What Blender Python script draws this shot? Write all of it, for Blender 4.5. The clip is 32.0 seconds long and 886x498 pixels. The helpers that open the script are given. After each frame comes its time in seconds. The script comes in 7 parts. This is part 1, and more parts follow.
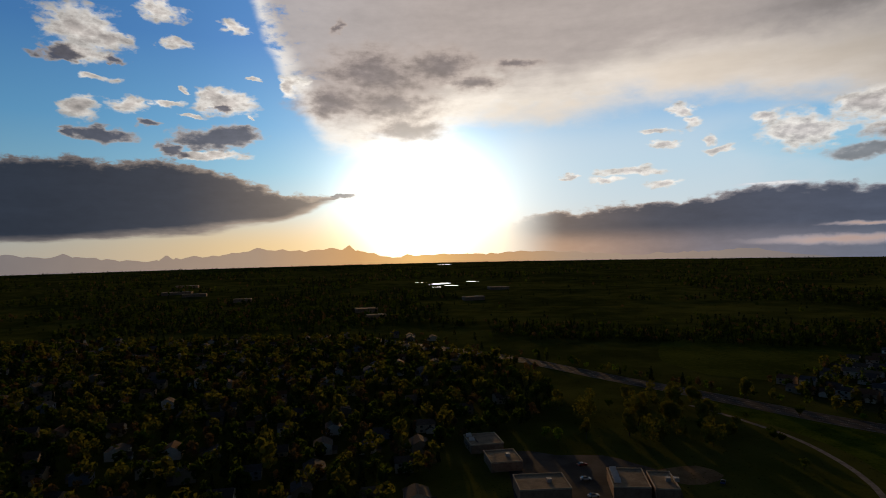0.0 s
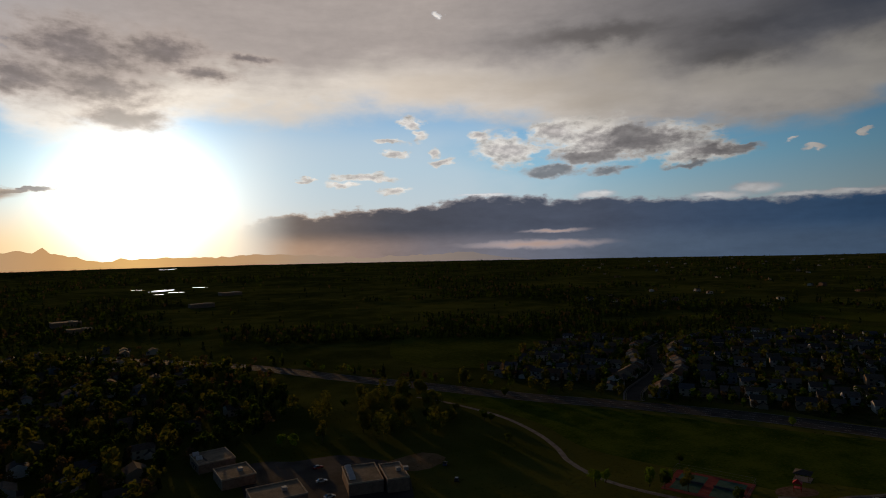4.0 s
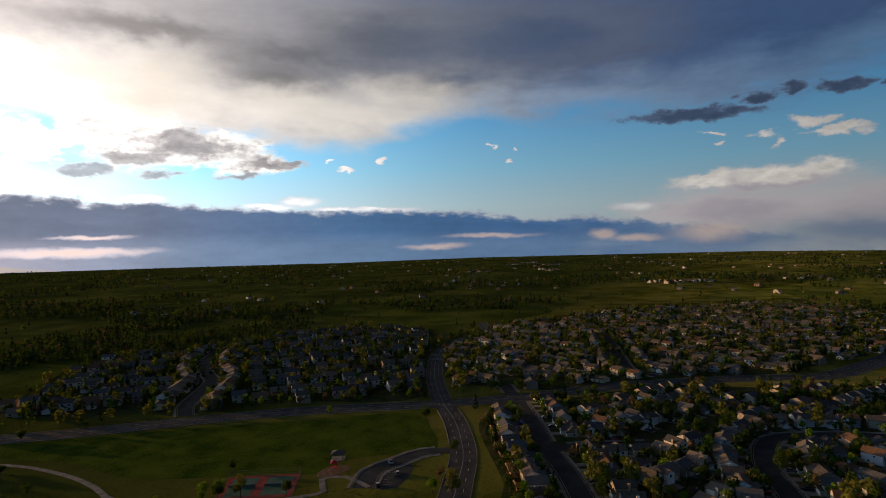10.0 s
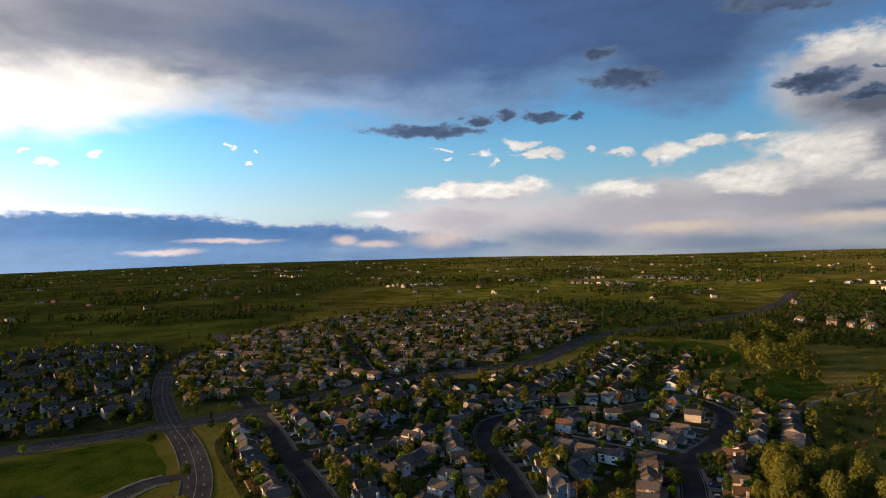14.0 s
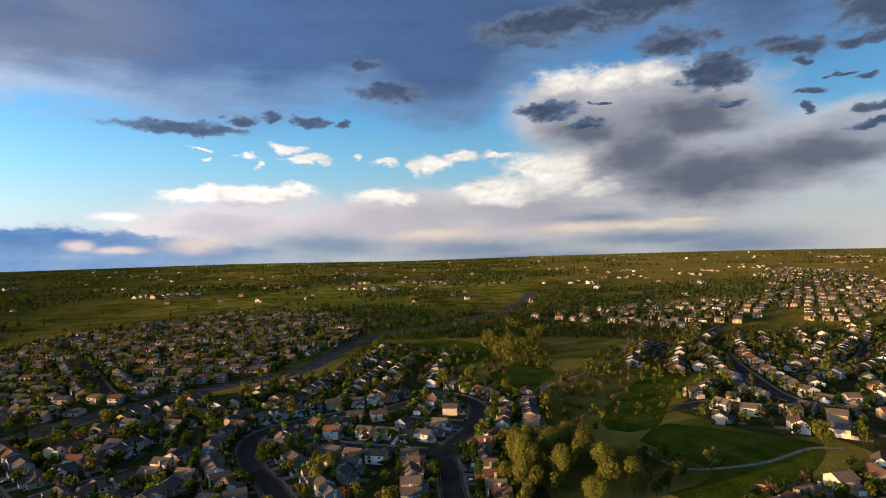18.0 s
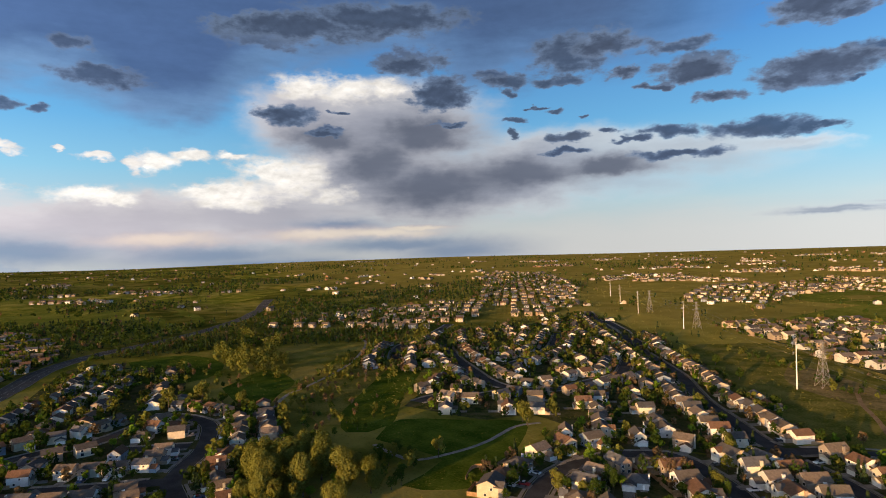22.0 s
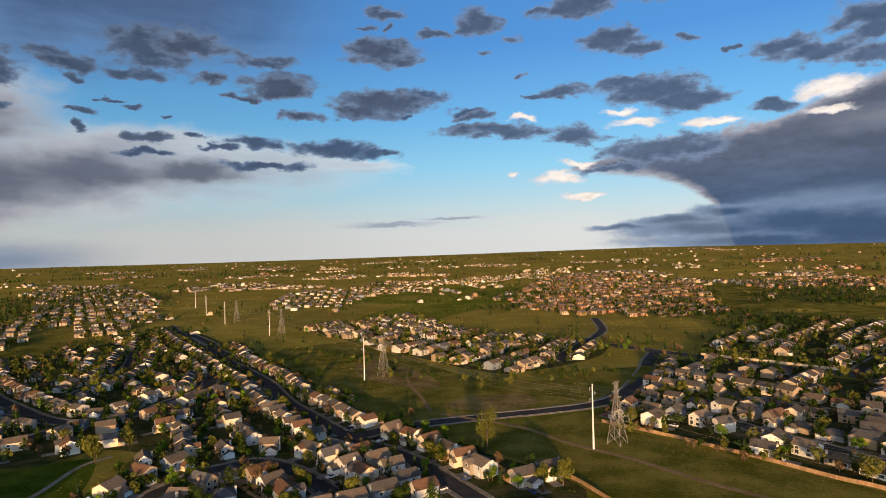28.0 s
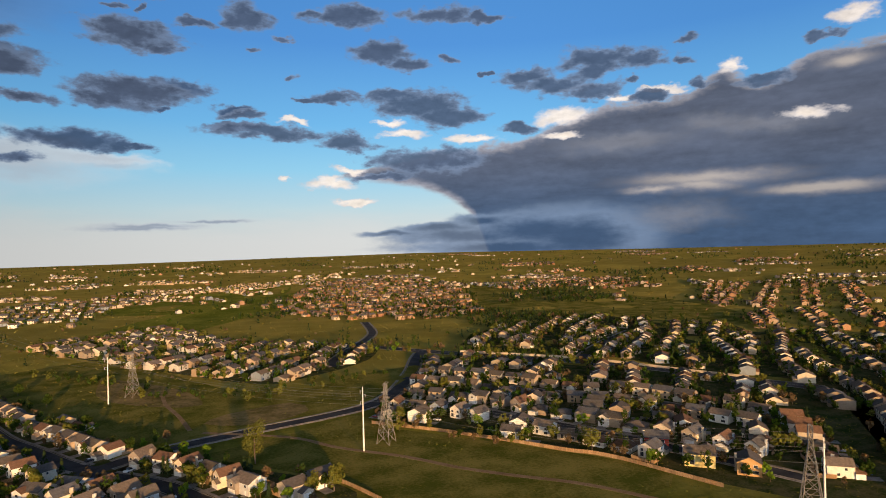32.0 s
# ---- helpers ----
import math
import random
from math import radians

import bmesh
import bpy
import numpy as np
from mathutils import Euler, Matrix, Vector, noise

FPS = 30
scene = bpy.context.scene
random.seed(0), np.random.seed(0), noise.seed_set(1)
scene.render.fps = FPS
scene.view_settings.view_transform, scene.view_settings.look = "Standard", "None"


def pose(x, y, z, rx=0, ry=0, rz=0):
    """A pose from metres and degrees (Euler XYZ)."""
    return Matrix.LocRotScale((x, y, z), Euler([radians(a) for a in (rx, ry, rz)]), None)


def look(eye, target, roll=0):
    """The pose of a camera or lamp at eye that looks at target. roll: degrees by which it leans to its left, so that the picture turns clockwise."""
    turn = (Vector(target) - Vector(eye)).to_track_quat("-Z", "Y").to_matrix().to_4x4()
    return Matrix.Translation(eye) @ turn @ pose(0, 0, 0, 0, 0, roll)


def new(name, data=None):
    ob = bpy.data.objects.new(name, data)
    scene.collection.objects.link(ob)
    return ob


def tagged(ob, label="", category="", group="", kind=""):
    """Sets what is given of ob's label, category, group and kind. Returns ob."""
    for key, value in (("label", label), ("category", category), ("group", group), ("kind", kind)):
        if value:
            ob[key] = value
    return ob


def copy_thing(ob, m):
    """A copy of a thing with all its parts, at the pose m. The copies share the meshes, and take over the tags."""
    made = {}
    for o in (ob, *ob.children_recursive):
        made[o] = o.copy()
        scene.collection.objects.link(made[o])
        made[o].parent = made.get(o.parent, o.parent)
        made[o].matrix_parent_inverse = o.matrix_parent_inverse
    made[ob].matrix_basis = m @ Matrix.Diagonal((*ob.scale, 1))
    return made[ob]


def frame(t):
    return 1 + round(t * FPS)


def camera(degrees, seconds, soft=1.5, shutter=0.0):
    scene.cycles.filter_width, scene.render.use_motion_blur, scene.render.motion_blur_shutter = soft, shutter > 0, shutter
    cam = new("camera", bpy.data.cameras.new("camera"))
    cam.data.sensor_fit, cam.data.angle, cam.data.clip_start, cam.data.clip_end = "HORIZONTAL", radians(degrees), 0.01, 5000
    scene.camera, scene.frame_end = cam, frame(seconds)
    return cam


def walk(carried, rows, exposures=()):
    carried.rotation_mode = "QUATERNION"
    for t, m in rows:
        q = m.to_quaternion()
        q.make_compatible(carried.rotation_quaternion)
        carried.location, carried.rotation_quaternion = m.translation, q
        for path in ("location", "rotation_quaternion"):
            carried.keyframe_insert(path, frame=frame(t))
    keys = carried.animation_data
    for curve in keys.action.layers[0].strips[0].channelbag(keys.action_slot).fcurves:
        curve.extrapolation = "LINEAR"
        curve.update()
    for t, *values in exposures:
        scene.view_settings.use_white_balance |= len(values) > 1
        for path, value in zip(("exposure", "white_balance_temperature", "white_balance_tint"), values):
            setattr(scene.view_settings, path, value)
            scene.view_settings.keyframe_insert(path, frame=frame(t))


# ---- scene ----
cam = camera(73.7, 32.0, soft=0.95)
PATH = [
    (0.0, pose(0, 0, 96, 90.36, 1.32, -0.08)),
    (0.5, pose(0, 0, 96, 90.33, 1.32, -3.41)),
    (1.0, pose(0, 0, 96, 90.28, 1.33, -6.88)),
    (1.5, pose(0, 0, 96, 90.23, 1.34, -10.74)),
    (2.0, pose(0, 0, 96, 90.17, 1.34, -14.88)),
    (2.5, pose(0, 0, 96, 90.14, 1.34, -18.08)),
    (3.0, pose(0, 0, 96, 90.11, 1.32, -20.94)),
    (3.5, pose(0, 0, 96, 90.11, 1.31, -23.22)),
    (5.5, pose(0, 0, 96, 90.13, 1.29, -31.25)),
    (6.0, pose(0, 0, 96, 90.12, 1.29, -33.87)),
    (6.5, pose(0, 0, 96, 90.09, 1.31, -37.71)),
    (7.0, pose(0, 0, 96, 90.09, 1.33, -41.67)),
    (7.5, pose(0, 0, 96, 90.08, 1.32, -45.47)),
    (8.0, pose(0, 0, 96, 90.07, 1.33, -49.35)),
    (8.5, pose(0, 0, 96, 90.09, 1.31, -53.15)),
    (9.0, pose(0, 0, 96, 90.08, 1.31, -57.38)),
    (9.5, pose(0, 0, 96, 90.06, 1.33, -62.13)),
    (10.0, pose(0, 0, 96, 90.03, 1.33, -66.67)),
    (10.5, pose(0, 0, 96, 90.02, 1.34, -71.10)),
    (11.0, pose(0, 0, 96, 90.00, 1.35, -74.94)),
    (11.5, pose(0, 0, 96, 90.02, 1.34, -77.60)),
    (12.0, pose(0, 0, 96, 90.04, 1.34, -79.84)),
    (12.5, pose(0, 0, 96, 90.04, 1.34, -82.41)),
    (13.0, pose(0, 0, 96, 90.06, 1.33, -85.77)),
    (13.5, pose(0, 0, 96, 90.05, 1.31, -88.78)),
    (14.0, pose(0, 0, 96, 90.06, 1.32, -91.23)),
    (14.5, pose(0, 0, 96, 90.08, 1.32, -93.73)),
    (16.5, pose(0, 0, 96, 90.12, 1.33, -104.32)),
    (17.0, pose(0, 0, 96, 90.14, 1.34, -107.31)),
    (17.5, pose(0, 0, 96, 90.15, 1.36, -110.40)),
    (18.0, pose(0, 0, 96, 90.16, 1.38, -113.51)),
    (18.5, pose(0, 0, 96, 90.15, 1.39, -116.68)),
    (19.0, pose(0, 0, 96, 90.15, 1.40, -119.81)),
    (19.5, pose(0, 0, 96, 90.14, 1.40, -122.91)),
    (20.0, pose(0, 0, 96, 90.13, 1.39, -125.95)),
    (20.5, pose(0, 0, 96, 90.15, 1.39, -129.07)),
    (21.0, pose(0, 0, 96, 90.17, 1.40, -132.18)),
    (21.5, pose(0, 0, 96, 90.19, 1.42, -135.30)),
    (22.0, pose(0, 0, 96, 90.18, 1.42, -138.41)),
    (22.5, pose(0, 0, 96, 90.18, 1.44, -141.43)),
    (23.0, pose(0, 0, 96, 90.17, 1.45, -144.34)),
    (23.5, pose(0, 0, 96, 90.16, 1.44, -147.31)),
    (24.0, pose(0, 0, 96, 90.16, 1.45, -150.48)),
    (24.5, pose(0, 0, 96, 90.18, 1.45, -154.00)),
    (25.0, pose(0, 0, 96, 90.18, 1.44, -157.32)),
    (25.5, pose(0, 0, 96, 90.17, 1.42, -160.99)),
    (27.5, pose(0, 0, 96, 90.15, 1.41, -173.53)),
    (28.0, pose(0, 0, 96, 90.14, 1.40, -176.92)),
    (28.5, pose(0, 0, 96, 90.14, 1.38, -180.34)),
    (29.0, pose(0, 0, 96, 90.13, 1.37, -183.46)),
    (29.5, pose(0, 0, 96, 90.12, 1.36, -186.27)),
    (30.0, pose(0, 0, 96, 90.12, 1.35, -188.80)),
    (30.5, pose(0, 0, 96, 90.13, 1.33, -191.25)),
    (31.0, pose(0, 0, 96, 90.14, 1.31, -193.59)),
    (31.5, pose(0, 0, 96, 90.15, 1.32, -195.92)),
    (32.0, pose(0, 0, 96, 90.16, 1.31, -198.81)),
]
walk(cam, PATH, [(0, -1.65), (3, -1.78), (6, -1.85), (7, -1.7), (8, -1.3), (9, -0.85), (10, -0.42), (11, -0.08), (13, 0.35), (17, 0.68), (21, 0.82), (25, 0.75), (28, 0.7), (32, 0.64)])

# ---- world and sun ----
SUN_AZ, SUN_EL = -4.0, 6.0


def srgb(r, g, b):
    f = lambda c: (c / 255 / 12.92) if c < 10 else ((c / 255 + 0.055) / 1.055) ** 2.4
    return (f(r), f(g), f(b), 1.0)


class Nodes:
    """A short way to write node trees: every call gives back an output socket."""

    def __init__(self, tree):
        self.tree = tree
        tree.nodes.clear()

    def put(self, value, socket):
        if isinstance(value, bpy.types.NodeSocket):
            self.tree.links.new(value, socket)
        elif value is not None:
            socket.default_value = value

    def node(self, kind, **settings):
        n = self.tree.nodes.new(kind)
        for key, value in settings.items():
            setattr(n, key, value)
        return n

    def math(self, op, a, b=None, c=None, clamp=False):
        n = self.node("ShaderNodeMath", operation=op, use_clamp=clamp)
        for value, socket in zip((a, b, c), n.inputs):
            self.put(value, socket)
        return n.outputs[0]

    def vec(self, op, a, b=None, scale=None):
        n = self.node("ShaderNodeVectorMath", operation=op)
        self.put(a, n.inputs[0])
        if b is not None:
            self.put(b, n.inputs[1])
        if scale is not None:
            self.put(scale, n.inputs["Scale"])
        return n.outputs["Value"] if op in ("LENGTH", "DOT_PRODUCT", "DISTANCE") else n.outputs[0]

    def step(self, value, lo, hi, smooth=True):
        n = self.node("ShaderNodeMapRange", interpolation_type="SMOOTHSTEP" if smooth else "LINEAR")
        self.put(value, n.inputs[0])
        self.put(lo, n.inputs[1])
        self.put(hi, n.inputs[2])
        return n.outputs[0]

    def noise(self, vector, scale, detail=4.0, rough=0.55, colour=False, lac=2.0):
        n = self.node("ShaderNodeTexNoise")
        self.put(vector, n.inputs["Vector"])
        self.put(scale, n.inputs["Scale"])
        n.inputs["Detail"].default_value, n.inputs["Roughness"].default_value = detail, rough
        n.inputs["Lacunarity"].default_value = lac
        return n.outputs["Color" if colour else "Fac"]

    def mix(self, fac, a, b, blend="MIX"):
        n = self.node("ShaderNodeMix", data_type="RGBA", blend_type=blend)
        for value, k in ((fac, 0), (a, 6), (b, 7)):
            self.put(value, n.inputs[k])
        return n.outputs[2]

    def ramp(self, fac, stops, mode="LINEAR"):
        n = self.node("ShaderNodeValToRGB")
        n.color_ramp.interpolation = mode
        el = n.color_ramp.elements
        while len(el) < len(stops):
            el.new(0.5)
        for e, (pos, col) in zip(el, stops):
            e.position, e.color = pos, col
        self.put(fac, n.inputs[0])
        return n.outputs[0]


sun_way = Vector((math.sin(radians(SUN_AZ)) * math.cos(radians(SUN_EL)), math.cos(radians(SUN_AZ)) * math.cos(radians(SUN_EL)), math.sin(radians(SUN_EL))))
sun = new("sun", bpy.data.lights.new("sun", "SUN"))
sun.data.energy, sun.data.angle, sun.data.color = 5.0, radians(0.6), (1.0, 0.56, 0.21)
sun.matrix_world = look(sun_way * 3000, (0, 0, 0))

glow_way = Vector((math.sin(radians(-1.8)) * math.cos(radians(4.6)), math.cos(radians(-1.8)) * math.cos(radians(4.6)), math.sin(radians(4.6))))
world = bpy.data.worlds.new("evening_sky")
scene.world = world
world.use_nodes = True
W = Nodes(world.node_tree)
way = W.vec("NORMALIZE", W.node("ShaderNodeTexCoord").outputs["Generated"])
sep = W.node("ShaderNodeSeparateXYZ")
W.put(way, sep.inputs[0])
dx, dy, dz = sep.outputs
# azimuth from the sun's side round by the east, in degrees, with its seam at 280
MID = 100.0
ca, sa = math.cos(radians(MID)), math.sin(radians(MID))
ahead = W.math("ADD", W.math("MULTIPLY", dx, sa), W.math("MULTIPLY", dy, ca))
aside = W.math("SUBTRACT", W.math("MULTIPLY", dx, ca), W.math("MULTIPLY", dy, sa))
az = W.math("ADD", W.math("MULTIPLY", W.math("ARCTAN2", aside, ahead), 180 / math.pi), MID)
elev = W.math("MULTIPLY", W.math("ARCSINE", dz), 180 / math.pi)
flat = W.node("ShaderNodeCombineXYZ")
W.put(az, flat.inputs[0])
W.put(elev, flat.inputs[1])
place = flat.outputs[0]

# air: the sky texture, graded with the height over the horizon
air_tex = W.node("ShaderNodeTexSky", sky_type="NISHITA", sun_disc=False, sun_elevation=radians(6.0), sun_rotation=radians(SUN_AZ), air_density=1.0, dust_density=0.6, ozone_density=2.0)
air_sky = W.vec("SCALE", air_tex.outputs[0], scale=0.06)
air_blue = W.ramp(W.math("DIVIDE", elev, 60), [
    (0.0, srgb(196, 200, 200)), (0.07, srgb(182, 208, 218)), (0.13, srgb(142, 200, 230)), (0.2, srgb(108, 178, 228)),
    (0.32, srgb(78, 142, 210)), (1.0, srgb(24, 62, 126))])
air = W.mix(0.88, air_sky, air_blue)

# noise that shapes the clouds: lumps, finer billows, long streaks, and a gentle bend of it all
lump = W.noise(W.vec("MULTIPLY", place, (0.8, 1.9, 1.0)), 0.26, 6.0, 0.55)
curl = W.noise(W.vec("MULTIPLY", place, (0.9, 1.7, 1.0)), 0.95, 6.0, 0.58)
streaks = W.noise(W.vec("ADD", W.vec("MULTIPLY", place, (0.28, 1.7, 1.0)), W.vec("SCALE", place, scale=0.1)), 0.30, 6.0, 0.58)
soft_noise = W.noise(W.vec("MULTIPLY", place, (0.5, 1.2, 1.0)), 0.14, 4.0, 0.5)
bend = W.vec("SUBTRACT", W.noise(W.vec("MULTIPLY", place, (0.9, 1.6, 1.0)), 0.42, 4.0, 0.55, colour=True), (0.5, 0.5, 0.5))
bent = W.vec("ADD", place, W.vec("MULTIPLY", bend, (4.2, 2.1, 0.0)))
little_bent = W.vec("ADD", place, W.vec("MULTIPLY", bend, (1.6, 0.9, 0.0)))


def mixed(a, b, share):
    return W.math("ADD", W.math("MULTIPLY", a, 1 - share), W.math("MULTIPLY", b, share))


ROUGH = mixed(lump, curl, 0.5)
# the same billows a little nearer to the light: their difference models lit tops and shaded undersides
aloft = W.vec("ADD", place, (-0.12, 0.42, 0.0))
RELIEF = W.math("SUBTRACT", ROUGH, mixed(W.noise(W.vec("MULTIPLY", aloft, (0.8, 1.9, 1.0)), 0.26, 6.0, 0.55), W.noise(W.vec("MULTIPLY", aloft, (0.9, 1.7, 1.0)), 0.95, 6.0, 0.58), 0.5))
WISPY = mixed(streaks, curl, 0.3)
SOFT = mixed(soft_noise, streaks, 0.4)


def centred(noise_socket, amount):
    return W.math("MULTIPLY", W.math("SUBTRACT", noise_socket, 0.5), amount)


def curve_over(points, lo=-5.0, hi=45.0):
    """A height over the horizon that changes with the azimuth."""
    n = W.node("ShaderNodeFloatCurve")
    W.put(W.math("DIVIDE", W.math("ADD", az, 80.0), 360.0), n.inputs[1])
    pts = n.mapping.curves[0].points
    ends = [(-79.0, points[0][1]), (279.0, points[-1][1])]
    pts[0].location, pts[1].location = [((a + 80) / 360, min(1.0, max(0.0, (e - lo) / (hi - lo)))) for a, e in ends]
    for a, e in points:
        pts.new((a + 80) / 360, min(1.0, max(0.0, (e - lo) / (hi - lo))))
    for p in pts:
        p.handle_type = "AUTO_CLAMPED"
    n.mapping.update()
    return W.math("ADD", W.math("MULTIPLY", n.outputs[0], hi - lo), lo)


def over_az(*stops):
    """A colour that changes with the azimuth."""
    return W.ramp(W.math("DIVIDE", W.math("ADD", az, 80.0), 360.0), [((a + 80) / 360, srgb(*c)) for a, c in stops])


def blobs(where, items, merge=0.3):
    """How far a point lies from the nearest of some ellipses: 0 in the middle, 1 on the rim."""
    tree = bpy.data.node_groups.new("cloud_outline", "ShaderNodeTree")
    tree.interface.new_socket("Where", in_out="INPUT", socket_type="NodeSocketVector")
    tree.interface.new_socket("Distance", in_out="OUTPUT", socket_type="NodeSocketFloat")
    G = Nodes(tree)
    spot_in, best = G.node("NodeGroupInput").outputs[0], None
    for a, e, ra, re in items:
        n = G.node("ShaderNodeVectorMath", operation="MULTIPLY_ADD")
        G.put(spot_in, n.inputs[0])
        n.inputs[1].default_value, n.inputs[2].default_value = (1 / ra, 1 / re, 0.0), (-a / ra, -e / re, 0.0)
        d = G.vec("LENGTH", n.outputs[0])
        best = d if best is None else G.math("SMOOTH_MIN", best, d, merge)
    G.put(best, G.node("NodeGroupOutput").inputs[0])
    call = W.node("ShaderNodeGroup")
    call.node_tree = tree
    W.put(where, call.inputs[0])
    return call.outputs[0]


def shaded(tone, amount, noise_socket):
    """Lighter and darker billows over a cloud's tone."""
    k = W.math("ADD", 1.0, centred(noise_socket, amount * 2))
    if noise_socket is ROUGH:
        k = W.math("ADD", k, W.math("MULTIPLY", RELIEF, amount * 2.0))
    return W.vec("SCALE", tone, scale=W.math("MAXIMUM", k, 0.4))


def cover(sky, d, ragged, lo, hi, edge, core, core_lo, core_hi, opacity=1.0, tex=ROUGH, body=0.35):
    """Lay a cloud layer over the sky: one tone at its rim, another in its core."""
    rough = W.math("ADD", d, centred(tex, ragged))
    alpha = W.math("MULTIPLY", W.step(rough, hi, lo), opacity)
    tone = shaded(W.mix(W.step(rough, core_hi, core_lo), edge, core), body, tex)
    return W.mix(alpha, sky, tone)


# the clouds, as azimuth, height and the two half widths in degrees
BANK_TOP = [(4.3, 2.7), (9.8, 3.5), (15.2, 4.0), (25.2, 4.6), (29.4, 5.2), (34.0, 4.8), (40.3, 4.8), (45.9, 4.4), (50.8, 4.1), (57.3, 3.9), (60.2, 3.9), (70.4, 3.5), (81.3, 2.8), (86.7, 2.2), (92.8, 1.6), (99.4, 0.5), (106.2, -1.1)]
WEST_TOP = [(-45.0, 8.1), (-33.3, 8.6), (-29.6, 8.3), (-25.6, 8.8), (-21.3, 7.8), (-16.6, 6.6), (-12.7, 5.7), (-8.6, 5.9), (-7.0, 5.7)]
WEST_BOT = [(-45.1, 1.2), (-33.4, 1.5), (-25.7, 1.9), (-16.7, 2.9), (-11.7, 4.3), (-8.6, 5.5), (-7.0, 5.7)]
VEIL_LOW = [(-20.9, 26.0), (-16.8, 20.5), (-14.5, 15.5), (-12.5, 12.4), (-9.0, 9.9), (-4.2, 10.3), (2.4, 12.0), (9.0, 13.1), (10.7, 12.6), (19.0, 13.5), (26.9, 12.9), (35.0, 11.4), (43.1, 9.9), (50.9, 9.9), (56.0, 9.6), (63.1, 11.3), (69.6, 13.0), (76.1, 12.2), (84.1, 12.0), (95.5, 11.8), (106.3, 13.7), (112.8, 11.1), (116.1, 11.5), (119.8, 14.3), (124.0, 16.6), (129.4, 17.6), (133.6, 18.6), (143.4, 15.7), (151.1, 16.0), (159.0, 16.4), (165.6, 18.4), (171.1, 20.6), (177.4, 22.1)]
STORM_TOP = [(186.6, 7.0), (189.9, 7.8), (198.0, 9.5), (204.8, 10.1), (210.8, 11.9), (216.7, 13.3), (221.6, 13.5), (225.4, 15.4), (225.7, 13.3), (231.6, 15.4), (236.0, 15.6)]
STORM_LOW = [(186.6, 7.2), (192.6, 6.5), (197.4, 5.8), (200.1, 4.7), (202.1, 2.8), (203.6, 0.4), (205.0, -6.5), (214.9, -8.3), (225.5, -7.6)]
ANVIL_BODY = [(93.2, 2.9, 10.2, 2.01), (108.3, 2.9, 16.0, 2.46), (121.7, 3.6, 11.2, 3.17), (95.3, 5.3, 7.8, 1.17), (129.2, 7.3, 8.0, 4.49), (124.9, 13.1, 5.5, 2.97), (137.9, 6.1, 8.1, 3.72), (133.8, 11.2, 7.9, 2.82), (132.5, 11.6, 12.9, 4.63), (134.5, 6.4, 10.5, 3.99), (144.3, 6.2, 10.8, 3.25), (150.9, 8.7, 13.3, 2.92), (160.4, 8.7, 10.0, 1.54), (168.6, 8.4, 5.9, 0.68), (119.6, 3.3, 13.4, 2.97), (112.0, 2.8, 7.8, 3.23)]
ANVIL_CORE = [(132.5, 8.5, 6.3, 3.67), (137.7, 6.4, 9.1, 3.33), (146.5, 7.3, 9.2, 2.58), (136.8, 11.1, 7.0, 2.62), (154.1, 7.5, 6.4, 1.38), (127.4, 10.5, 5.5, 2.03)]
ANVIL_WHITE = [(90.7, 5.5, 3.8, 0.94), (96.4, 5.8, 5.8, 1.07), (100.1, 6.0, 2.2, 0.86), (108.3, 5.4, 4.9, 0.98), (112.8, 8.3, 2.3, 1.07), (115.5, 8.9, 2.1, 0.74), (119.1, 5.5, 5.8, 1.8), (122.3, 7.7, 3.6, 2.18), (125.8, 7.5, 3.4, 2.04), (119.2, 9.1, 2.1, 0.52), (125.5, 15.5, 3.5, 1.64), (129.4, 15.3, 3.8, 1.51), (133.5, 15.2, 2.4, 1.37), (123.8, 6.6, 2.9, 2.13), (116.6, 5.9, 3.9, 0.86), (128.3, 5.6, 2.5, 1.15)]
CREAM_LOW = [(126.6, 1.9, 8.3, 0.93), (135.8, 2.3, 4.2, 0.34), (112.6, 1.6, 8.6, 0.87), (82.0, 1.1, 1.3, 0.5), (91.1, 1.1, 3.5, 1.05), (84.8, 0.7, 2.8, 0.4), (132.3, 1.9, 8.3, 0.75), (135.5, 2.3, 4.3, 0.32), (66.0, 0.3, 3.7, 0.38), (71.5, 1.2, 4.9, 0.27), (81.8, 1.1, 1.3, 0.6), (91.3, 1.0, 3.5, 1.05), (34.2, 0.4, 7.6, 0.44), (35.9, 1.6, 3.3, 0.22)]
RAIN = [(102.7, 0.8, 10.2, 1.75), (121.6, -0.9, 13.2, 1.17), (139.8, -0.1, 8.6, 1.85), (117.3, 0.1, 13.0, 1.66), (134.4, 0.7, 13.6, 1.08), (128.2, 2.7, 6.0, 0.84), (103.4, 0.6, 7.6, 1.64)]
MASS = [(-6.2, 16.9, 6.9, 3.08), (0.3, 17.5, 4.9, 2.1), (-10.5, 14.2, 4.1, 2.01), (-4.1, 13.9, 5.9, 2.05), (-9.5, 20.8, 0.6, 0.94), (7.4, 17.3, 3.3, 0.8), (-3.1, 11.7, 4.9, 1.36), (3.0, 15.9, 3.8, 1.12)]
DARK_HIGH = [(40.6, 19.1, 13.8, 1.65), (53.6, 18.0, 14.4, 2.79), (62.7, 18.6, 12.6, 2.37), (51.0, 16.1, 8.0, 1.74), (68.6, 16.1, 7.4, 2.07), (61.2, 19.8, 13.2, 3.3), (74.1, 19.1, 16.0, 3.91)]
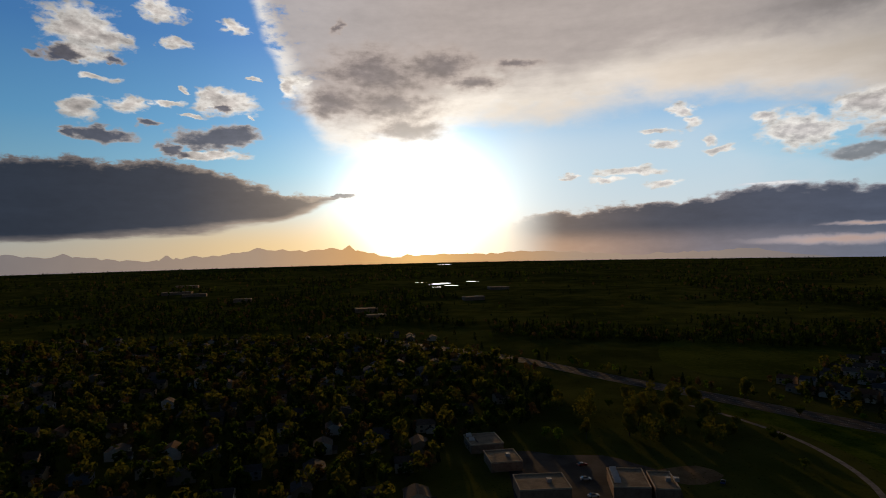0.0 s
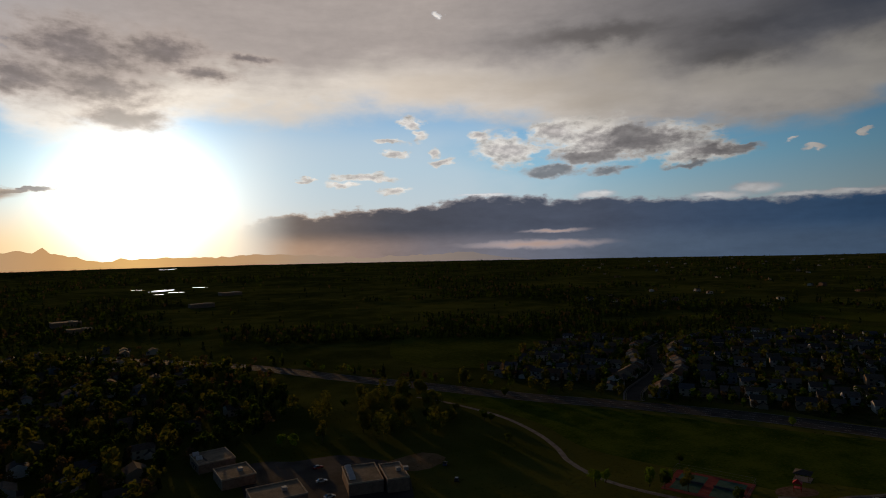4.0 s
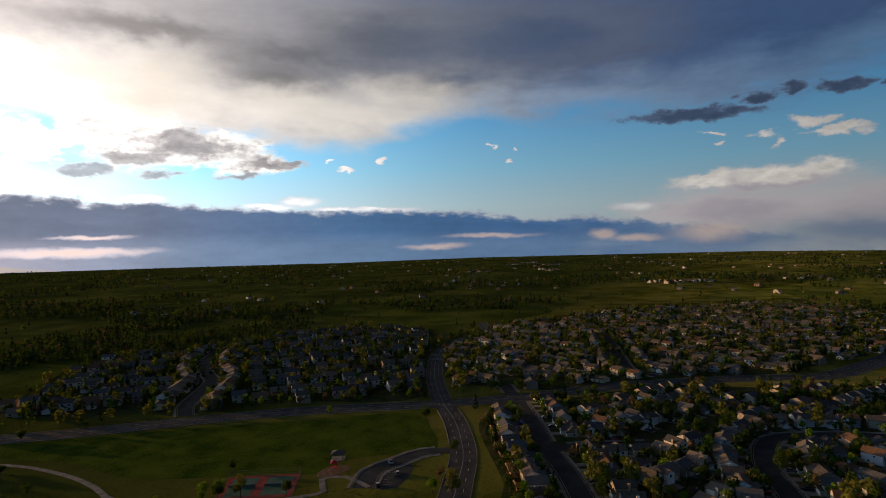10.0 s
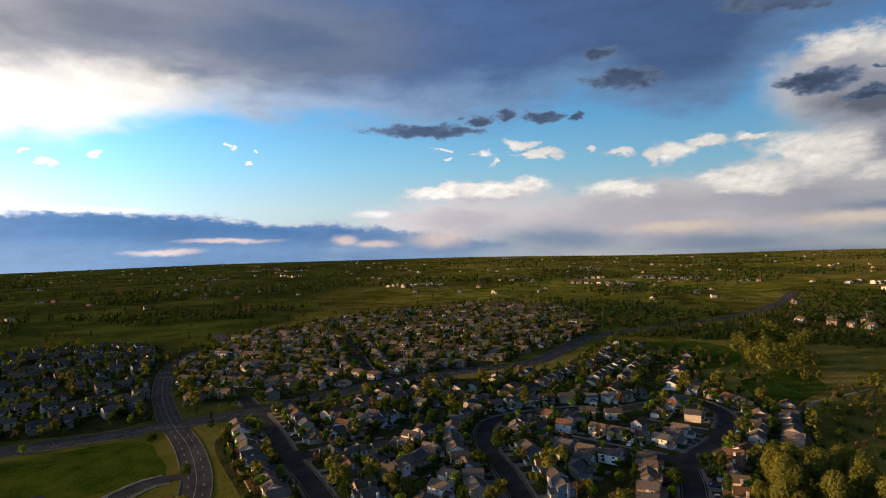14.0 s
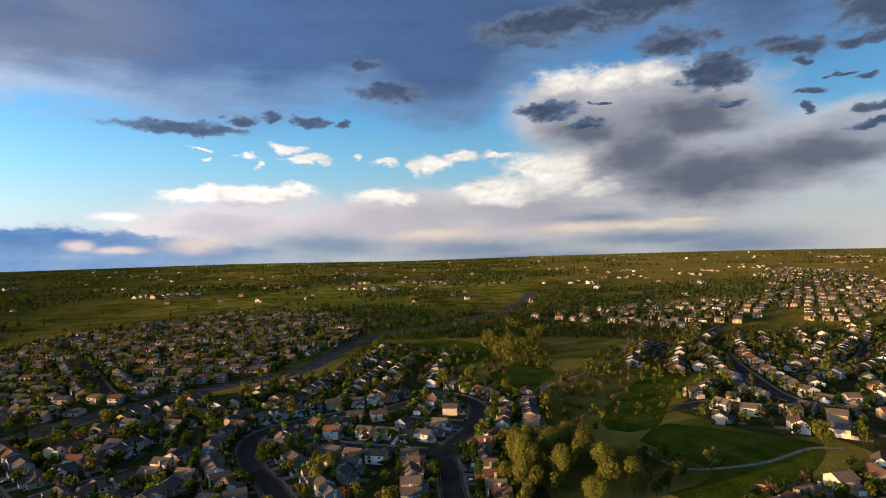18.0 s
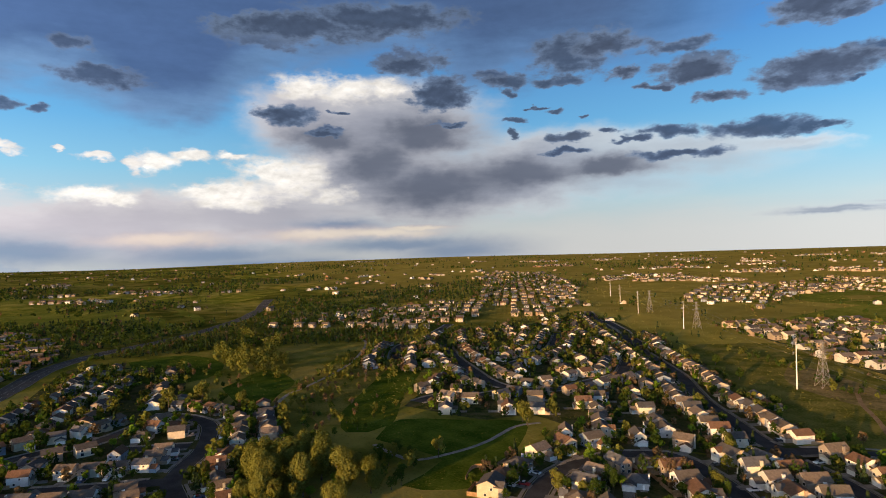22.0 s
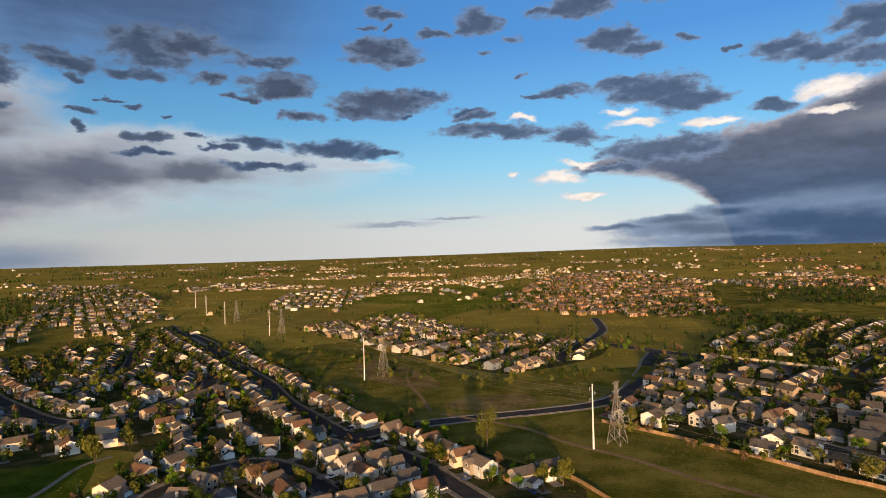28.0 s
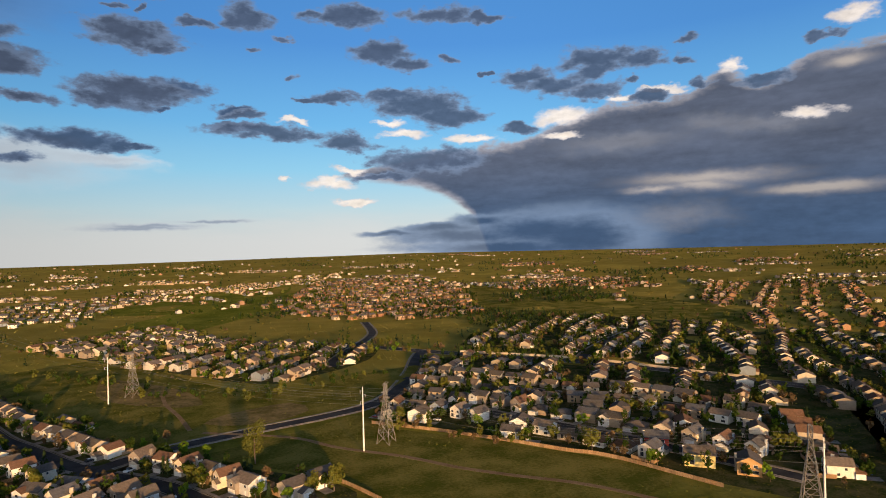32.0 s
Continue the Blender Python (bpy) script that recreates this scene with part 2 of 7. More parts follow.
CREAM_HIGH = [(23.1, 15.1, 10.6, 2.41), (34.3, 14.9, 10.1, 2.2), (10.1, 13.1, 9.6, 1.55), (25.3, 15.7, 13.7, 2.31), (40.5, 13.6, 11.7, 2.05), (53.5, 13.7, 7.8, 2.14), (61.8, 14.7, 6.0, 1.63), (65.9, 15.1, 3.5, 1.12), (41.7, 15.5, 6.5, 3.41), (51.8, 13.9, 7.4, 2.57), (63.2, 14.7, 6.8, 2.21), (59.0, 12.8, 8.1, 2.0)]
PUFFS_WEST = [(-31.0, 18.7, 3.4, 1.72), (-29.1, 18.4, 1.8, 1.01), (-31.0, 16.9, 2.3, 1.0), (-25.2, 20.8, 2.1, 0.85), (-19.0, 20.2, 1.2, 0.54), (-24.4, 18.5, 1.3, 0.44), (-30.3, 15.2, 1.7, 0.38), (-31.1, 12.7, 1.6, 1.12), (-27.6, 13.0, 1.8, 0.81), (-24.9, 13.4, 1.7, 0.37), (-19.8, 13.6, 3.1, 1.15), (-20.9, 14.3, 1.5, 0.85), (-23.3, 14.7, 0.5, 0.46), (-17.2, 16.0, 0.9, 0.24), (-22.8, 12.4, 1.1, 0.24), (-17.7, 12.7, 0.5, 0.24), (-14.0, 15.6, 1.3, 1.17), (-21.2, 9.3, 3.6, 0.49)]
PUFFS_WEST_DARK = [(-30.0, 10.5, 2.9, 0.8), (-32.2, 10.5, 1.2, 0.43), (-26.2, 11.8, 1.5, 0.37), (-20.8, 10.6, 4.1, 1.07), (-23.9, 9.5, 1.7, 0.47), (-18.9, 11.0, 2.8, 0.88), (-10.6, 5.7, 3.1, 0.26), (-32.5, 16.6, 2.2, 0.57), (-28.7, 16.6, 1.6, 0.43), (-20.3, 13.2, 1.2, 0.38)]
PUFFS_EAST = [(22.5, 12.2, 1.2, 0.69), (23.5, 11.1, 1.3, 0.59), (20.0, 10.6, 1.7, 0.36), (24.4, 9.5, 0.7, 0.5), (20.9, 9.2, 1.0, 0.51), (25.5, 8.5, 1.2, 0.4), (28.6, 10.6, 1.1, 0.57), (17.9, 7.2, 3.4, 0.52), (15.8, 6.4, 2.1, 0.42), (20.9, 5.8, 2.0, 0.52), (12.1, 6.9, 1.0, 0.21), (29.0, 10.8, 1.4, 0.63), (31.7, 9.4, 3.8, 1.7), (36.6, 10.9, 3.3, 1.58), (40.4, 9.7, 5.9, 2.54), (45.8, 9.7, 4.7, 1.87), (48.8, 8.2, 4.6, 1.14)]
PUFFS_EAST_DARK = [(36.0, 7.3, 3.5, 0.59), (41.2, 6.9, 1.6, 0.48), (48.0, 7.1, 1.9, 0.42), (43.6, 9.5, 5.8, 1.26), (50.4, 8.1, 3.5, 0.51), (39.3, 8.4, 3.8, 0.75), (52.4, 8.5, 2.0, 0.51), (43.1, 10.3, 3.6, 1.17), (41.1, 7.1, 2.3, 0.45), (48.5, 7.1, 1.3, 0.34)]
PUFFS_SMALL = [(61.2, 8.5, 0.5, 0.31), (57.5, 7.7, 0.8, 0.26), (56.2, 8.6, 0.4, 0.2), (71.3, 9.6, 0.5, 0.27), (73.4, 8.3, 0.5, 0.27), (73.6, 9.4, 0.3, 0.21), (91.5, 9.6, 1.0, 0.2), (91.3, 8.6, 0.7, 0.26), (95.6, 8.9, 1.1, 0.45), (96.0, 8.2, 0.7, 0.3), (98.5, 10.0, 1.6, 0.44), (100.1, 9.0, 2.8, 0.34), (105.5, 9.1, 0.7, 0.32), (108.1, 8.5, 1.5, 0.49), (111.1, 8.0, 1.4, 1.12), (91.6, 9.5, 0.8, 0.21), (91.5, 8.6, 0.6, 0.26), (95.4, 9.0, 0.7, 0.42), (98.9, 9.8, 1.8, 0.47), (100.7, 8.7, 2.2, 0.32), (61.0, 8.5, 0.3, 0.29), (57.5, 7.8, 0.7, 0.3), (56.2, 8.6, 0.4, 0.2), (25.5, 21.5, 0.6, 0.47)]
CAPS = [(53.0, 4.9, 1.6, 0.5), (50.2, 4.3, 3.2, 0.4), (60.9, 3.9, 4.6, 0.37), (40.3, 5.0, 1.9, 0.31), (84.6, 3.5, 3.2, 0.65), (56.3, 4.1, 2.9, 0.31), (53.3, 4.8, 2.4, 0.51), (60.2, 4.0, 4.4, 0.34), (39.8, 4.8, 2.2, 0.32), (29.4, 5.2, 3.3, 0.27)]
DARK_A = [(89.5, 11.3, 5.6, 0.66), (95.0, 12.3, 1.7, 0.49), (97.4, 12.5, 0.8, 0.48), (101.0, 12.3, 2.2, 0.56), (104.3, 12.3, 1.1, 0.41), (106.4, 17.3, 1.9, 0.9), (108.5, 15.1, 3.8, 0.92), (123.9, 12.9, 3.0, 1.1), (128.6, 13.2, 0.8, 0.24), (127.8, 11.5, 1.9, 0.49), (135.7, 17.8, 3.8, 1.48), (138.5, 14.9, 3.1, 1.75), (143.7, 16.2, 1.4, 1.05), (139.3, 11.9, 2.0, 0.36), (122.6, 20.1, 5.6, 1.68), (129.5, 20.6, 6.6, 0.89)]
DARK_B = [(124.0, 12.9, 3.0, 0.98), (127.9, 11.3, 2.0, 0.41), (128.7, 13.1, 0.8, 0.25), (135.9, 17.5, 3.6, 1.19), (138.4, 14.8, 3.1, 1.63), (132.8, 21.5, 9.4, 1.59), (124.7, 20.4, 7.7, 1.37), (145.1, 15.9, 2.7, 0.81), (151.1, 17.7, 4.3, 2.17), (150.0, 15.3, 2.5, 0.61), (155.6, 15.9, 1.6, 0.5), (162.1, 15.6, 3.3, 1.26), (160.6, 17.4, 3.5, 0.77), (159.0, 14.4, 1.5, 0.4), (145.0, 14.7, 0.9, 0.46), (139.5, 11.8, 1.8, 0.31), (145.5, 12.0, 1.4, 0.31), (145.6, 10.8, 0.6, 0.42), (149.1, 12.6, 1.1, 0.31), (148.0, 13.2, 0.8, 0.21), (152.1, 12.2, 0.6, 0.21), (150.4, 10.2, 2.1, 0.58)]
DARK_C = [(150.6, 9.0, 2.7, 0.37), (154.4, 10.6, 1.2, 0.31), (156.3, 9.7, 1.9, 0.31), (159.4, 10.3, 3.0, 0.61), (160.4, 8.2, 4.5, 0.52), (167.2, 9.8, 5.1, 0.98), (171.3, 9.6, 2.2, 0.47), (163.5, 12.6, 2.5, 0.49), (171.5, 18.5, 4.6, 1.31), (170.9, 13.7, 3.9, 1.38), (175.2, 14.7, 3.2, 0.97), (179.4, 13.1, 2.1, 0.51), (179.4, 11.5, 2.4, 0.6), (169.1, 13.1, 2.7, 0.66), (173.5, 12.7, 0.8, 0.27)]
DARK_D = [(171.6, 22.0, 2.5, 0.54), (171.0, 18.6, 4.0, 1.41), (173.8, 17.7, 2.0, 0.67), (180.7, 20.9, 2.6, 1.14), (176.4, 20.1, 1.8, 0.47), (170.3, 20.8, 1.1, 0.32), (172.3, 20.9, 0.5, 0.46), (161.6, 15.3, 3.6, 1.09), (155.5, 16.0, 1.5, 0.59), (154.4, 18.2, 3.7, 1.23), (158.7, 14.3, 1.4, 0.36), (163.3, 12.7, 2.7, 0.57), (171.9, 14.0, 5.5, 1.29), (169.4, 13.4, 2.9, 0.78), (188.9, 14.6, 2.7, 0.72), (186.7, 14.3, 1.6, 0.31), (190.2, 21.5, 4.4, 1.14), (186.9, 21.8, 1.6, 0.57), (198.9, 21.8, 4.5, 0.93), (203.1, 21.4, 3.1, 0.41), (193.1, 18.5, 3.6, 1.08), (195.6, 17.5, 2.7, 0.79)]
DARK_E = [(196.8, 13.9, 5.4, 1.53), (199.2, 12.7, 3.7, 1.13), (194.4, 14.7, 3.0, 0.92), (200.8, 12.8, 3.1, 0.81), (200.1, 17.9, 1.1, 0.44), (203.4, 16.6, 0.5, 0.29), (207.5, 16.2, 2.9, 0.86), (209.9, 15.2, 4.3, 0.95), (213.7, 17.2, 4.1, 1.09), (217.6, 16.6, 2.5, 0.97), (213.6, 16.1, 2.3, 0.82), (221.3, 16.2, 0.9, 0.6), (216.7, 15.0, 0.9, 0.45), (223.1, 14.2, 1.1, 0.42), (221.5, 17.8, 1.2, 0.42), (218.4, 13.5, 2.1, 0.54), (182.3, 11.2, 5.9, 0.84), (180.2, 12.7, 2.7, 0.46), (189.9, 10.4, 3.0, 0.9), (206.4, 11.4, 2.5, 0.6)]
DARK_F = [(184.6, 16.3, 0.9, 0.35), (184.1, 19.6, 1.1, 0.34), (181.9, 18.4, 0.8, 0.29), (197.5, 8.6, 5.9, 1.38), (193.1, 7.1, 3.3, 0.54), (213.4, 14.4, 3.1, 0.8), (227.5, 13.7, 2.5, 0.63), (232.0, 16.3, 1.5, 0.42)]
PUFFS_NORTH = [(185.0, 12.3, 1.6, 0.31), (194.1, 12.2, 1.7, 0.42), (195.1, 11.2, 2.6, 0.47), (202.0, 10.6, 2.9, 0.51), (210.3, 12.3, 2.8, 0.87), (215.8, 13.7, 1.7, 0.41), (219.6, 13.9, 2.4, 0.4), (225.2, 15.2, 1.1, 0.74), (188.5, 6.5, 2.6, 0.65), (190.6, 4.9, 2.3, 0.38), (184.0, 7.2, 0.7, 0.38), (189.9, 7.8, 2.2, 0.43), (210.5, 10.5, 2.4, 0.39), (231.1, 10.5, 2.3, 0.63), (234.0, 17.7, 1.8, 0.81)]
STORM_GAP = [(222.6, 5.3, 4.5, 0.81), (218.6, 5.2, 3.7, 0.47), (223.0, 5.9, 8.2, 0.89), (231.4, 4.5, 6.2, 0.73), (233.5, 14.2, 2.6, 0.76)]
STORM_PALE = [(215.3, 9.5, 7.0, 1.24), (223.4, 10.5, 4.5, 1.13), (220.6, 2.7, 5.5, 1.58), (215.8, 9.7, 8.0, 0.92), (227.5, 10.0, 6.7, 1.02)]
THREADS = [(172.1, 2.5, 5.0, 0.26), (177.3, 3.1, 3.7, 0.16), (172.8, 2.7, 4.7, 0.29), (178.1, 3.1, 3.4, 0.18)]
TONGUE = [(194.1, 1.8, 3.3, 0.33), (198.4, 2.2, 4.3, 0.54), (202.6, 2.8, 3.1, 0.74), (201.0, 1.4, 7.8, 0.96), (207.6, 1.8, 7.3, 2.07), (205.6, 0.2, 11.9, 0.84), (211.9, 1.1, 7.4, 3.02)]
TAIL = [(161.9, 7.6, 10.4, 1.92), (154.3, 8.1, 6.0, 2.66), (169.8, 7.8, 4.4, 0.61), (155.7, 5.9, 7.7, 1.82)]

sky = air
# pale haze low over the eastern horizon
low = W.math("MULTIPLY", W.step(az, 118, 150), W.step(W.math("ADD", elev, centred(streaks, 3.0)), 5.0, 1.0))
sky = W.mix(W.math("MULTIPLY", low, 0.8), sky, srgb(204, 204, 202))
# warm band under the sun
from_sun = W.math("ABSOLUTE", W.math("SUBTRACT", az, -4.0))
warm = W.math("MULTIPLY", W.step(from_sun, 46, 4), W.step(elev, 5.0, 0.6))
sky = W.mix(W.math("MULTIPLY", warm, 0.9), sky, srgb(238, 200, 136))
# bright thin haze beside the sun
thin = W.math("MULTIPLY", W.math("MULTIPLY", W.step(az, 2, 9), W.step(W.math("ADD", az, centred(soft_noise, 40.0)), 46, 24)), W.step(elev, 16, 9))
sky = W.mix(W.math("MULTIPLY", thin, 0.62), sky, srgb(206, 216, 224))
# the glow round the sun, behind the clouds
near_sun = W.math("MULTIPLY", W.math("ARCCOSINE", W.vec("DOT_PRODUCT", way, tuple(glow_way))), 180 / math.pi)
disc = W.math("POWER", 2.718, W.math("MULTIPLY", W.math("POWER", W.math("DIVIDE", near_sun, 4.4), 1.2), -1.0))
halo = W.math("POWER", 2.718, W.math("DIVIDE", near_sun, -8.5))
sky = W.mix(1.0, sky, W.vec("SCALE", (1.0, 0.93, 0.78), scale=W.math("MULTIPLY", disc, 2.2)), "ADD")

# the great rain cloud with its anvil in the south-east
body_tone = over_az((80, (190, 180, 190)), (108, (188, 182, 190)), (130, (168, 168, 178)), (148, (160, 166, 180)), (168, (176, 184, 194)))
sky = cover(sky, blobs(bent, ANVIL_BODY, 0.5), 0.9, 0.55, 1.12, over_az((90, (214, 206, 208)), (140, (206, 204, 206)), (165, (190, 206, 218))), body_tone, 0.1, 0.9, 0.95, SOFT, 0.25)
sky = cover(sky, blobs(bent, TAIL, 0.5), 0.8, 0.2, 1.2, srgb(196, 208, 216), srgb(176, 188, 200), 0.1, 0.9, 0.7, SOFT, 0.25)
sky = cover(sky, blobs(little_bent, RAIN, 0.4), 0.9, 0.1, 1.25, srgb(150, 160, 178), srgb(112, 134, 164), 0.1, 0.9, 0.8, SOFT, 0.25)
sky = cover(sky, blobs(bent, ANVIL_WHITE, 0.6), 2.0, 0.3, 1.02, srgb(214, 210, 210), srgb(250, 244, 236), 0.3, 1.0, 0.96, ROUGH, 0.4)
sky = cover(sky, blobs(bent, ANVIL_CORE, 0.4), 0.9, 0.3, 1.3, srgb(146, 150, 164), srgb(98, 105, 122), 0.2, 0.95, 0.95, SOFT, 0.25)

# slate bank along the western and southern horizon, with a lumpy lit top
top = curve_over(BANK_TOP)
depth = W.math("SUBTRACT", W.math("ADD", top, W.math("ADD", centred(lump, 2.6), centred(curl, 1.3))), elev)
fade = W.math("MULTIPLY", W.step(az, 5, 12), W.step(W.math("ADD", az, centred(SOFT, 60.0)), 112, 78))
tone = over_az((6, (112, 97, 92)), (20, (68, 71, 83)), (40, (80, 88, 106)), (60, (70, 102, 140)), (85, (76, 116, 166)))
tone = W.mix(W.step(depth, 0.0, 0.7), over_az((6, (190, 166, 146)), (30, (150, 148, 154)), (70, (176, 182, 194))), tone)
tone = W.mix(W.math("MULTIPLY", W.step(elev, 2.2, 0.2), 0.75), tone, over_az((6, (206, 160, 120)), (24, (132, 124, 130)), (45, (96, 112, 134)), (85, (112, 144, 182))))
tone = shaded(tone, 0.4, WISPY)
caps = blobs(little_bent, CAPS)
sky = cover(sky, caps, 1.2, 0.4, 1.1, srgb(196, 200, 208), srgb(232, 230, 230), 0.2, 0.9, 0.9)
sky = W.mix(W.math("MULTIPLY", W.step(depth, -0.12, 0.35), fade), sky, tone)
sky = cover(sky, blobs(little_bent, CREAM_LOW), 1.2, 0.2, 1.2, srgb(196, 182, 184), over_az((20, (190, 160, 146)), (70, (214, 190, 182)), (110, (232, 212, 196)), (150, (240, 226, 204))), 0.1, 0.9, 0.75, WISPY, 0.25)

# the high veil, from the sun's side round to the south-east
floor_of = curve_over(VEIL_LOW)
above = W.math("SUBTRACT", elev, W.math("ADD", floor_of, centred(mixed(SOFT, lump, 0.5), 8.5)))
rim = over_az((-20, (226, 224, 224)), (-4, (250, 240, 226)), (22, (226, 214, 202)), (46, (190, 181, 174)), (64, (198, 194, 190)), (76, (150, 166, 190)), (100, (112, 146, 186)), (150, (98, 132, 176)))
core = over_az((-20, (176, 170, 170)), (0, (172, 160, 154)), (24, (176, 164, 156)), (46, (142, 136, 134)), (62, (114, 118, 130)), (78, (86, 106, 142)), (96, (78, 104, 148)), (128, (76, 100, 142)), (160, (78, 100, 136)))
tone = shaded(W.mix(W.step(above, 0.6, 5.5), rim, core), 0.32, WISPY)
sides_of = W.math("MULTIPLY", W.step(W.math("ADD", az, centred(ROUGH, 46.0)), -23.0, -14.0), W.step(az, 174, 152))
sky = W.mix(W.math("MULTIPLY", W.math("MULTIPLY", W.step(above, -1.2, 1.8), sides_of), 0.96), sky, tone)
sky = cover(sky, blobs(bent, CREAM_HIGH, 0.5), 0.8, 0.0, 1.3, srgb(226, 216, 204), over_az((20, (224, 210, 194)), (40, (196, 185, 172)), (60, (222, 215, 205))), 0.1, 0.9, 0.75, SOFT, 0.2)
sky = cover(sky, blobs(bent, DARK_HIGH, 0.5), 0.8, 0.0, 1.35, srgb(130, 126, 126), over_az((30, (98, 92, 90)), (52, (84, 82, 84)), (70, (92, 102, 122)), (85, (80, 100, 136))), 0.1, 0.9, 0.75, SOFT, 0.25)
# the darker mass over the sun
sky = cover(sky, blobs(bent, MASS, 0.4), 1.3, 0.3, 1.15, srgb(184, 168, 160), srgb(108, 100, 104), 0.1, 0.95, 0.88, ROUGH, 0.4)

# lit puffs
sky = cover(sky, blobs(bent, PUFFS_WEST), 2.4, 0.6, 1.06, srgb(232, 226, 218), srgb(206, 196, 188), 0.2, 0.75, 0.95, ROUGH, 0.75)
sky = cover(sky, blobs(bent, PUFFS_WEST_DARK), 2.0, 0.7, 1.08, srgb(190, 180, 174), srgb(92, 92, 104), 0.45, 0.98, 0.95, ROUGH, 0.35)
sky = cover(sky, blobs(bent, PUFFS_EAST), 2.4, 0.55, 1.08, srgb(226, 220, 212), srgb(196, 188, 184), 0.1, 0.75, 0.92, ROUGH, 0.7)
sky = cover(sky, blobs(bent, PUFFS_EAST_DARK), 1.6, 0.5, 1.12, srgb(176, 170, 168), srgb(124, 120, 122), 0.3, 0.95, 0.85, ROUGH, 0.3)
sky = cover(sky, blobs(bent, PUFFS_SMALL), 2.6, 0.45, 1.02, srgb(206, 208, 214), srgb(242, 234, 226), 0.2, 0.95, 0.92)

# slate bank low in the west
west_top, west_low = curve_over(WEST_TOP), curve_over(WEST_BOT)
into = W.math("MINIMUM", W.math("SUBTRACT", W.math("ADD", west_top, centred(ROUGH, 3.4)), elev), W.math("MULTIPLY", W.math("SUBTRACT", elev, W.math("ADD", west_low, centred(streaks, 1.6))), 0.9))
tone = W.mix(W.step(into, 0.0, 0.8), over_az((-40, (126, 122, 126)), (-14, (176, 158, 142))), over_az((-40, (54, 64, 80)), (-24, (60, 66, 79)), (-12, (108, 98, 94))))
sky = W.mix(W.math("MULTIPLY", W.step(into, -0.1, 0.3), W.step(az, -9.0, -12.0)), sky, shaded(tone, 0.35, WISPY))

# the storm in the north
storm_top, storm_low = curve_over(STORM_TOP), curve_over(STORM_LOW)
into = W.math("MINIMUM", W.math("SUBTRACT", W.math("ADD", storm_top, centred(mixed(ROUGH, streaks, 0.4), 4.5)), elev), W.math("SUBTRACT", elev, W.math("ADD", storm_low, centred(WISPY, 1.6))))
tone = W.mix(W.step(into, 0.0, 1.2), srgb(158, 156, 164), W.mix(W.step(elev, 1.5, 10.0), srgb(66, 86, 114), srgb(86, 94, 112)))
tone = shaded(tone, 0.75, WISPY)
sky = W.mix(W.math("MULTIPLY", W.step(into, -0.15, 0.5), W.step(az, 186, 190)), sky, tone)
tongue = blobs(little_bent, TONGUE, 0.4)
sky = cover(sky, tongue, 0.9, 0.75, 1.25, srgb(112, 130, 156), srgb(62, 82, 110), 0.2, 0.9, 0.9, WISPY, 0.3)
sky = cover(sky, blobs(bent, STORM_PALE, 0.4), 1.3, 0.0, 1.25, srgb(116, 122, 136), srgb(134, 136, 146), 0.1, 0.9, 0.6, WISPY, 0.4)
sky = cover(sky, blobs(little_bent, STORM_GAP), 1.2, 0.1, 1.2, srgb(150, 146, 150), srgb(196, 184, 174), 0.1, 0.9, 0.7, WISPY, 0.3)
sky = cover(sky, blobs(bent, PUFFS_NORTH), 2.0, 0.5, 1.1, srgb(206, 200, 202), srgb(240, 226, 212), 0.2, 0.95, 0.9)

# dark puffs against the blue
for group, edge_c, core_c in ((DARK_A, (104, 122, 152), (72, 88, 116)), (DARK_B, (106, 124, 152), (72, 86, 110)), (DARK_C, (108, 128, 158), (64, 80, 108)), (DARK_D, (112, 130, 158), (74, 86, 108)), (DARK_E, (116, 132, 158), (74, 88, 112)), (DARK_F, (118, 134, 160), (80, 94, 118))):
    sky = cover(sky, blobs(bent, group), 1.9, 0.66, 1.1, srgb(*edge_c), srgb(*core_c), 0.35, 1.0, 0.95, ROUGH, 0.3)
sky = cover(sky, blobs(little_bent, THREADS), 1.2, 0.3, 1.3, srgb(176, 182, 192), srgb(140, 150, 166), 0.2, 0.9, 0.85, WISPY)

# the sun's light spreads through the thin cloud round it
sky = W.mix(1.0, sky, W.vec("SCALE", (1.0, 0.82, 0.56), scale=W.math("MULTIPLY", halo, 0.3)), "ADD")
sky = W.mix(1.0, sky, W.vec("SCALE", (1.0, 0.94, 0.82), scale=W.math("MULTIPLY", W.math("POWER", 2.718, W.math("MULTIPLY", W.math("POWER", W.math("DIVIDE", near_sun, 4.6), 1.6), -1.0)), 1.5)), "ADD")
# the sky is far brighter on the sun's side
gain = W.node("ShaderNodeFloatCurve")
W.put(W.math("DIVIDE", W.math("ADD", az, 80.0), 360.0), gain.inputs[1])
pts = gain.mapping.curves[0].points
pts[0].location, pts[1].location = (0.0, 0.5), (1.0, 0.35)
for a, g in ((-45, 0.50), (-25, 0.64), (-10, 0.79), (10, 0.80), (28, 0.80), (42, 0.64), (49, 0.52), (57, 0.41), (67, 0.295), (75, 0.245), (86, 0.205), (107, 0.164), (132, 0.140), (157, 0.152), (177, 0.180), (200, 0.195), (240, 0.185)):
    pts.new((a + 80) / 360, g)
gain.mapping.update()
sky = W.vec("SCALE", sky, scale=W.math("MULTIPLY", gain.outputs[0], 4.0))
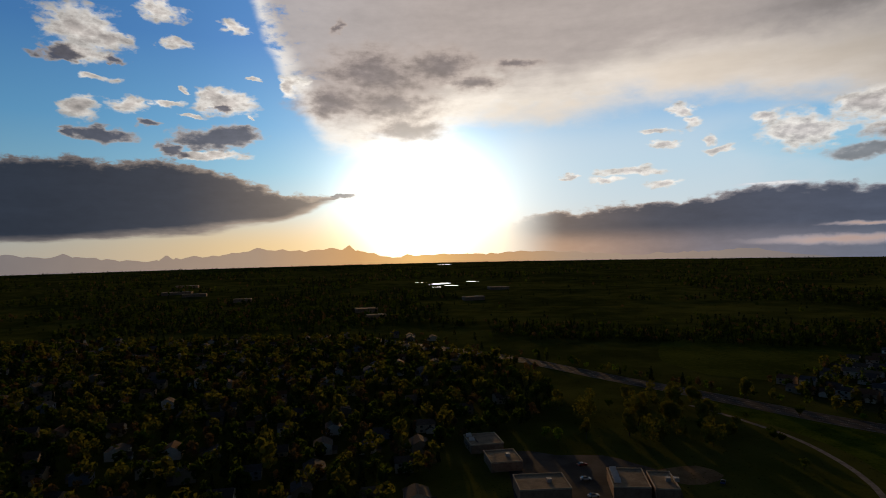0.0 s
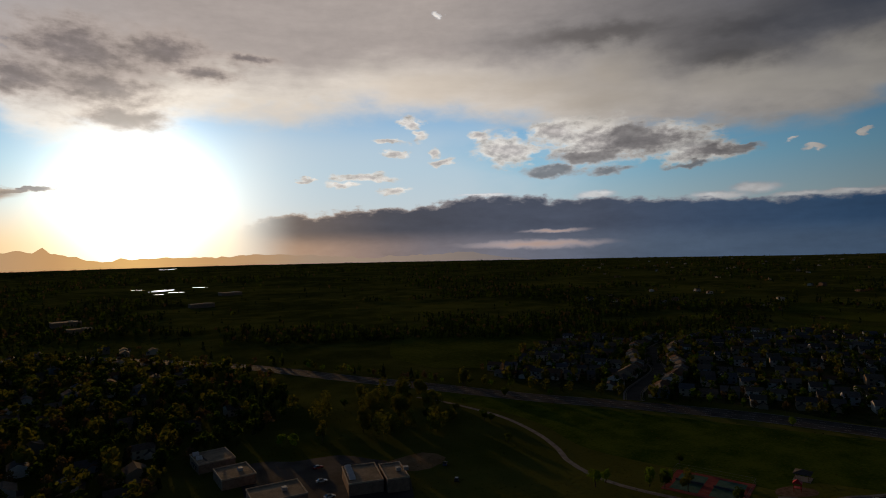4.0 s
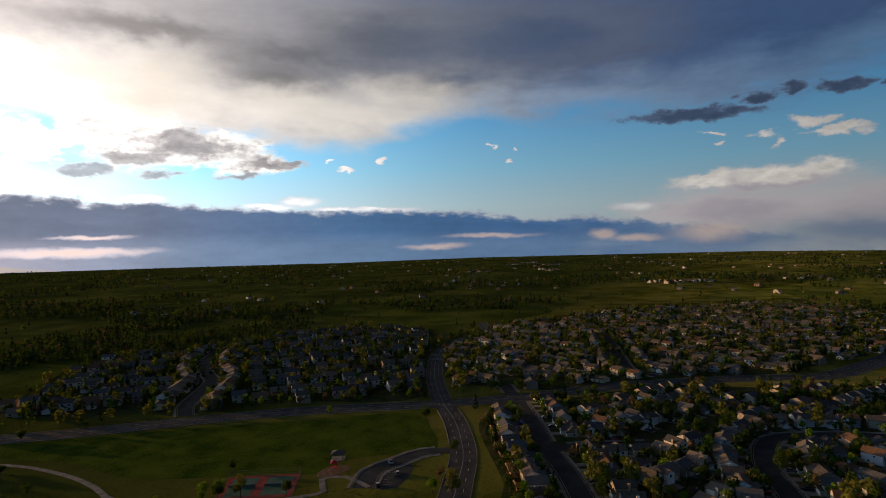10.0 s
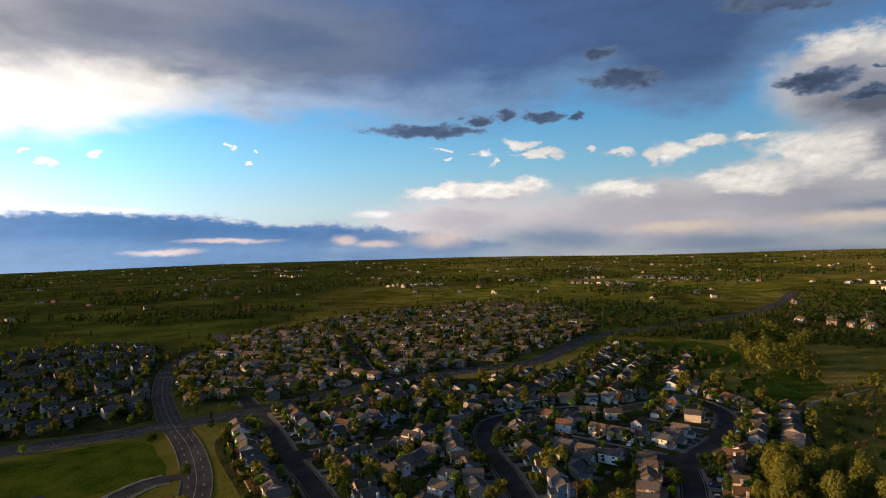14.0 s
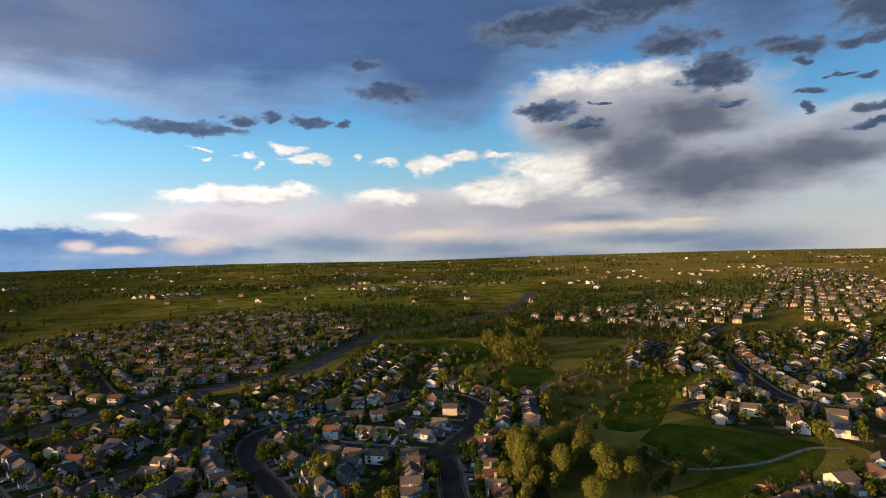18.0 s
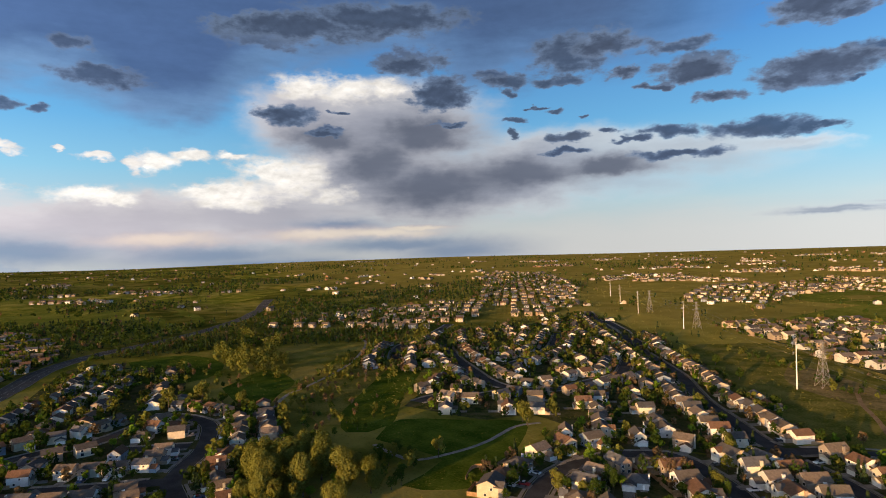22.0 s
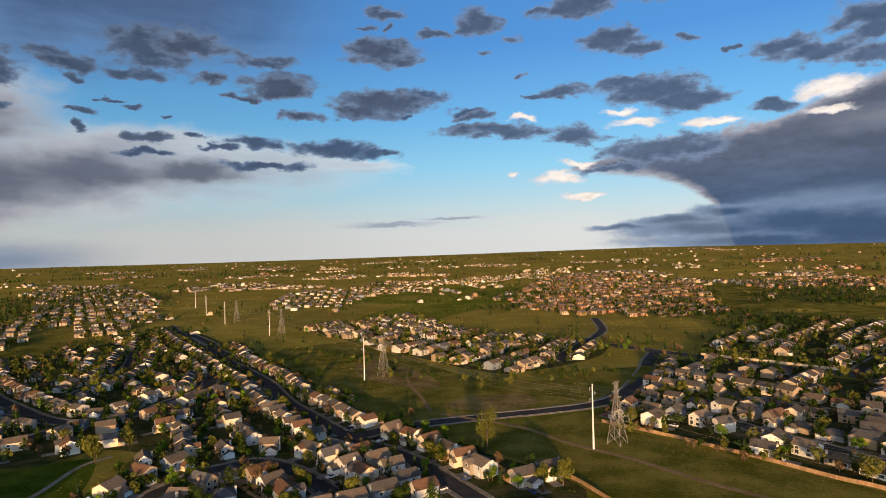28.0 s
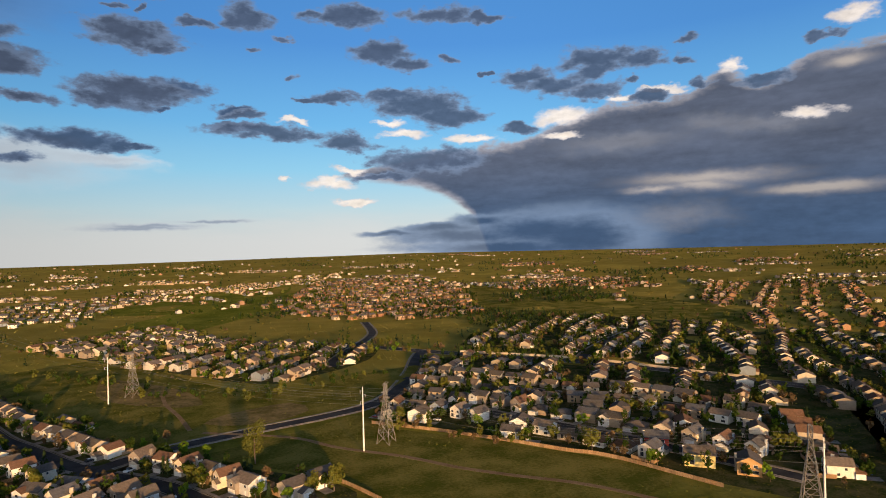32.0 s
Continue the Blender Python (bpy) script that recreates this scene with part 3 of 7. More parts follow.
# heavy cloud lid above the view, added to cut the open sky's light
lid = W.mix(W.noise(place, 0.05, 4.0), srgb(36, 36, 42), srgb(60, 58, 62))
sky = W.mix(W.step(W.math("ADD", elev, W.math("MULTIPLY", streaks, 6.0)), 28, 42), sky, lid)
background = W.node("ShaderNodeBackground")
W.put(sky, background.inputs[0])
background.inputs[1].default_value = 1.0
out = W.node("ShaderNodeOutputWorld")
W.put(background.outputs[0], out.inputs[0])

# ---- materials ----


def material(name, build):
    m = bpy.data.materials.new(name)
    m.use_nodes = True
    n = Nodes(m.node_tree)
    out = n.node("ShaderNodeOutputMaterial")
    n.put(build(n), out.inputs[0])
    return m


def surface(n, colour, rough=0.8, metal=0.0, bump=None, strength=0.3, dist=0.05, spec=0.04):
    b = n.node("ShaderNodeBsdfPrincipled")
    n.put(colour, b.inputs["Base Color"])
    n.put(rough, b.inputs["Roughness"])
    b.inputs["Metallic"].default_value = metal
    b.inputs["Specular IOR Level"].default_value = spec
    if bump is not None:
        k = n.node("ShaderNodeBump")
        k.inputs["Strength"].default_value, k.inputs["Distance"].default_value = strength, dist
        n.put(bump, k.inputs["Height"])
        n.put(k.outputs[0], b.inputs["Normal"])
    return b.outputs[0]


def spot(n):
    return n.node("ShaderNodeNewGeometry").outputs["Position"]


def chance(n):
    return n.node("ShaderNodeObjectInfo").outputs["Random"]


def island(n):
    return n.node("ShaderNodeNewGeometry").outputs["Random Per Island"]


def speckled(name, dark, light, scale, rough=0.85, bump=0.25, fine=6.0, **more):
    def build(n):
        p = spot(n)
        big, small = n.noise(p, scale, 5), n.noise(p, scale * fine, 4)
        both = n.math("ADD", n.math("MULTIPLY", big, 0.65), n.math("MULTIPLY", small, 0.35))
        return surface(n, n.mix(n.step(both, 0.36, 0.64), dark, light), rough, bump=small, strength=bump, **more)
    return material(name, build)


def varied(name, colours, grain=0.12, scale=1.2, rough=0.8, per=chance, bump=0.2):
    """One of several colours for each object or piece, with weathering over it."""
    def build(n):
        stops = [(i / len(colours), c) for i, c in enumerate(colours)]
        base = n.ramp(per(n), stops, "CONSTANT")
        p = spot(n)
        wear = n.noise(p, scale, 5)
        streaks = n.noise(n.vec("MULTIPLY", p, (1.0, 1.0, 6.0)), scale * 2, 3)
        tone = n.mix(n.step(n.math("ADD", n.math("MULTIPLY", wear, 0.6), n.math("MULTIPLY", streaks, 0.4)), 0.3, 0.7), (1 - grain * 2, 1 - grain * 2, 1 - grain * 2.2, 1), (1 + grain, 1 + grain, 1 + grain, 1))
        return surface(n, n.mix(1.0, base, tone, "MULTIPLY"), rough, bump=streaks, strength=bump)
    return material(name, build)


def foliage(name, a, b, thin=0.35):
    def build(n):
        v = n.math("ADD", n.math("MULTIPLY", island(n), 0.5), n.math("MULTIPLY", chance(n), 0.5))
        v = n.math("ADD", n.math("MULTIPLY", v, 0.7), n.math("MULTIPLY", n.noise(spot(n), 0.06, 3), 0.3))
        c = n.mix(v, a, b)
        d, t = n.node("ShaderNodeBsdfDiffuse"), n.node("ShaderNodeBsdfTranslucent")
        n.put(c, d.inputs[0])
        n.put(n.mix(1.0, c, (1.15, 1.12, 0.6, 1), "MULTIPLY"), t.inputs[0])
        x = n.node("ShaderNodeMixShader")
        x.inputs[0].default_value = thin
        n.put(d.outputs[0], x.inputs[1])
        n.put(t.outputs[0], x.inputs[2])
        return x.outputs[0]
    return material(name, build)


def grass_colour(n):
    p = spot(n)
    wide, mid, small = n.noise(p, 0.0035, 5, 0.65), n.noise(p, 0.022, 5), n.noise(p, 0.5, 5)
    green = n.mix(n.step(mid, 0.35, 0.65), (0.080, 0.092, 0.014, 1), (0.195, 0.185, 0.032, 1))
    dry = n.mix(n.step(small, 0.3, 0.7), (0.20, 0.172, 0.046, 1), (0.32, 0.262, 0.08, 1))
    much = n.math("ADD", n.math("MULTIPLY", wide, 0.6), n.math("MULTIPLY", mid, 0.4))
    c = n.mix(n.math("MULTIPLY", n.step(much, 0.46, 0.62), 0.75), green, dry)
    c = n.mix(n.math("MULTIPLY", n.step(small, 0.45, 0.75), 0.45), c, (0.035, 0.05, 0.012, 1))
    # fields of different growth, further out
    cell = n.node("ShaderNodeTexVoronoi")
    n.put(n.vec("ADD", p, n.vec("SCALE", n.noise(p, 0.004, 3, colour=True), scale=160.0)), cell.inputs["Vector"])
    cell.inputs["Scale"].default_value = 0.0042
    pick = n.node("ShaderNodeSeparateColor")
    n.put(cell.outputs["Color"], pick.inputs[0])
    field = n.ramp(pick.outputs[0], [(0.0, (0.62, 0.64, 0.56, 1)), (0.3, (0.95, 0.96, 0.85, 1)), (0.55, (1.2, 1.25, 0.95, 1)), (0.72, (0.68, 0.70, 0.6, 1)), (0.9, (1.4, 1.25, 1.1, 1))], "CONSTANT")
    far = n.step(n.vec("LENGTH", p), 480.0, 760.0)
    c = n.mix(n.math("MULTIPLY", far, 0.9), c, n.mix(1.0, c, field, "MULTIPLY"))
    # straw tones on the rising northern ground put golden sunlight into the colour
    rise = n.node("ShaderNodeSeparateXYZ")
    n.put(p, rise.inputs[0])
    sunlit_north = n.step(n.math("ADD", rise.outputs[1], n.math("MULTIPLY", rise.outputs[0], 0.5)), -260.0, -620.0)
    c = n.mix(n.math("MULTIPLY", sunlit_north, 0.65), c, n.mix(mid, (0.21, 0.175, 0.036, 1), (0.35, 0.275, 0.068, 1)))
    # cloud shade over the low western plain, painted as deep green with little straw
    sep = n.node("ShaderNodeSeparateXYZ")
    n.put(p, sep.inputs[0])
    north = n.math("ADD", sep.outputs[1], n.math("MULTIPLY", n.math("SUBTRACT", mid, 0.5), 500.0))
    west_shade = n.mix(n.step(much, 0.4, 0.62), (0.034, 0.046, 0.010, 1), (0.092, 0.104, 0.022, 1))
    c = n.mix(n.step(north, 60.0, 330.0), c, west_shade)
    return c, small


def grass_build(n):
    c, small = grass_colour(n)
    return surface(n, c, 0.95, bump=small, strength=0.7, dist=0.5, spec=0.0)


def tuft_build(n):
    c, _small = grass_colour(n)
    c = n.mix(1.0, c, n.mix(island(n), (0.55, 0.6, 0.5, 1), (1.0, 0.95, 0.85, 1)), "MULTIPLY")
    d, t = n.node("ShaderNodeBsdfDiffuse"), n.node("ShaderNodeBsdfTranslucent")
    n.put(c, d.inputs[0])
    n.put(c, t.inputs[0])
    x = n.node("ShaderNodeMixShader")
    x.inputs[0].default_value = 0.3
    n.put(d.outputs[0], x.inputs[1])
    n.put(t.outputs[0], x.inputs[2])
    return x.outputs[0]


def paint_grey(v):
    return (v, v, v * 0.98, 1)


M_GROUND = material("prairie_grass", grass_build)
M_TUFT = material("grass_tufts", tuft_build)
M_LAWN = speckled("mown_grass", (0.026, 0.052, 0.005, 1), (0.080, 0.110, 0.014, 1), 0.06, 0.95, 0.4, 12.0, spec=0.0)
# brighter than the lawn: the field's sunlit look sits in its base colour
M_FIELD = speckled("sunlit_field", (0.085, 0.108, 0.014, 1), (0.185, 0.190, 0.032, 1), 0.012, 0.95, 0.4, 16.0, spec=0.0)
M_SPARSE = speckled("sparse_grass_on_earth", (0.095, 0.085, 0.028, 1), (0.245, 0.185, 0.085, 1), 0.05, 0.95, 0.5, 7.0, spec=0.0)
M_MEADOW = speckled("rough_grass", (0.068, 0.080, 0.012, 1), (0.195, 0.168, 0.042, 1), 0.05, 0.95, 0.5, 14.0, spec=0.0)
# pasture green darkened, with the western cloud shade in its colour
M_PASTURE = speckled("shade_dark_pasture", (0.034, 0.050, 0.008, 1), (0.085, 0.105, 0.018, 1), 0.012, 0.95, 0.5, 20.0, spec=0.0)
M_DRY = speckled("bare_earth", (0.17, 0.115, 0.062, 1), (0.27, 0.19, 0.11, 1), 0.08, 0.95, 0.4, 9.0, spec=0.0)
M_YARD = speckled("garden_soil_and_turf", (0.022, 0.040, 0.009, 1), (0.085, 0.078, 0.036, 1), 0.12, 0.95, 0.4, 7.0, spec=0.0)
M_ASPHALT = speckled("asphalt", (0.032, 0.033, 0.036, 1), (0.062, 0.062, 0.064, 1), 0.12, 0.9, 0.15, 14.0, spec=0.03)
M_OLD_ASPHALT = speckled("worn_asphalt", (0.045, 0.044, 0.044, 1), (0.085, 0.082, 0.08, 1), 0.1, 0.9, 0.15, 14.0, spec=0.03)
M_CONCRETE = speckled("concrete", (0.15, 0.14, 0.125, 1), (0.27, 0.25, 0.225, 1), 0.3, 0.88, 0.15, 9.0)
M_PAINT = speckled("road_paint", (0.26, 0.26, 0.25, 1), (0.42, 0.42, 0.40, 1), 1.0, 0.7, 0.1, 6.0)
WALLS = [(0.64, 0.58, 0.48, 1), (0.40, 0.34, 0.26, 1), (0.58, 0.51, 0.40, 1), (0.72, 0.70, 0.66, 1), (0.46, 0.37, 0.26, 1), (0.22, 0.26, 0.31, 1), (0.56, 0.48, 0.36, 1), (0.34, 0.26, 0.18, 1), (0.50, 0.50, 0.48, 1), (0.68, 0.62, 0.53, 1), (0.26, 0.22, 0.18, 1)]
ROOFS = [(0.115, 0.098, 0.082, 1), (0.080, 0.076, 0.075, 1), (0.15, 0.120, 0.095, 1), (0.097, 0.088, 0.084, 1), (0.175, 0.142, 0.118, 1), (0.15, 0.088, 0.058, 1), (0.105, 0.105, 0.112, 1)]
M_SIDING = varied("lap_siding", WALLS, 0.08, 0.8, 0.7)
M_TRIM = varied("painted_trim", [(0.75, 0.74, 0.70, 1), (0.62, 0.58, 0.50, 1), (0.8, 0.8, 0.78, 1), (0.7, 0.68, 0.62, 1)], 0.06, 1.0, 0.6)
M_ROOF = varied("asphalt_shingles", ROOFS, 0.16, 0.9, 0.9)
M_SIDING_FAR = varied("far_siding", [(r * 0.92, g * 0.89, b * 0.85, 1) for r, g, b, _a in WALLS] + [(0.30, 0.24, 0.17, 1), (0.38, 0.30, 0.22, 1)], 0.08, 0.8, 0.7, island)
M_ROOF_FAR = varied("far_shingles", ROOFS, 0.16, 0.9, 0.9, island)
M_BRICKISH = varied("russet_stucco", [(0.30, 0.15, 0.08, 1), (0.36, 0.21, 0.12, 1), (0.42, 0.30, 0.20, 1), (0.27, 0.17, 0.11, 1), (0.48, 0.38, 0.27, 1)], 0.1, 0.8, 0.8, island)
M_GLASS = material("window_glass", lambda n: surface(n, n.mix(n.noise(spot(n), 0.7, 2), (0.012, 0.015, 0.02, 1), (0.05, 0.055, 0.06, 1)), 0.08, spec=0.6))
M_BARK = speckled("bark", (0.05, 0.036, 0.025, 1), (0.13, 0.10, 0.075, 1), 0.8, 0.95, 0.5)
M_LEAF = [foliage("leaves_green", (0.022, 0.044, 0.009, 1), (0.082, 0.118, 0.020, 1), 0.48),
          foliage("leaves_spring", (0.08, 0.15, 0.013, 1), (0.18, 0.27, 0.028, 1), 0.4),
          foliage("leaves_olive", (0.075, 0.085, 0.016, 1), (0.21, 0.205, 0.042, 1), 0.36),
          foliage("needles_dark", (0.012, 0.024, 0.010, 1), (0.034, 0.050, 0.018, 1), 0.12),
          foliage("buds_russet", (0.085, 0.055, 0.028, 1), (0.18, 0.13, 0.07, 1), 0.28)]
M_SHRUB = foliage("shrub_leaves", (0.04, 0.06, 0.012, 1), (0.15, 0.14, 0.04, 1), 0.3)
M_CEDAR = varied("cedar_boards", [(0.30, 0.19, 0.10, 1), (0.36, 0.24, 0.135, 1), (0.26, 0.175, 0.10, 1)], 0.18, 1.4, 0.85)
M_STEEL = speckled("galvanised_steel", (0.30, 0.30, 0.29, 1), (0.44, 0.43, 0.41, 1), 0.5, 0.55, 0.05, 8.0, spec=0.3)
M_POLE = speckled("pale_pole_steel", (0.58, 0.55, 0.50, 1), (0.72, 0.69, 0.63, 1), 0.3, 0.6, 0.05, 8.0)
M_LATTICE = speckled("weathered_lattice_steel", (0.15, 0.145, 0.135, 1), (0.24, 0.23, 0.21, 1), 0.5, 0.7, 0.05, 8.0)
M_WIRE = speckled("cable_aluminium", (0.10, 0.10, 0.10, 1), (0.18, 0.18, 0.17, 1), 2.0, 0.5, 0.0)


def haze_glow_build(n):
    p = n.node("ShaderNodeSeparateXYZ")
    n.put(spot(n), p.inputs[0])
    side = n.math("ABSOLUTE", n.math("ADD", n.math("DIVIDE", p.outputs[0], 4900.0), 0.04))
    # aerial haze and sun glow painted as emission, warmest under the sun
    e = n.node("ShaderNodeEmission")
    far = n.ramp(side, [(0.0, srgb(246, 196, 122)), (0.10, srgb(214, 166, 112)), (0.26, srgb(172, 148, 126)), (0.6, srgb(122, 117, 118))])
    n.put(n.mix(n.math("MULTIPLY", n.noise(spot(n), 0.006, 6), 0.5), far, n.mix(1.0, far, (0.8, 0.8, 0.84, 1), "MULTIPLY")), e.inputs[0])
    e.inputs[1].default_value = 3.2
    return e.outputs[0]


M_HILL = material("mountains_painted_haze", haze_glow_build)
M_WATER = material("still_water", lambda n: surface(n, (0.015, 0.02, 0.022, 1), 0.06, bump=n.noise(spot(n), 0.4, 3), strength=0.05, spec=0.6))
M_FLAT_ROOF = speckled("gravel_roof", (0.20, 0.165, 0.12, 1), (0.32, 0.27, 0.20, 1), 0.2, 0.95, 0.2, 8.0)
M_BRICK_WALL = speckled("buff_brick", (0.22, 0.15, 0.10, 1), (0.33, 0.235, 0.165, 1), 0.6, 0.9, 0.2, 8.0)
M_COURT = speckled("green_court_paint", (0.05, 0.115, 0.085, 1), (0.08, 0.155, 0.115, 1), 0.3, 0.85, 0.05)
M_COURT_RED = speckled("red_court_paint", (0.20, 0.045, 0.04, 1), (0.27, 0.065, 0.055, 1), 0.3, 0.85, 0.05)
M_MULCH = speckled("bark_mulch", (0.12, 0.075, 0.045, 1), (0.22, 0.14, 0.09, 1), 0.5, 0.95, 0.4)
M_PLAY_RED = speckled("red_play_plastic", (0.42, 0.03, 0.025, 1), (0.5, 0.05, 0.04, 1), 1.0, 0.4, 0.0)
M_SKYLIGHT = speckled("white_skylight", (0.62, 0.62, 0.60, 1), (0.76, 0.76, 0.74, 1), 0.8, 0.35, 0.0)
M_STUCCO = speckled("cream_stucco", (0.42, 0.34, 0.24, 1), (0.55, 0.46, 0.34, 1), 0.3, 0.9, 0.2)
M_CAR = varied("car_paint", [(0.7, 0.7, 0.7, 1), (0.75, 0.75, 0.74, 1), (0.10, 0.10, 0.11, 1), (0.30, 0.31, 0.33, 1), (0.22, 0.03, 0.03, 1), (0.04, 0.07, 0.16, 1), (0.03, 0.03, 0.03, 1)], 0.02, 2.0, 0.3, chance, 0.0)
M_TYRE = speckled("tyre_rubber", (0.015, 0.015, 0.015, 1), (0.03, 0.03, 0.03, 1), 4.0, 0.9, 0.1)

# ---- shared builders ----
rng = np.random.default_rng(7)
SKY_AZ = np.array((-80, -37, 0, 36, 57, 70, 95, 110, 124, 140, 155, 170, 181, 196, 220, 236, 280), float)
SKY_EL = np.array((-0.95, -1.0, -0.95, -1.1, -1.1, -0.9, -0.8, -0.95, -0.75, -0.62, -0.65, -0.55, -0.42, -0.2, -0.27, -0.2, -0.95), float)


def land(x, y):
    """The height of the ground: level below, rolling further out, rising to the skyline."""
    x, y = np.asarray(x, float), np.asarray(y, float)
    r = np.hypot(x, y)
    a = np.degrees(np.arctan2(x, y))
    a = np.where(a < -80, a + 360, a)
    top = 96 + 4900 * np.tan(np.radians(np.interp(a, SKY_AZ, SKY_EL)))
    u = np.clip((r - 720) / 4180, 0, 1.02)
    roll = np.sin(x / 71 + 1.2 * np.sin(y / 97)) * np.sin(y / 63 + 0.9 * np.sin(x / 113)) + 0.6 * np.sin(x / 31 + y / 43) * np.sin(y / 29 - x / 57)
    swell = np.clip((r - 500) / 600, 0, 1) * (1.6 + np.clip(r - 900, 0, 3000) / 1400)
    return top * (0.55 * u + 0.45 * u * u) + roll * swell * np.clip((4950 - r) / 900, 0.15, 1)


def mesh_of(name, verts, faces, mats, index=None, smooth=False):
    me = bpy.data.meshes.new(name)
    me.from_pydata([tuple(v) for v in verts], [], [tuple(f) for f in faces])
    for m in mats:
        me.materials.append(m)
    if index is not None:
        me.polygons.foreach_set("material_index", np.asarray(index, np.int32))
    if smooth:
        me.polygons.foreach_set("use_smooth", np.ones(len(me.polygons), bool))
    me.update()
    return me


def quads_mesh(name, quads, mats, index=None):
    """A mesh from an array of loose quads, (n, 4, 3)."""
    n = len(quads)
    me = bpy.data.meshes.new(name)
    me.vertices.add(4 * n)
    me.vertices.foreach_set("co", np.ascontiguousarray(quads, np.float32).ravel())
    me.loops.add(4 * n)
    me.loops.foreach_set("vertex_index", np.arange(4 * n, dtype=np.int32))
    me.polygons.add(n)
    me.polygons.foreach_set("loop_start", np.arange(0, 4 * n, 4, dtype=np.int32))
    me.polygons.foreach_set("loop_total", np.full(n, 4, np.int32))
    for m in mats:
        me.materials.append(m)
    if index is not None:
        me.polygons.foreach_set("material_index", np.asarray(index, np.int32))
    me.update(calc_edges=True)
    return me


def part(name, bm, mat, parent, label=""):
    me = bpy.data.meshes.new(name)
    bm.to_mesh(me)
    bm.free()
    for m in (mat if isinstance(mat, (list, tuple)) else [mat]):
        me.materials.append(m)
    ob = new(name, me)
    ob.parent = parent
    if label:
        ob["label"] = label
    return ob


def thing(name, label, category, group="", kind=""):
    return tagged(new(name), label, category, group, kind)


def box(bm, x0, x1, y0, y1, z0, z1, slot=0):
    v = [bm.verts.new((x, y, z)) for x in (x0, x1) for y in (y0, y1) for z in (z0, z1)]
    for f in ((0, 1, 3, 2), (4, 6, 7, 5), (0, 4, 5, 1), (2, 3, 7, 6), (0, 2, 6, 4), (1, 5, 7, 3)):
        bm.faces.new([v[i] for i in f]).material_index = slot
    return v


def boxes(*items):
    bm = bmesh.new()
    for it in items:
        box(bm, *it)
    return bm


def smooth_line(points, step=5.0):
    """Even points along a smooth line through some corners."""
    p = np.array(points, float)
    p = np.vstack([2 * p[0] - p[1], p, 2 * p[-1] - p[-2]])
    out = []
    for i in range(1, len(p) - 2):
        k = max(2, int(np.hypot(*(p[i + 1] - p[i])) / step))
        for s in np.arange(k) / k:
            a, b, c, d = p[i - 1], p[i], p[i + 1], p[i + 2]
            out.append(0.5 * (2 * b + (c - a) * s + (2 * a - 5 * b + 4 * c - d) * s * s + (3 * b - a - 3 * c + d) * s ** 3))
    out.append(p[-2])
    return np.array(out)


def sides(line):
    t = np.gradient(line, axis=0)
    t /= np.maximum(1e-6, np.hypot(t[:, 0], t[:, 1]))[:, None]
    return np.stack([-t[:, 1], t[:, 0]], 1)


def strip(name, line, left, right, top, depth, mat, kind="structure", label="", category="", parent=None):
    """A long slab that follows a line, from its left to its right edge, top metres over the ground."""
    n = sides(line)
    a, b = line + n * left, line + n * right
    za, zb = land(a[:, 0], a[:, 1]), land(b[:, 0], b[:, 1])
    k = len(line)
    v = np.vstack([np.column_stack([a, za + top]), np.column_stack([b, zb + top]), np.column_stack([a, za + top - depth]), np.column_stack([b, zb + top - depth])])
    f = []
    for i in range(k - 1):
        f += [(i, i + 1, k + i + 1, k + i), (2 * k + i, 2 * k + i + 1, i + 1, i), (k + i, k + i + 1, 3 * k + i + 1, 3 * k + i)]
    f += [(0, k, 3 * k, 2 * k), (k - 1, 3 * k - 1, 4 * k - 1, 2 * k - 1)]
    ob = new(name, mesh_of(name, v, f, [mat]))
    ob.parent = parent
    return tagged(ob, label, category, "", kind)


def inside(x, y, poly):
    hit, n = False, len(poly)
    for i in range(n):
        (x0, y0), (x1, y1) = poly[i], poly[i - 1]
        if (y0 > y) != (y1 > y) and x < (x1 - x0) * (y - y0) / (y1 - y0) + x0:
            hit = not hit
    return hit


def patch(name, poly, top, mat, label, category, cell=12.0, kind="structure"):
    """A field of its own grass or soil, that lies on the ground inside an outline."""
    bm = bmesh.new()
    line = smooth_line(list(poly) + [poly[0]], cell)
    vs = [bm.verts.new((x, y, 0)) for x, y in line[:-1]]
    f = bm.faces.new(vs)
    bmesh.ops.triangulate(bm, faces=[f])
    if max(math.hypot(x, y) for x, y in poly) > 420:
        for _ in range(2):
            long = [e for e in bm.edges if e.calc_length() > 40]
            bmesh.ops.subdivide_edges(bm, edges=long, cuts=1, use_grid_fill=True)
        bmesh.ops.triangulate(bm, faces=bm.faces[:])
    for v in bm.verts:
        v.co.z = float(land(v.co.x, v.co.y)) + top
    bmesh.ops.recalc_face_normals(bm, faces=bm.faces[:])
    for f in bm.faces:
        if f.normal.z < 0:
            f.normal_flip()
    ob = part(name, bm, mat, None)
    return tagged(ob, label, category, "", kind)


# ---- ground ----
rings = np.unique(np.concatenate([np.arange(0, 400, 20), np.arange(400, 1200, 16), np.geomspace(1200, 4985, 110)]))
turns = np.radians(np.arange(0, 360, 1.0))
gx = np.outer(rings, np.sin(turns)).ravel()
gy = np.outer(rings, np.cos(turns)).ravel()
gz = land(gx, gy)
nt = len(turns)
gf = [(i * nt + j, i * nt + (j + 1) % nt, (i + 1) * nt + (j + 1) % nt, (i + 1) * nt + j) for i in range(len(rings) - 1) for j in range(nt)]
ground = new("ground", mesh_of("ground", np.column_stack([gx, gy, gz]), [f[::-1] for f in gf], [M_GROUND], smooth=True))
tagged(ground, "rolling prairie ground of patchy green and dry grass", "ground", "", "structure")

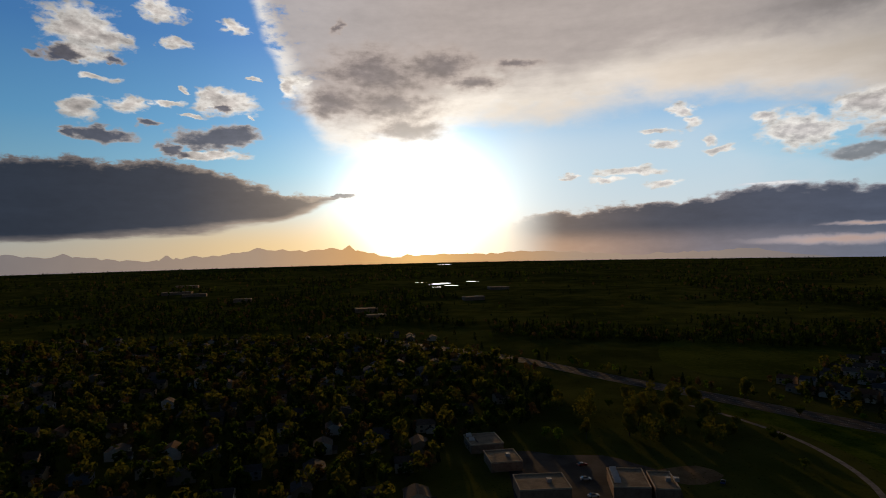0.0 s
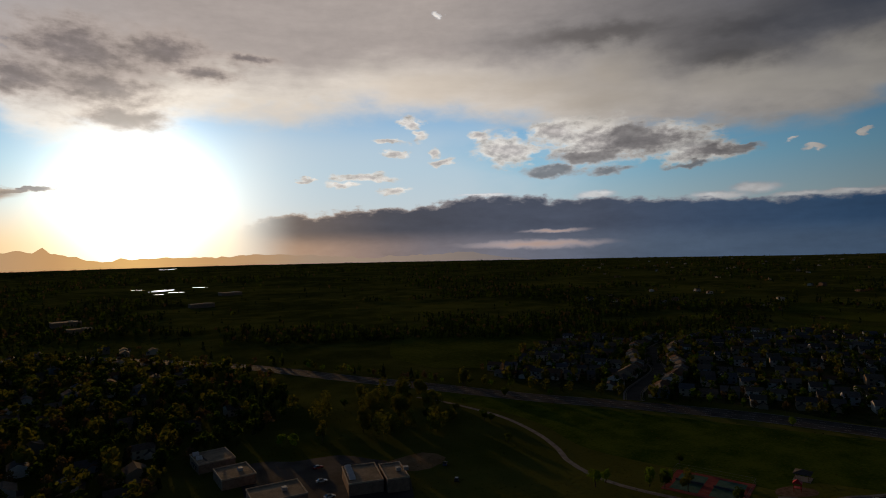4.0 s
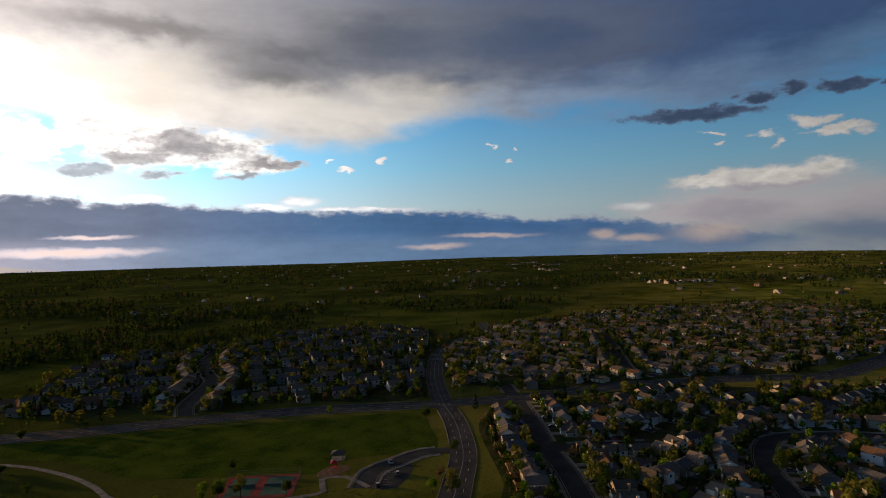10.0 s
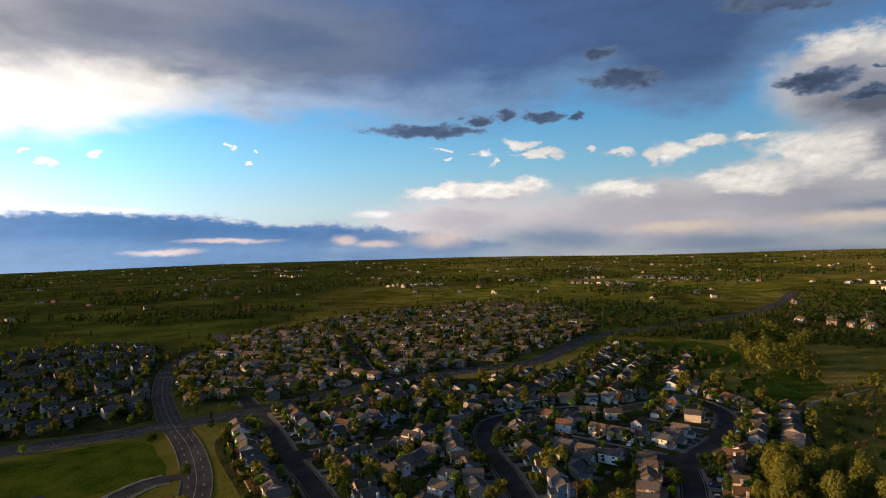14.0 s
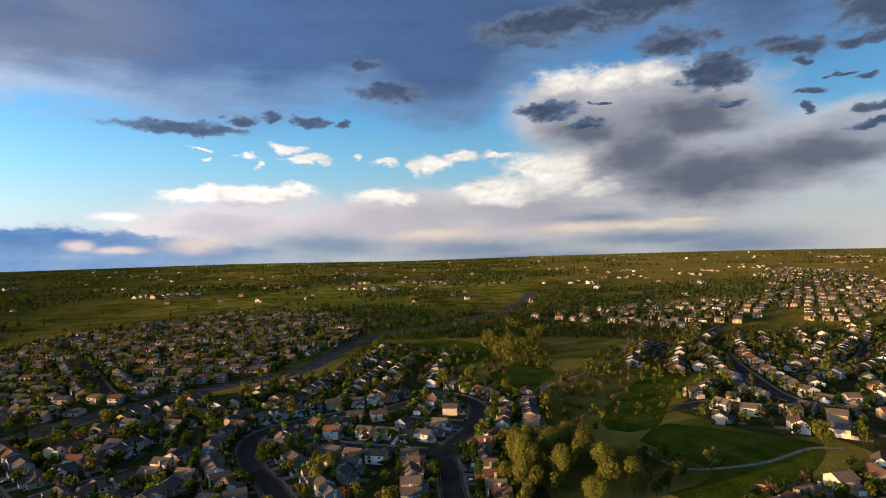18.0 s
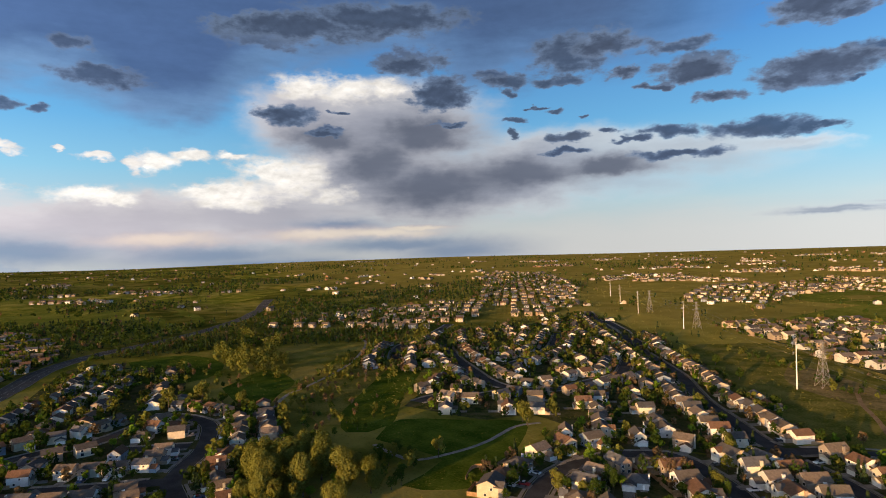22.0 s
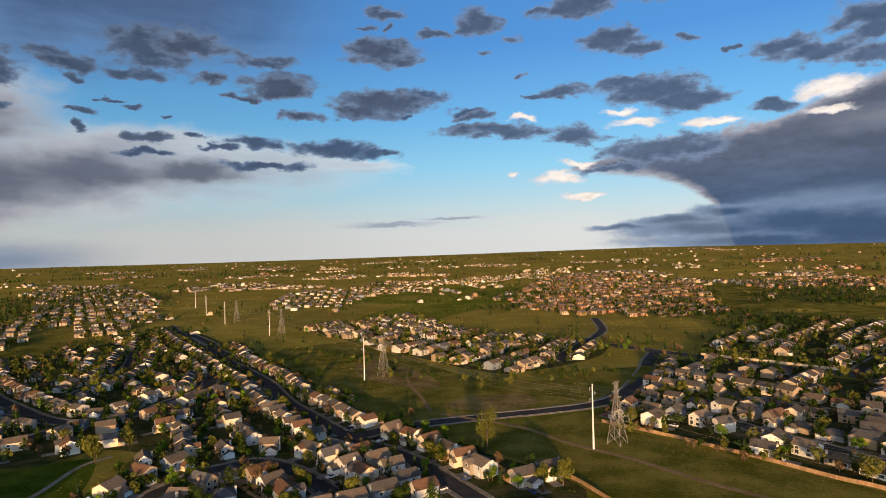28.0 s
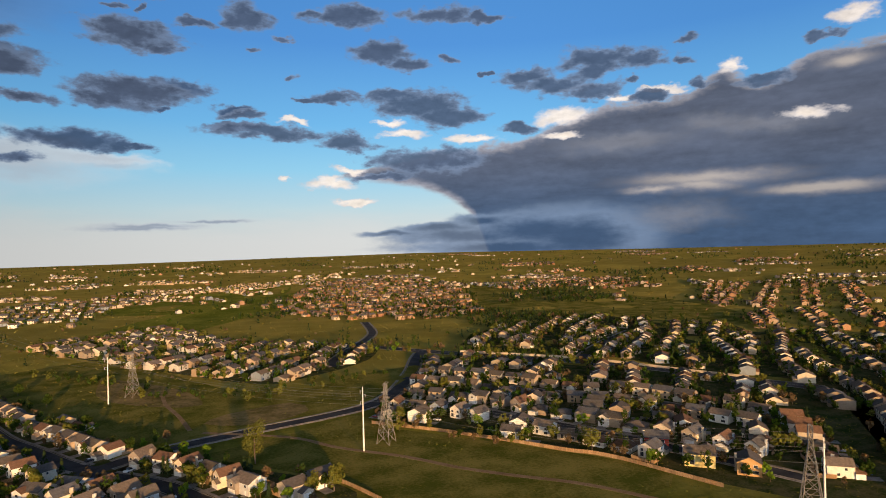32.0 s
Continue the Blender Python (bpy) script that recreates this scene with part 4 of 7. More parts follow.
# ---- roads ----
road_spots, road_halves, road_all, road_stack = [], [], [], []


def road(points, width, mat=None, walks=True, label="dark asphalt street between houses", name="road"):
    line = smooth_line(points)
    h = width / 2
    strip(name, line, h, -h, 0.10 - 0.0035 * len(road_spots), 0.4, mat or M_ASPHALT, "structure", label, "road")
    road_spots.append(line)
    road_halves.append(np.full(len(line), h))
    return line


def edge_roads():
    """Kerbs and pavements along every road, left open where another road joins."""
    for i, (line, half) in enumerate(zip(road_spots, road_halves)):
        wide = half[0] > 5.5
        others = np.vstack([p for j, p in enumerate(road_spots) if j != i])
        reach = np.concatenate([h for j, h in enumerate(road_halves) if j != i])
        h, n = half[0], sides(line)
        for s in (1, -1):
            e = line + n * s * (h + 1.0)
            open_here = np.array([np.all(np.hypot(others[:, 0] - p[0], others[:, 1] - p[1]) > reach + 1.6) for p in e])
            start = None
            for k in range(len(line) + 1):
                if k < len(line) and open_here[k]:
                    start = k if start is None else start
                elif start is not None:
                    if k - start > 2:
                        run = line[start:k]
                        strip("kerb", run, s * h, s * (h + 0.3), 0.2, 0.5, M_CONCRETE, "structure", "pale concrete kerb", "kerb")
                        if not wide:
                            strip("pavement", run, s * (h + 0.9), s * (h + 2.3), 0.15, 0.4, M_CONCRETE, "structure", "pale concrete pavement along a street", "pavement")
                    start = None


def clear_of_roads(x, y, gap):
    if len(road_all) != len(road_spots):
        road_all[:] = road_spots
        road_stack[:] = [np.vstack(road_spots), np.concatenate(road_halves)]
    p, h = road_stack
    u, v = p[:, 0] - x, p[:, 1] - y
    return not bool(np.any(u * u + v * v <= (h + gap) ** 2))


ARTERIAL = road([(-84, 672), (-12, 602), (61, 529), (124, 440), (168, 382), (211, 322), (250, 278), (293, 224), (334, 152), (371, 101), (420, 48), (454, -6), (472, -40), (492, -82), (535, -113), (604, -155), (650, -205), (684, -274), (724, -338), (768, -402), (864, -504), (1080, -672)], 17.5, M_OLD_ASPHALT, label="wide worn asphalt main road curving past the estates")
CROSS = road([(720, 258), (637, 223), (588, 230), (540, 230), (485, 217), (418, 190), (370, 166), (335, 146), (307, 128), (277, 112), (252, 101), (229, 94), (198, 86), (144, 79)], 12.5, M_OLD_ASPHALT, label="worn asphalt cross street with turning lanes")
STREETS = [
    [(373, -149), (355, -161), (329, -163), (306, -152), (284, -137), (270, -122), (256, -110), (235, -103), (214, -95), (180, -84)],
    [(295, -66), (277, -86), (257, -112)], [(322, -110), (298, -138)],
    [(360, -144), (344, -108), (348, -82), (341, -54), (331, -35), (318, -28), (295, -25), (275, -26), (256, -30), (216, -34)],
    [(396, 126), (371, 113), (337, 95), (305, 80), (282, 70), (254, 55), (228, 43), (180, 24)], [(278, 68), (289, 48), (300, 24)],
    [(649, 92), (529, 65), (474, 50), (457, 29)], [(504, 456), (452, 438), (408, 413), (367, 373), (343, 342), (310, 320), (281, 302), (262, 283)],
    [(263, 104), (253, 121), (236, 128), (223, 132), (206, 127)],
    [(64, -304), (79, -318), (100, -346), (121, -373), (138, -401), (163, -443), (222, -520), (278, -595), (340, -678), (420, -792)],
    [(68, -302), (49, -288), (32, -272), (17, -251), (0, -226)],
    [(122, -180), (131, -205), (133, -218), (132, -233), (125, -252), (115, -263), (100, -269), (76, -252), (60, -234)],
    [(403, -454), (347, -404), (293, -364), (256, -340), (230, -337), (210, -353), (204, -385), (198, -420), (216, -474)],
    [(265, -270), (264, -290), (247, -300), (234, -334)], [(346, -582), (306, -502), (292, -455), (287, -402)], [(349, -706), (296, -641), (269, -595), (234, -552)],
    [(386, -365), (425, -407), (449, -450), (468, -505), (504, -576)], [(-268, -438), (-307, -480), (-362, -529), (-419, -572)],
    [(-157, -798), (-144, -689), (-110, -608), (-74, -528), (-74, -504)],
    [(-88, -372), (-125, -340), (-145, -307), (-163, -282), (-180, -253), (-196, -223), (-216, -180)],
    [(-115, -436), (-149, -407), (-176, -373), (-200, -343), (-224, -324), (-242, -295), (-266, -252)],
]
for s in STREETS:
    road(s, 8.4)
COLLECTOR = road([(70, -300), (48, -319), (24, -330), (-12, -343), (-41, -352), (-74, -367), (-98, -396), (-126, -456), (-144, -504), (-162, -546)], 9.5, M_ASPHALT, True, "dark asphalt road curving across the grass corridor")
PARKWAY = road([(-72, -648), (-137, -576), (-162, -546), (-190, -515), (-226, -475), (-260, -444), (-278, -420), (-299, -394), (-318, -360), (-338, -324), (-360, -288)], 15, M_OLD_ASPHALT, True, "worn asphalt parkway between garden walls")
edge_roads()


def trail(points, width, mat, label, name="path"):
    return strip(name, smooth_line(points), width / 2, -width / 2, 0.07, 0.25, mat, "structure", label, "path")


trail([(148, 359), (158, 340), (172, 296), (173, 260), (168, 233), (163, 220), (161, 202), (164, 185), (175, 164), (190, 146), (198, 140), (208, 148), (214, 140), (208, 125)], 2.6, M_CONCRETE, "pale concrete trail winding through a park")
trail([(528, -446), (480, -414), (420, -350), (383, -296), (360, -252), (348, -227), (320, -200), (289, -184), (268, -174)], 2.8, M_CONCRETE, "pale concrete trail beside the creek")
trail([(259, -130), (246, -152), (235, -168)], 2.2, M_CONCRETE, "short pale concrete path")
trail([(224, -197), (205, -193), (192, -194), (185, -211), (182, -234), (185, -264), (178, -278)], 2.4, M_CONCRETE, "pale concrete path across a lawn")
trail([(22, -347), (-22, -320), (-43, -294), (-70, -269), (-89, -246), (-107, -229), (-131, -208), (-156, -174)], 3.0, M_DRY, "bare earth track along the power line", "track")
trail([(54, -450), (48, -420), (38, -389), (29, -354)], 2.6, M_DRY, "faint earth track in the grass", "track")

# ---- lawns, meadows and lots ----
patch("park_lawn", [(156, 378), (205, 312), (240, 266), (283, 203), (312, 156), (287, 133), (262, 118), (247, 133), (230, 154), (212, 154), (206, 173), (194, 193), (180, 230), (184, 270), (176, 310), (160, 345)], 0.02, M_LAWN, "mown park lawn beside the main road", "lawn")
patch("corridor_meadow", [(205, -585), (116, -622), (-5, -435), (-100, -468), (-140, -475), (-84, -390), (-30, -356), (20, -340), (60, -320), (117, -402)], 0.02, M_MEADOW, "rough dry meadow under the power line", "meadow")
patch("corridor_grass", [(20, -308), (-22, -326), (-66, -350), (-67, -325), (-104, -286), (-150, -238), (-170, -205), (-140, -190), (-78, -200), (-49, -223), (-31, -255)], 0.02, M_MEADOW, "green grass strip along the cedar fence", "meadow")
patch("creek_meadow", [(360, -236), (387, -275), (403, -357), (402, -450), (341, -410), (293, -315), (262, -252), (259, -229), (272, -202)], 0.02, M_MEADOW, "brushy meadow along the creek", "meadow")
patch("creek_lawn", [(230, -203), (245, -236), (206, -262), (186, -275), (167, -242), (152, -195), (156, -179), (176, -169), (182, -201)], 0.024, M_LAWN, "green lawn between trail and houses", "lawn")
patch("bare_slope", [(10, -382), (-27, -395), (-37, -370), (-7, -351), (23, -365)], 0.03, M_SPARSE, "bare tan earth slope in the meadow", "earth")
patch("bare_ground", [(109, -540), (46, -468), (26, -412), (56, -420), (95, -461)], 0.03, M_SPARSE, "bare reddish earth under a pylon", "earth")
patch("playground", [(209, 151), (214, 154), (221, 153), (226, 147), (222, 143), (213, 146)], 0.05, M_MULCH, "bark mulch playground bed", "playground")

patch("hill_pasture", [(1252, -137), (1860, -397), (1295, -492), (898, -442), (737, -295), (697, -220), (774, -207)], 0.25, M_FIELD, "open green pasture on the rise", "pasture", 30.0)
patch("far_pasture", [(180, -787), (138, -983), (-20, -1315), (-174, -1421), (-137, -1125), (-14, -953), (103, -729)], 0.25, M_FIELD, "broad green field between estates", "pasture", 30.0)
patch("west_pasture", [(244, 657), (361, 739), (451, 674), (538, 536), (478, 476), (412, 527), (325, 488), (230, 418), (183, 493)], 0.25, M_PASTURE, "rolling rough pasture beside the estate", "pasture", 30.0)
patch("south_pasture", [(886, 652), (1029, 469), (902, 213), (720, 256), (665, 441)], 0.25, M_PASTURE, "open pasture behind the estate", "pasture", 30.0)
patch("north_field", [(-522, -1405), (-651, -1109), (-697, -854), (-644, -638), (-551, -546), (-490, -702), (-345, -758)], 0.25, M_MEADOW, "brushy open field between estates", "pasture", 30.0)
patch("north_green", [(23, -1021), (-68, -1283), (-120, -1655), (5, -1733), (226, -1426), (202, -1092)], 0.25, M_FIELD, "green open field among estates", "pasture", 30.0)

patch("creek_grass", [(283, -222), (330, -290), (371, -355), (374, -395), (325, -335), (283, -276), (242, -225), (251, -201)], 0.028, M_LAWN, "green grass slope beside the creek", "meadow")
patch("trail_lawn", [(407, -213), (440, -270), (383, -259), (354, -225), (305, -180), (263, -150), (258, -141), (327, -185)], 0.026, M_LAWN, "green grass along the creek trail", "lawn")
patch("creek_hill", [(580, -213), (572, -263), (504, -265), (453, -226), (466, -186)], 0.03, M_LAWN, "grassy knoll beside the houses", "meadow")

# ---- houses ----
NEIGHBOURHOODS = {
    "west": ([(222, 400), (309, 463), (387, 513), (450, 461), (570, 435), (642, 400), (629, 295), (367, 169), (311, 239), (269, 300), (235, 347)], -48, 12.8, 0.86),
    "south": ([(391, 164), (490, 214), (650, 244), (855, 135), (951, -15), (1138, -147), (811, -216), (678, -190), (585, -123), (479, -42), (421, 19), (390, 101)], 68, 12, 0.8),
    "near_south": ([(360, 90), (426, 24), (442, -42), (474, -102), (528, -134), (588, -174), (504, -222), (432, -198), (384, -174), (330, -205), (268, -165), (215, -135), (168, -100), (168, 54), (228, 74), (312, 114)], -35, 10.9, 0.73),
    "east": ([(265, -258), (294, -316), (343, -383), (370, -445), (443, -514), (424, -620), (414, -752), (346, -720), (186, -516), (102, -402), (42, -312), (95, -281), (137, -275), (191, -288), (205, -265)], -55, 13.2, 0.82),
    "near_east": ([(142, -180), (158, -240), (152, -268), (120, -274), (79, -283), (62, -292), (42, -314), (8, -288), (-42, -240), (-20, -205), (12, -215), (72, -190)], 30, 13.8, 0.86),
    "row": ([(218, -733), (64, -545), (-6, -464), (-41, -466), (-108, -528), (-122, -625), (-8, -661), (98, -856), (118, -832)], 52, 14.5, 0.92),
    "north": ([(-79, -382), (-130, -468), (-180, -504), (-246, -434), (-360, -288), (-240, -144), (-169, -206), (-154, -239), (-110, -292), (-74, -329)], 48, 14.4, 0.9),
    "north_far": ([(-209, -566), (-272, -645), (-458, -714), (-487, -644), (-538, -530), (-349, -345), (-306, -439), (-283, -459), (-244, -514)], 50, 15, 0.92),
    "north_side": ([(-349, -345), (-420, -410), (-500, -505), (-610, -420), (-440, -250), (-320, -150), (-240, -144), (-360, -288)], 48, 15, 0.92),
    "creek": ([(382, -318), (434, -372), (450, -414), (456, -510), (360, -402), (329, -341)], -48, 13.5, 0.85),
}
FAR_ESTATES = [
    ([(-55, -1046), (-184, -1660), (-474, -1760), (-469, -1261), (-344, -828), (-282, -804), (-166, -792), (-65, -905)], 20, 1),
    ([(696, -421), (744, -650), (701, -847), (734, -958), (546, -710), (474, -551), (558, -496)], 35, 0),
    ([(706, -902), (1354, -1769), (1115, -1784), (706, -1286), (451, -821), (456, -670)], 35, 0),
    ([(380, -1040), (428, -1324), (280, -1534), (209, -1270), (232, -1018), (308, -949)], 10, 0),
    ([(188, -1438), (100, -1715), (-254, -1986), (-221, -1732), (-24, -1537)], 60, 0),
    ([(-595, -1402), (-991, -1415), (-858, -1051), (-728, -1042), (-718, -1223)], 30, 1),
    ([(-620, -640), (-837, -586), (-760, -440), (-625, -430), (-545, -530)], 48, 1),
    ([(-769, -857), (-1068, -1049), (-1194, -835), (-837, -600), (-660, -679)], 40, 1),
    ([(-761, -835), (-1049, -1120), (-1104, -1081), (-726, -713), (-684, -732)], 45, 1),
]
house_spots = []
OWN_SPOTS = set()


def settle(x, y, heading, size, gap, road_gap=7.0):
    """Note a house lot where there is room for it."""
    for hx, hy, _, _s in house_spots:
        if (hx - x) ** 2 + (hy - y) ** 2 < gap * gap:
            return False
    if not clear_of_roads(x, y, road_gap):
        return False
    house_spots.append((x, y, heading, size))
    return True


def estate_at(x, y):
    for poly, turn, space, size in NEIGHBOURHOODS.values():
        if inside(x, y, poly):
            return space, size
    return None


# three houses with colours of their own, backs to the grass corridor
PAINTED = [(-187, -237, -38, "side", (0.42, 0.05, 0.035, 1), "deep red siding house with white trim"), (-189, -211, -40, "wide", (0.68, 0.54, 0.22, 1), "yellow siding house with a broad gable"), (-201, -196, -42, "gable", (0.50, 0.30, 0.13, 1), "ochre siding house beside the corridor"), (-139, -286, -40, "gable", (0.74, 0.73, 0.70, 1), "white siding house by the cedar fence")]
for x, y, turn, *_rest in PAINTED:
    settle(x, y, turn, 1.0, 1.0, 0.0)
    OWN_SPOTS.add((x, y))
for line, half in zip(list(road_spots), list(road_halves)):
    if half[0] > 6.2:
        continue
    line = smooth_line(line[::4], 1.5)
    n = sides(line)
    for side in (1, -1):
        run = 0.0
        for i in range(1, len(line)):
            run += float(np.hypot(*(line[i] - line[i - 1])))
            q = line[i] + n[i] * side * (half[0] + 12.0)
            lot = estate_at(float(q[0]), float(q[1]))
            if lot and run > lot[0] - 2:
                if settle(float(q[0]), float(q[1]), math.degrees(math.atan2(-n[i][1] * side, -n[i][0] * side)) + 90 + float(rng.normal(0, 3)), lot[1], lot[0] * 0.93):
                    run = 0.0
for poly, turn, space, size in NEIGHBOURHOODS.values():
    c, s = math.cos(radians(turn)), math.sin(radians(turn))
    mx, my = np.mean(poly, axis=0)
    for row in range(-18, 19):
        v = row * (9 + space) + (3.5 if row % 2 else -3.5)
        for k in range(-32, 33):
            u = k * space + float(rng.normal(0, 0.7))
            w = v + 7 * math.sin(u / 55 + row)
            x, y = mx + u * c - w * s, my + u * s + w * c
            if inside(x, y, poly):
                settle(x, y, turn + (180 if row % 2 == 0 else 0) + float(rng.normal(0, 4)), size, space * 0.92, 6.5)


for poly, *_rest in NEIGHBOURHOODS.values():
    patch("garden_ground", poly, 0.012, M_YARD, "dark garden soil and turf between houses", "gardens")


def gable_wall(bm, x0, x1, y0, y1, h, rise, along):
    """A house body with its gable ends; the ridge runs along x or y."""
    if along == "y":
        prof = [(x0, 0), (x1, 0), (x1, h), ((x0 + x1) / 2, h + rise), (x0, h)]
        a, b = [bm.verts.new((p, y0, z)) for p, z in prof], [bm.verts.new((p, y1, z)) for p, z in prof]
    else:
        prof = [(y0, 0), (y1, 0), (y1, h), ((y0 + y1) / 2, h + rise), (y0, h)]
        a, b = [bm.verts.new((x0, p, z)) for p, z in prof], [bm.verts.new((x1, p, z)) for p, z in prof]
    bm.faces.new(a[::-1])
    bm.faces.new(b)
    for i in range(5):
        bm.faces.new((a[i], a[(i + 1) % 5], b[(i + 1) % 5], b[i]))
    bmesh.ops.recalc_face_normals(bm, faces=bm.faces[:])


def gable_roof(bm, x0, x1, y0, y1, h, rise, along, over=0.45, thick=0.22):
    """Two thick roof slopes with eaves."""
    if along == "x":
        lo, hi, e0, e1 = y0, y1, x0 - over, x1 + over
    else:
        lo, hi, e0, e1 = x0, x1, y0 - over, y1 + over
    mid, half = (lo + hi) / 2, (hi - lo) / 2
    drop = rise * over / half
    for s in (-1, 1):
        prof = [(mid, h + rise + 0.03), (mid + s * (half + over), h - drop + 0.03), (mid + s * (half + over), h - drop + thick), (mid, h + rise + thick + 0.03)]
        rows = []
        for e in (e0, e1):
            rows.append([bm.verts.new((e, p, z) if along == "x" else (p, e, z)) for p, z in prof])
        a, b = rows
        bm.faces.new(a)
        bm.faces.new(b[::-1])
        for i in range(4):
            bm.faces.new((a[i], b[i], b[(i + 1) % 4], a[(i + 1) % 4]))
    bmesh.ops.recalc_face_normals(bm, faces=bm.faces[:])


def hip_roof(bm, x0, x1, y0, y1, h, rise, over=0.5):
    x0, x1, y0, y1 = x0 - over, x1 + over, y0 - over, y1 + over
    d = min(x1 - x0, y1 - y0) / 2
    base = [bm.verts.new(p) for p in ((x0, y0, h), (x1, y0, h), (x1, y1, h), (x0, y1, h))]
    rim = [bm.verts.new(p) for p in ((x0, y0, h + 0.18), (x1, y0, h + 0.18), (x1, y1, h + 0.18), (x0, y1, h + 0.18))]
    if x1 - x0 > y1 - y0:
        r = [bm.verts.new((x0 + d, (y0 + y1) / 2, h + rise)), bm.verts.new((x1 - d, (y0 + y1) / 2, h + rise))]
        tops = [(rim[0], rim[1], r[1], r[0]), (rim[1], rim[2], r[1]), (rim[2], rim[3], r[0], r[1]), (rim[3], rim[0], r[0])]
    else:
        r = [bm.verts.new(((x0 + x1) / 2, y0 + d, h + rise)), bm.verts.new(((x0 + x1) / 2, y1 - d, h + rise))]
        tops = [(rim[0], rim[1], r[0]), (rim[1], rim[2], r[1], r[0]), (rim[2], rim[3], r[1]), (rim[3], rim[0], r[0], r[1])]
    for f in tops:
        bm.faces.new(f)
    for i in range(4):
        bm.faces.new((base[i], base[(i + 1) % 4], rim[(i + 1) % 4], rim[i]))
    bm.faces.new(base[::-1])
    bmesh.ops.recalc_face_normals(bm, faces=bm.faces[:])


def window_part(parent, x, y, z, w, h, facing):
    """A window set 4 cm proud of its wall: a painted frame round a dark pane."""
    bm = bmesh.new()
    t, e = 0.09, 0.05

    def slab(u0, u1, z0, z1, out, slot):
        if facing in ("-y", "+y"):
            s = -1 if facing == "-y" else 1
            a, b = sorted((y - s * 0.02, y + s * out))
            box(bm, x + u0, x + u1, a, b, z + z0, z + z1, slot)
        else:
            s = -1 if facing == "-x" else 1
            a, b = sorted((x - s * 0.02, x + s * out))
            box(bm, a, b, y + u0, y + u1, z + z0, z + z1, slot)
    slab(-w / 2, w / 2, 0, h, e - 0.02, 1)
    slab(-w / 2 - t, -w / 2, -t, h + t, e, 0)
    slab(w / 2, w / 2 + t, -t, h + t, e, 0)
    slab(-w / 2, w / 2, h, h + t, e, 0)
    slab(-w / 2, w / 2, -t, 0, e, 0)
    bmesh.ops.recalc_face_normals(bm, faces=bm.faces[:])
    return part("window", bm, [M_TRIM, M_GLASS], parent)


def garage_door(parent, x0, x1, y, h=2.2):
    bm = bmesh.new()
    for i in range(4):
        box(bm, x0, x1, y - 0.06, y, 0.05 + i * h / 4, 0.05 + (i + 1) * h / 4 - 0.03)
    return part("garage_door", bm, M_TRIM, parent)


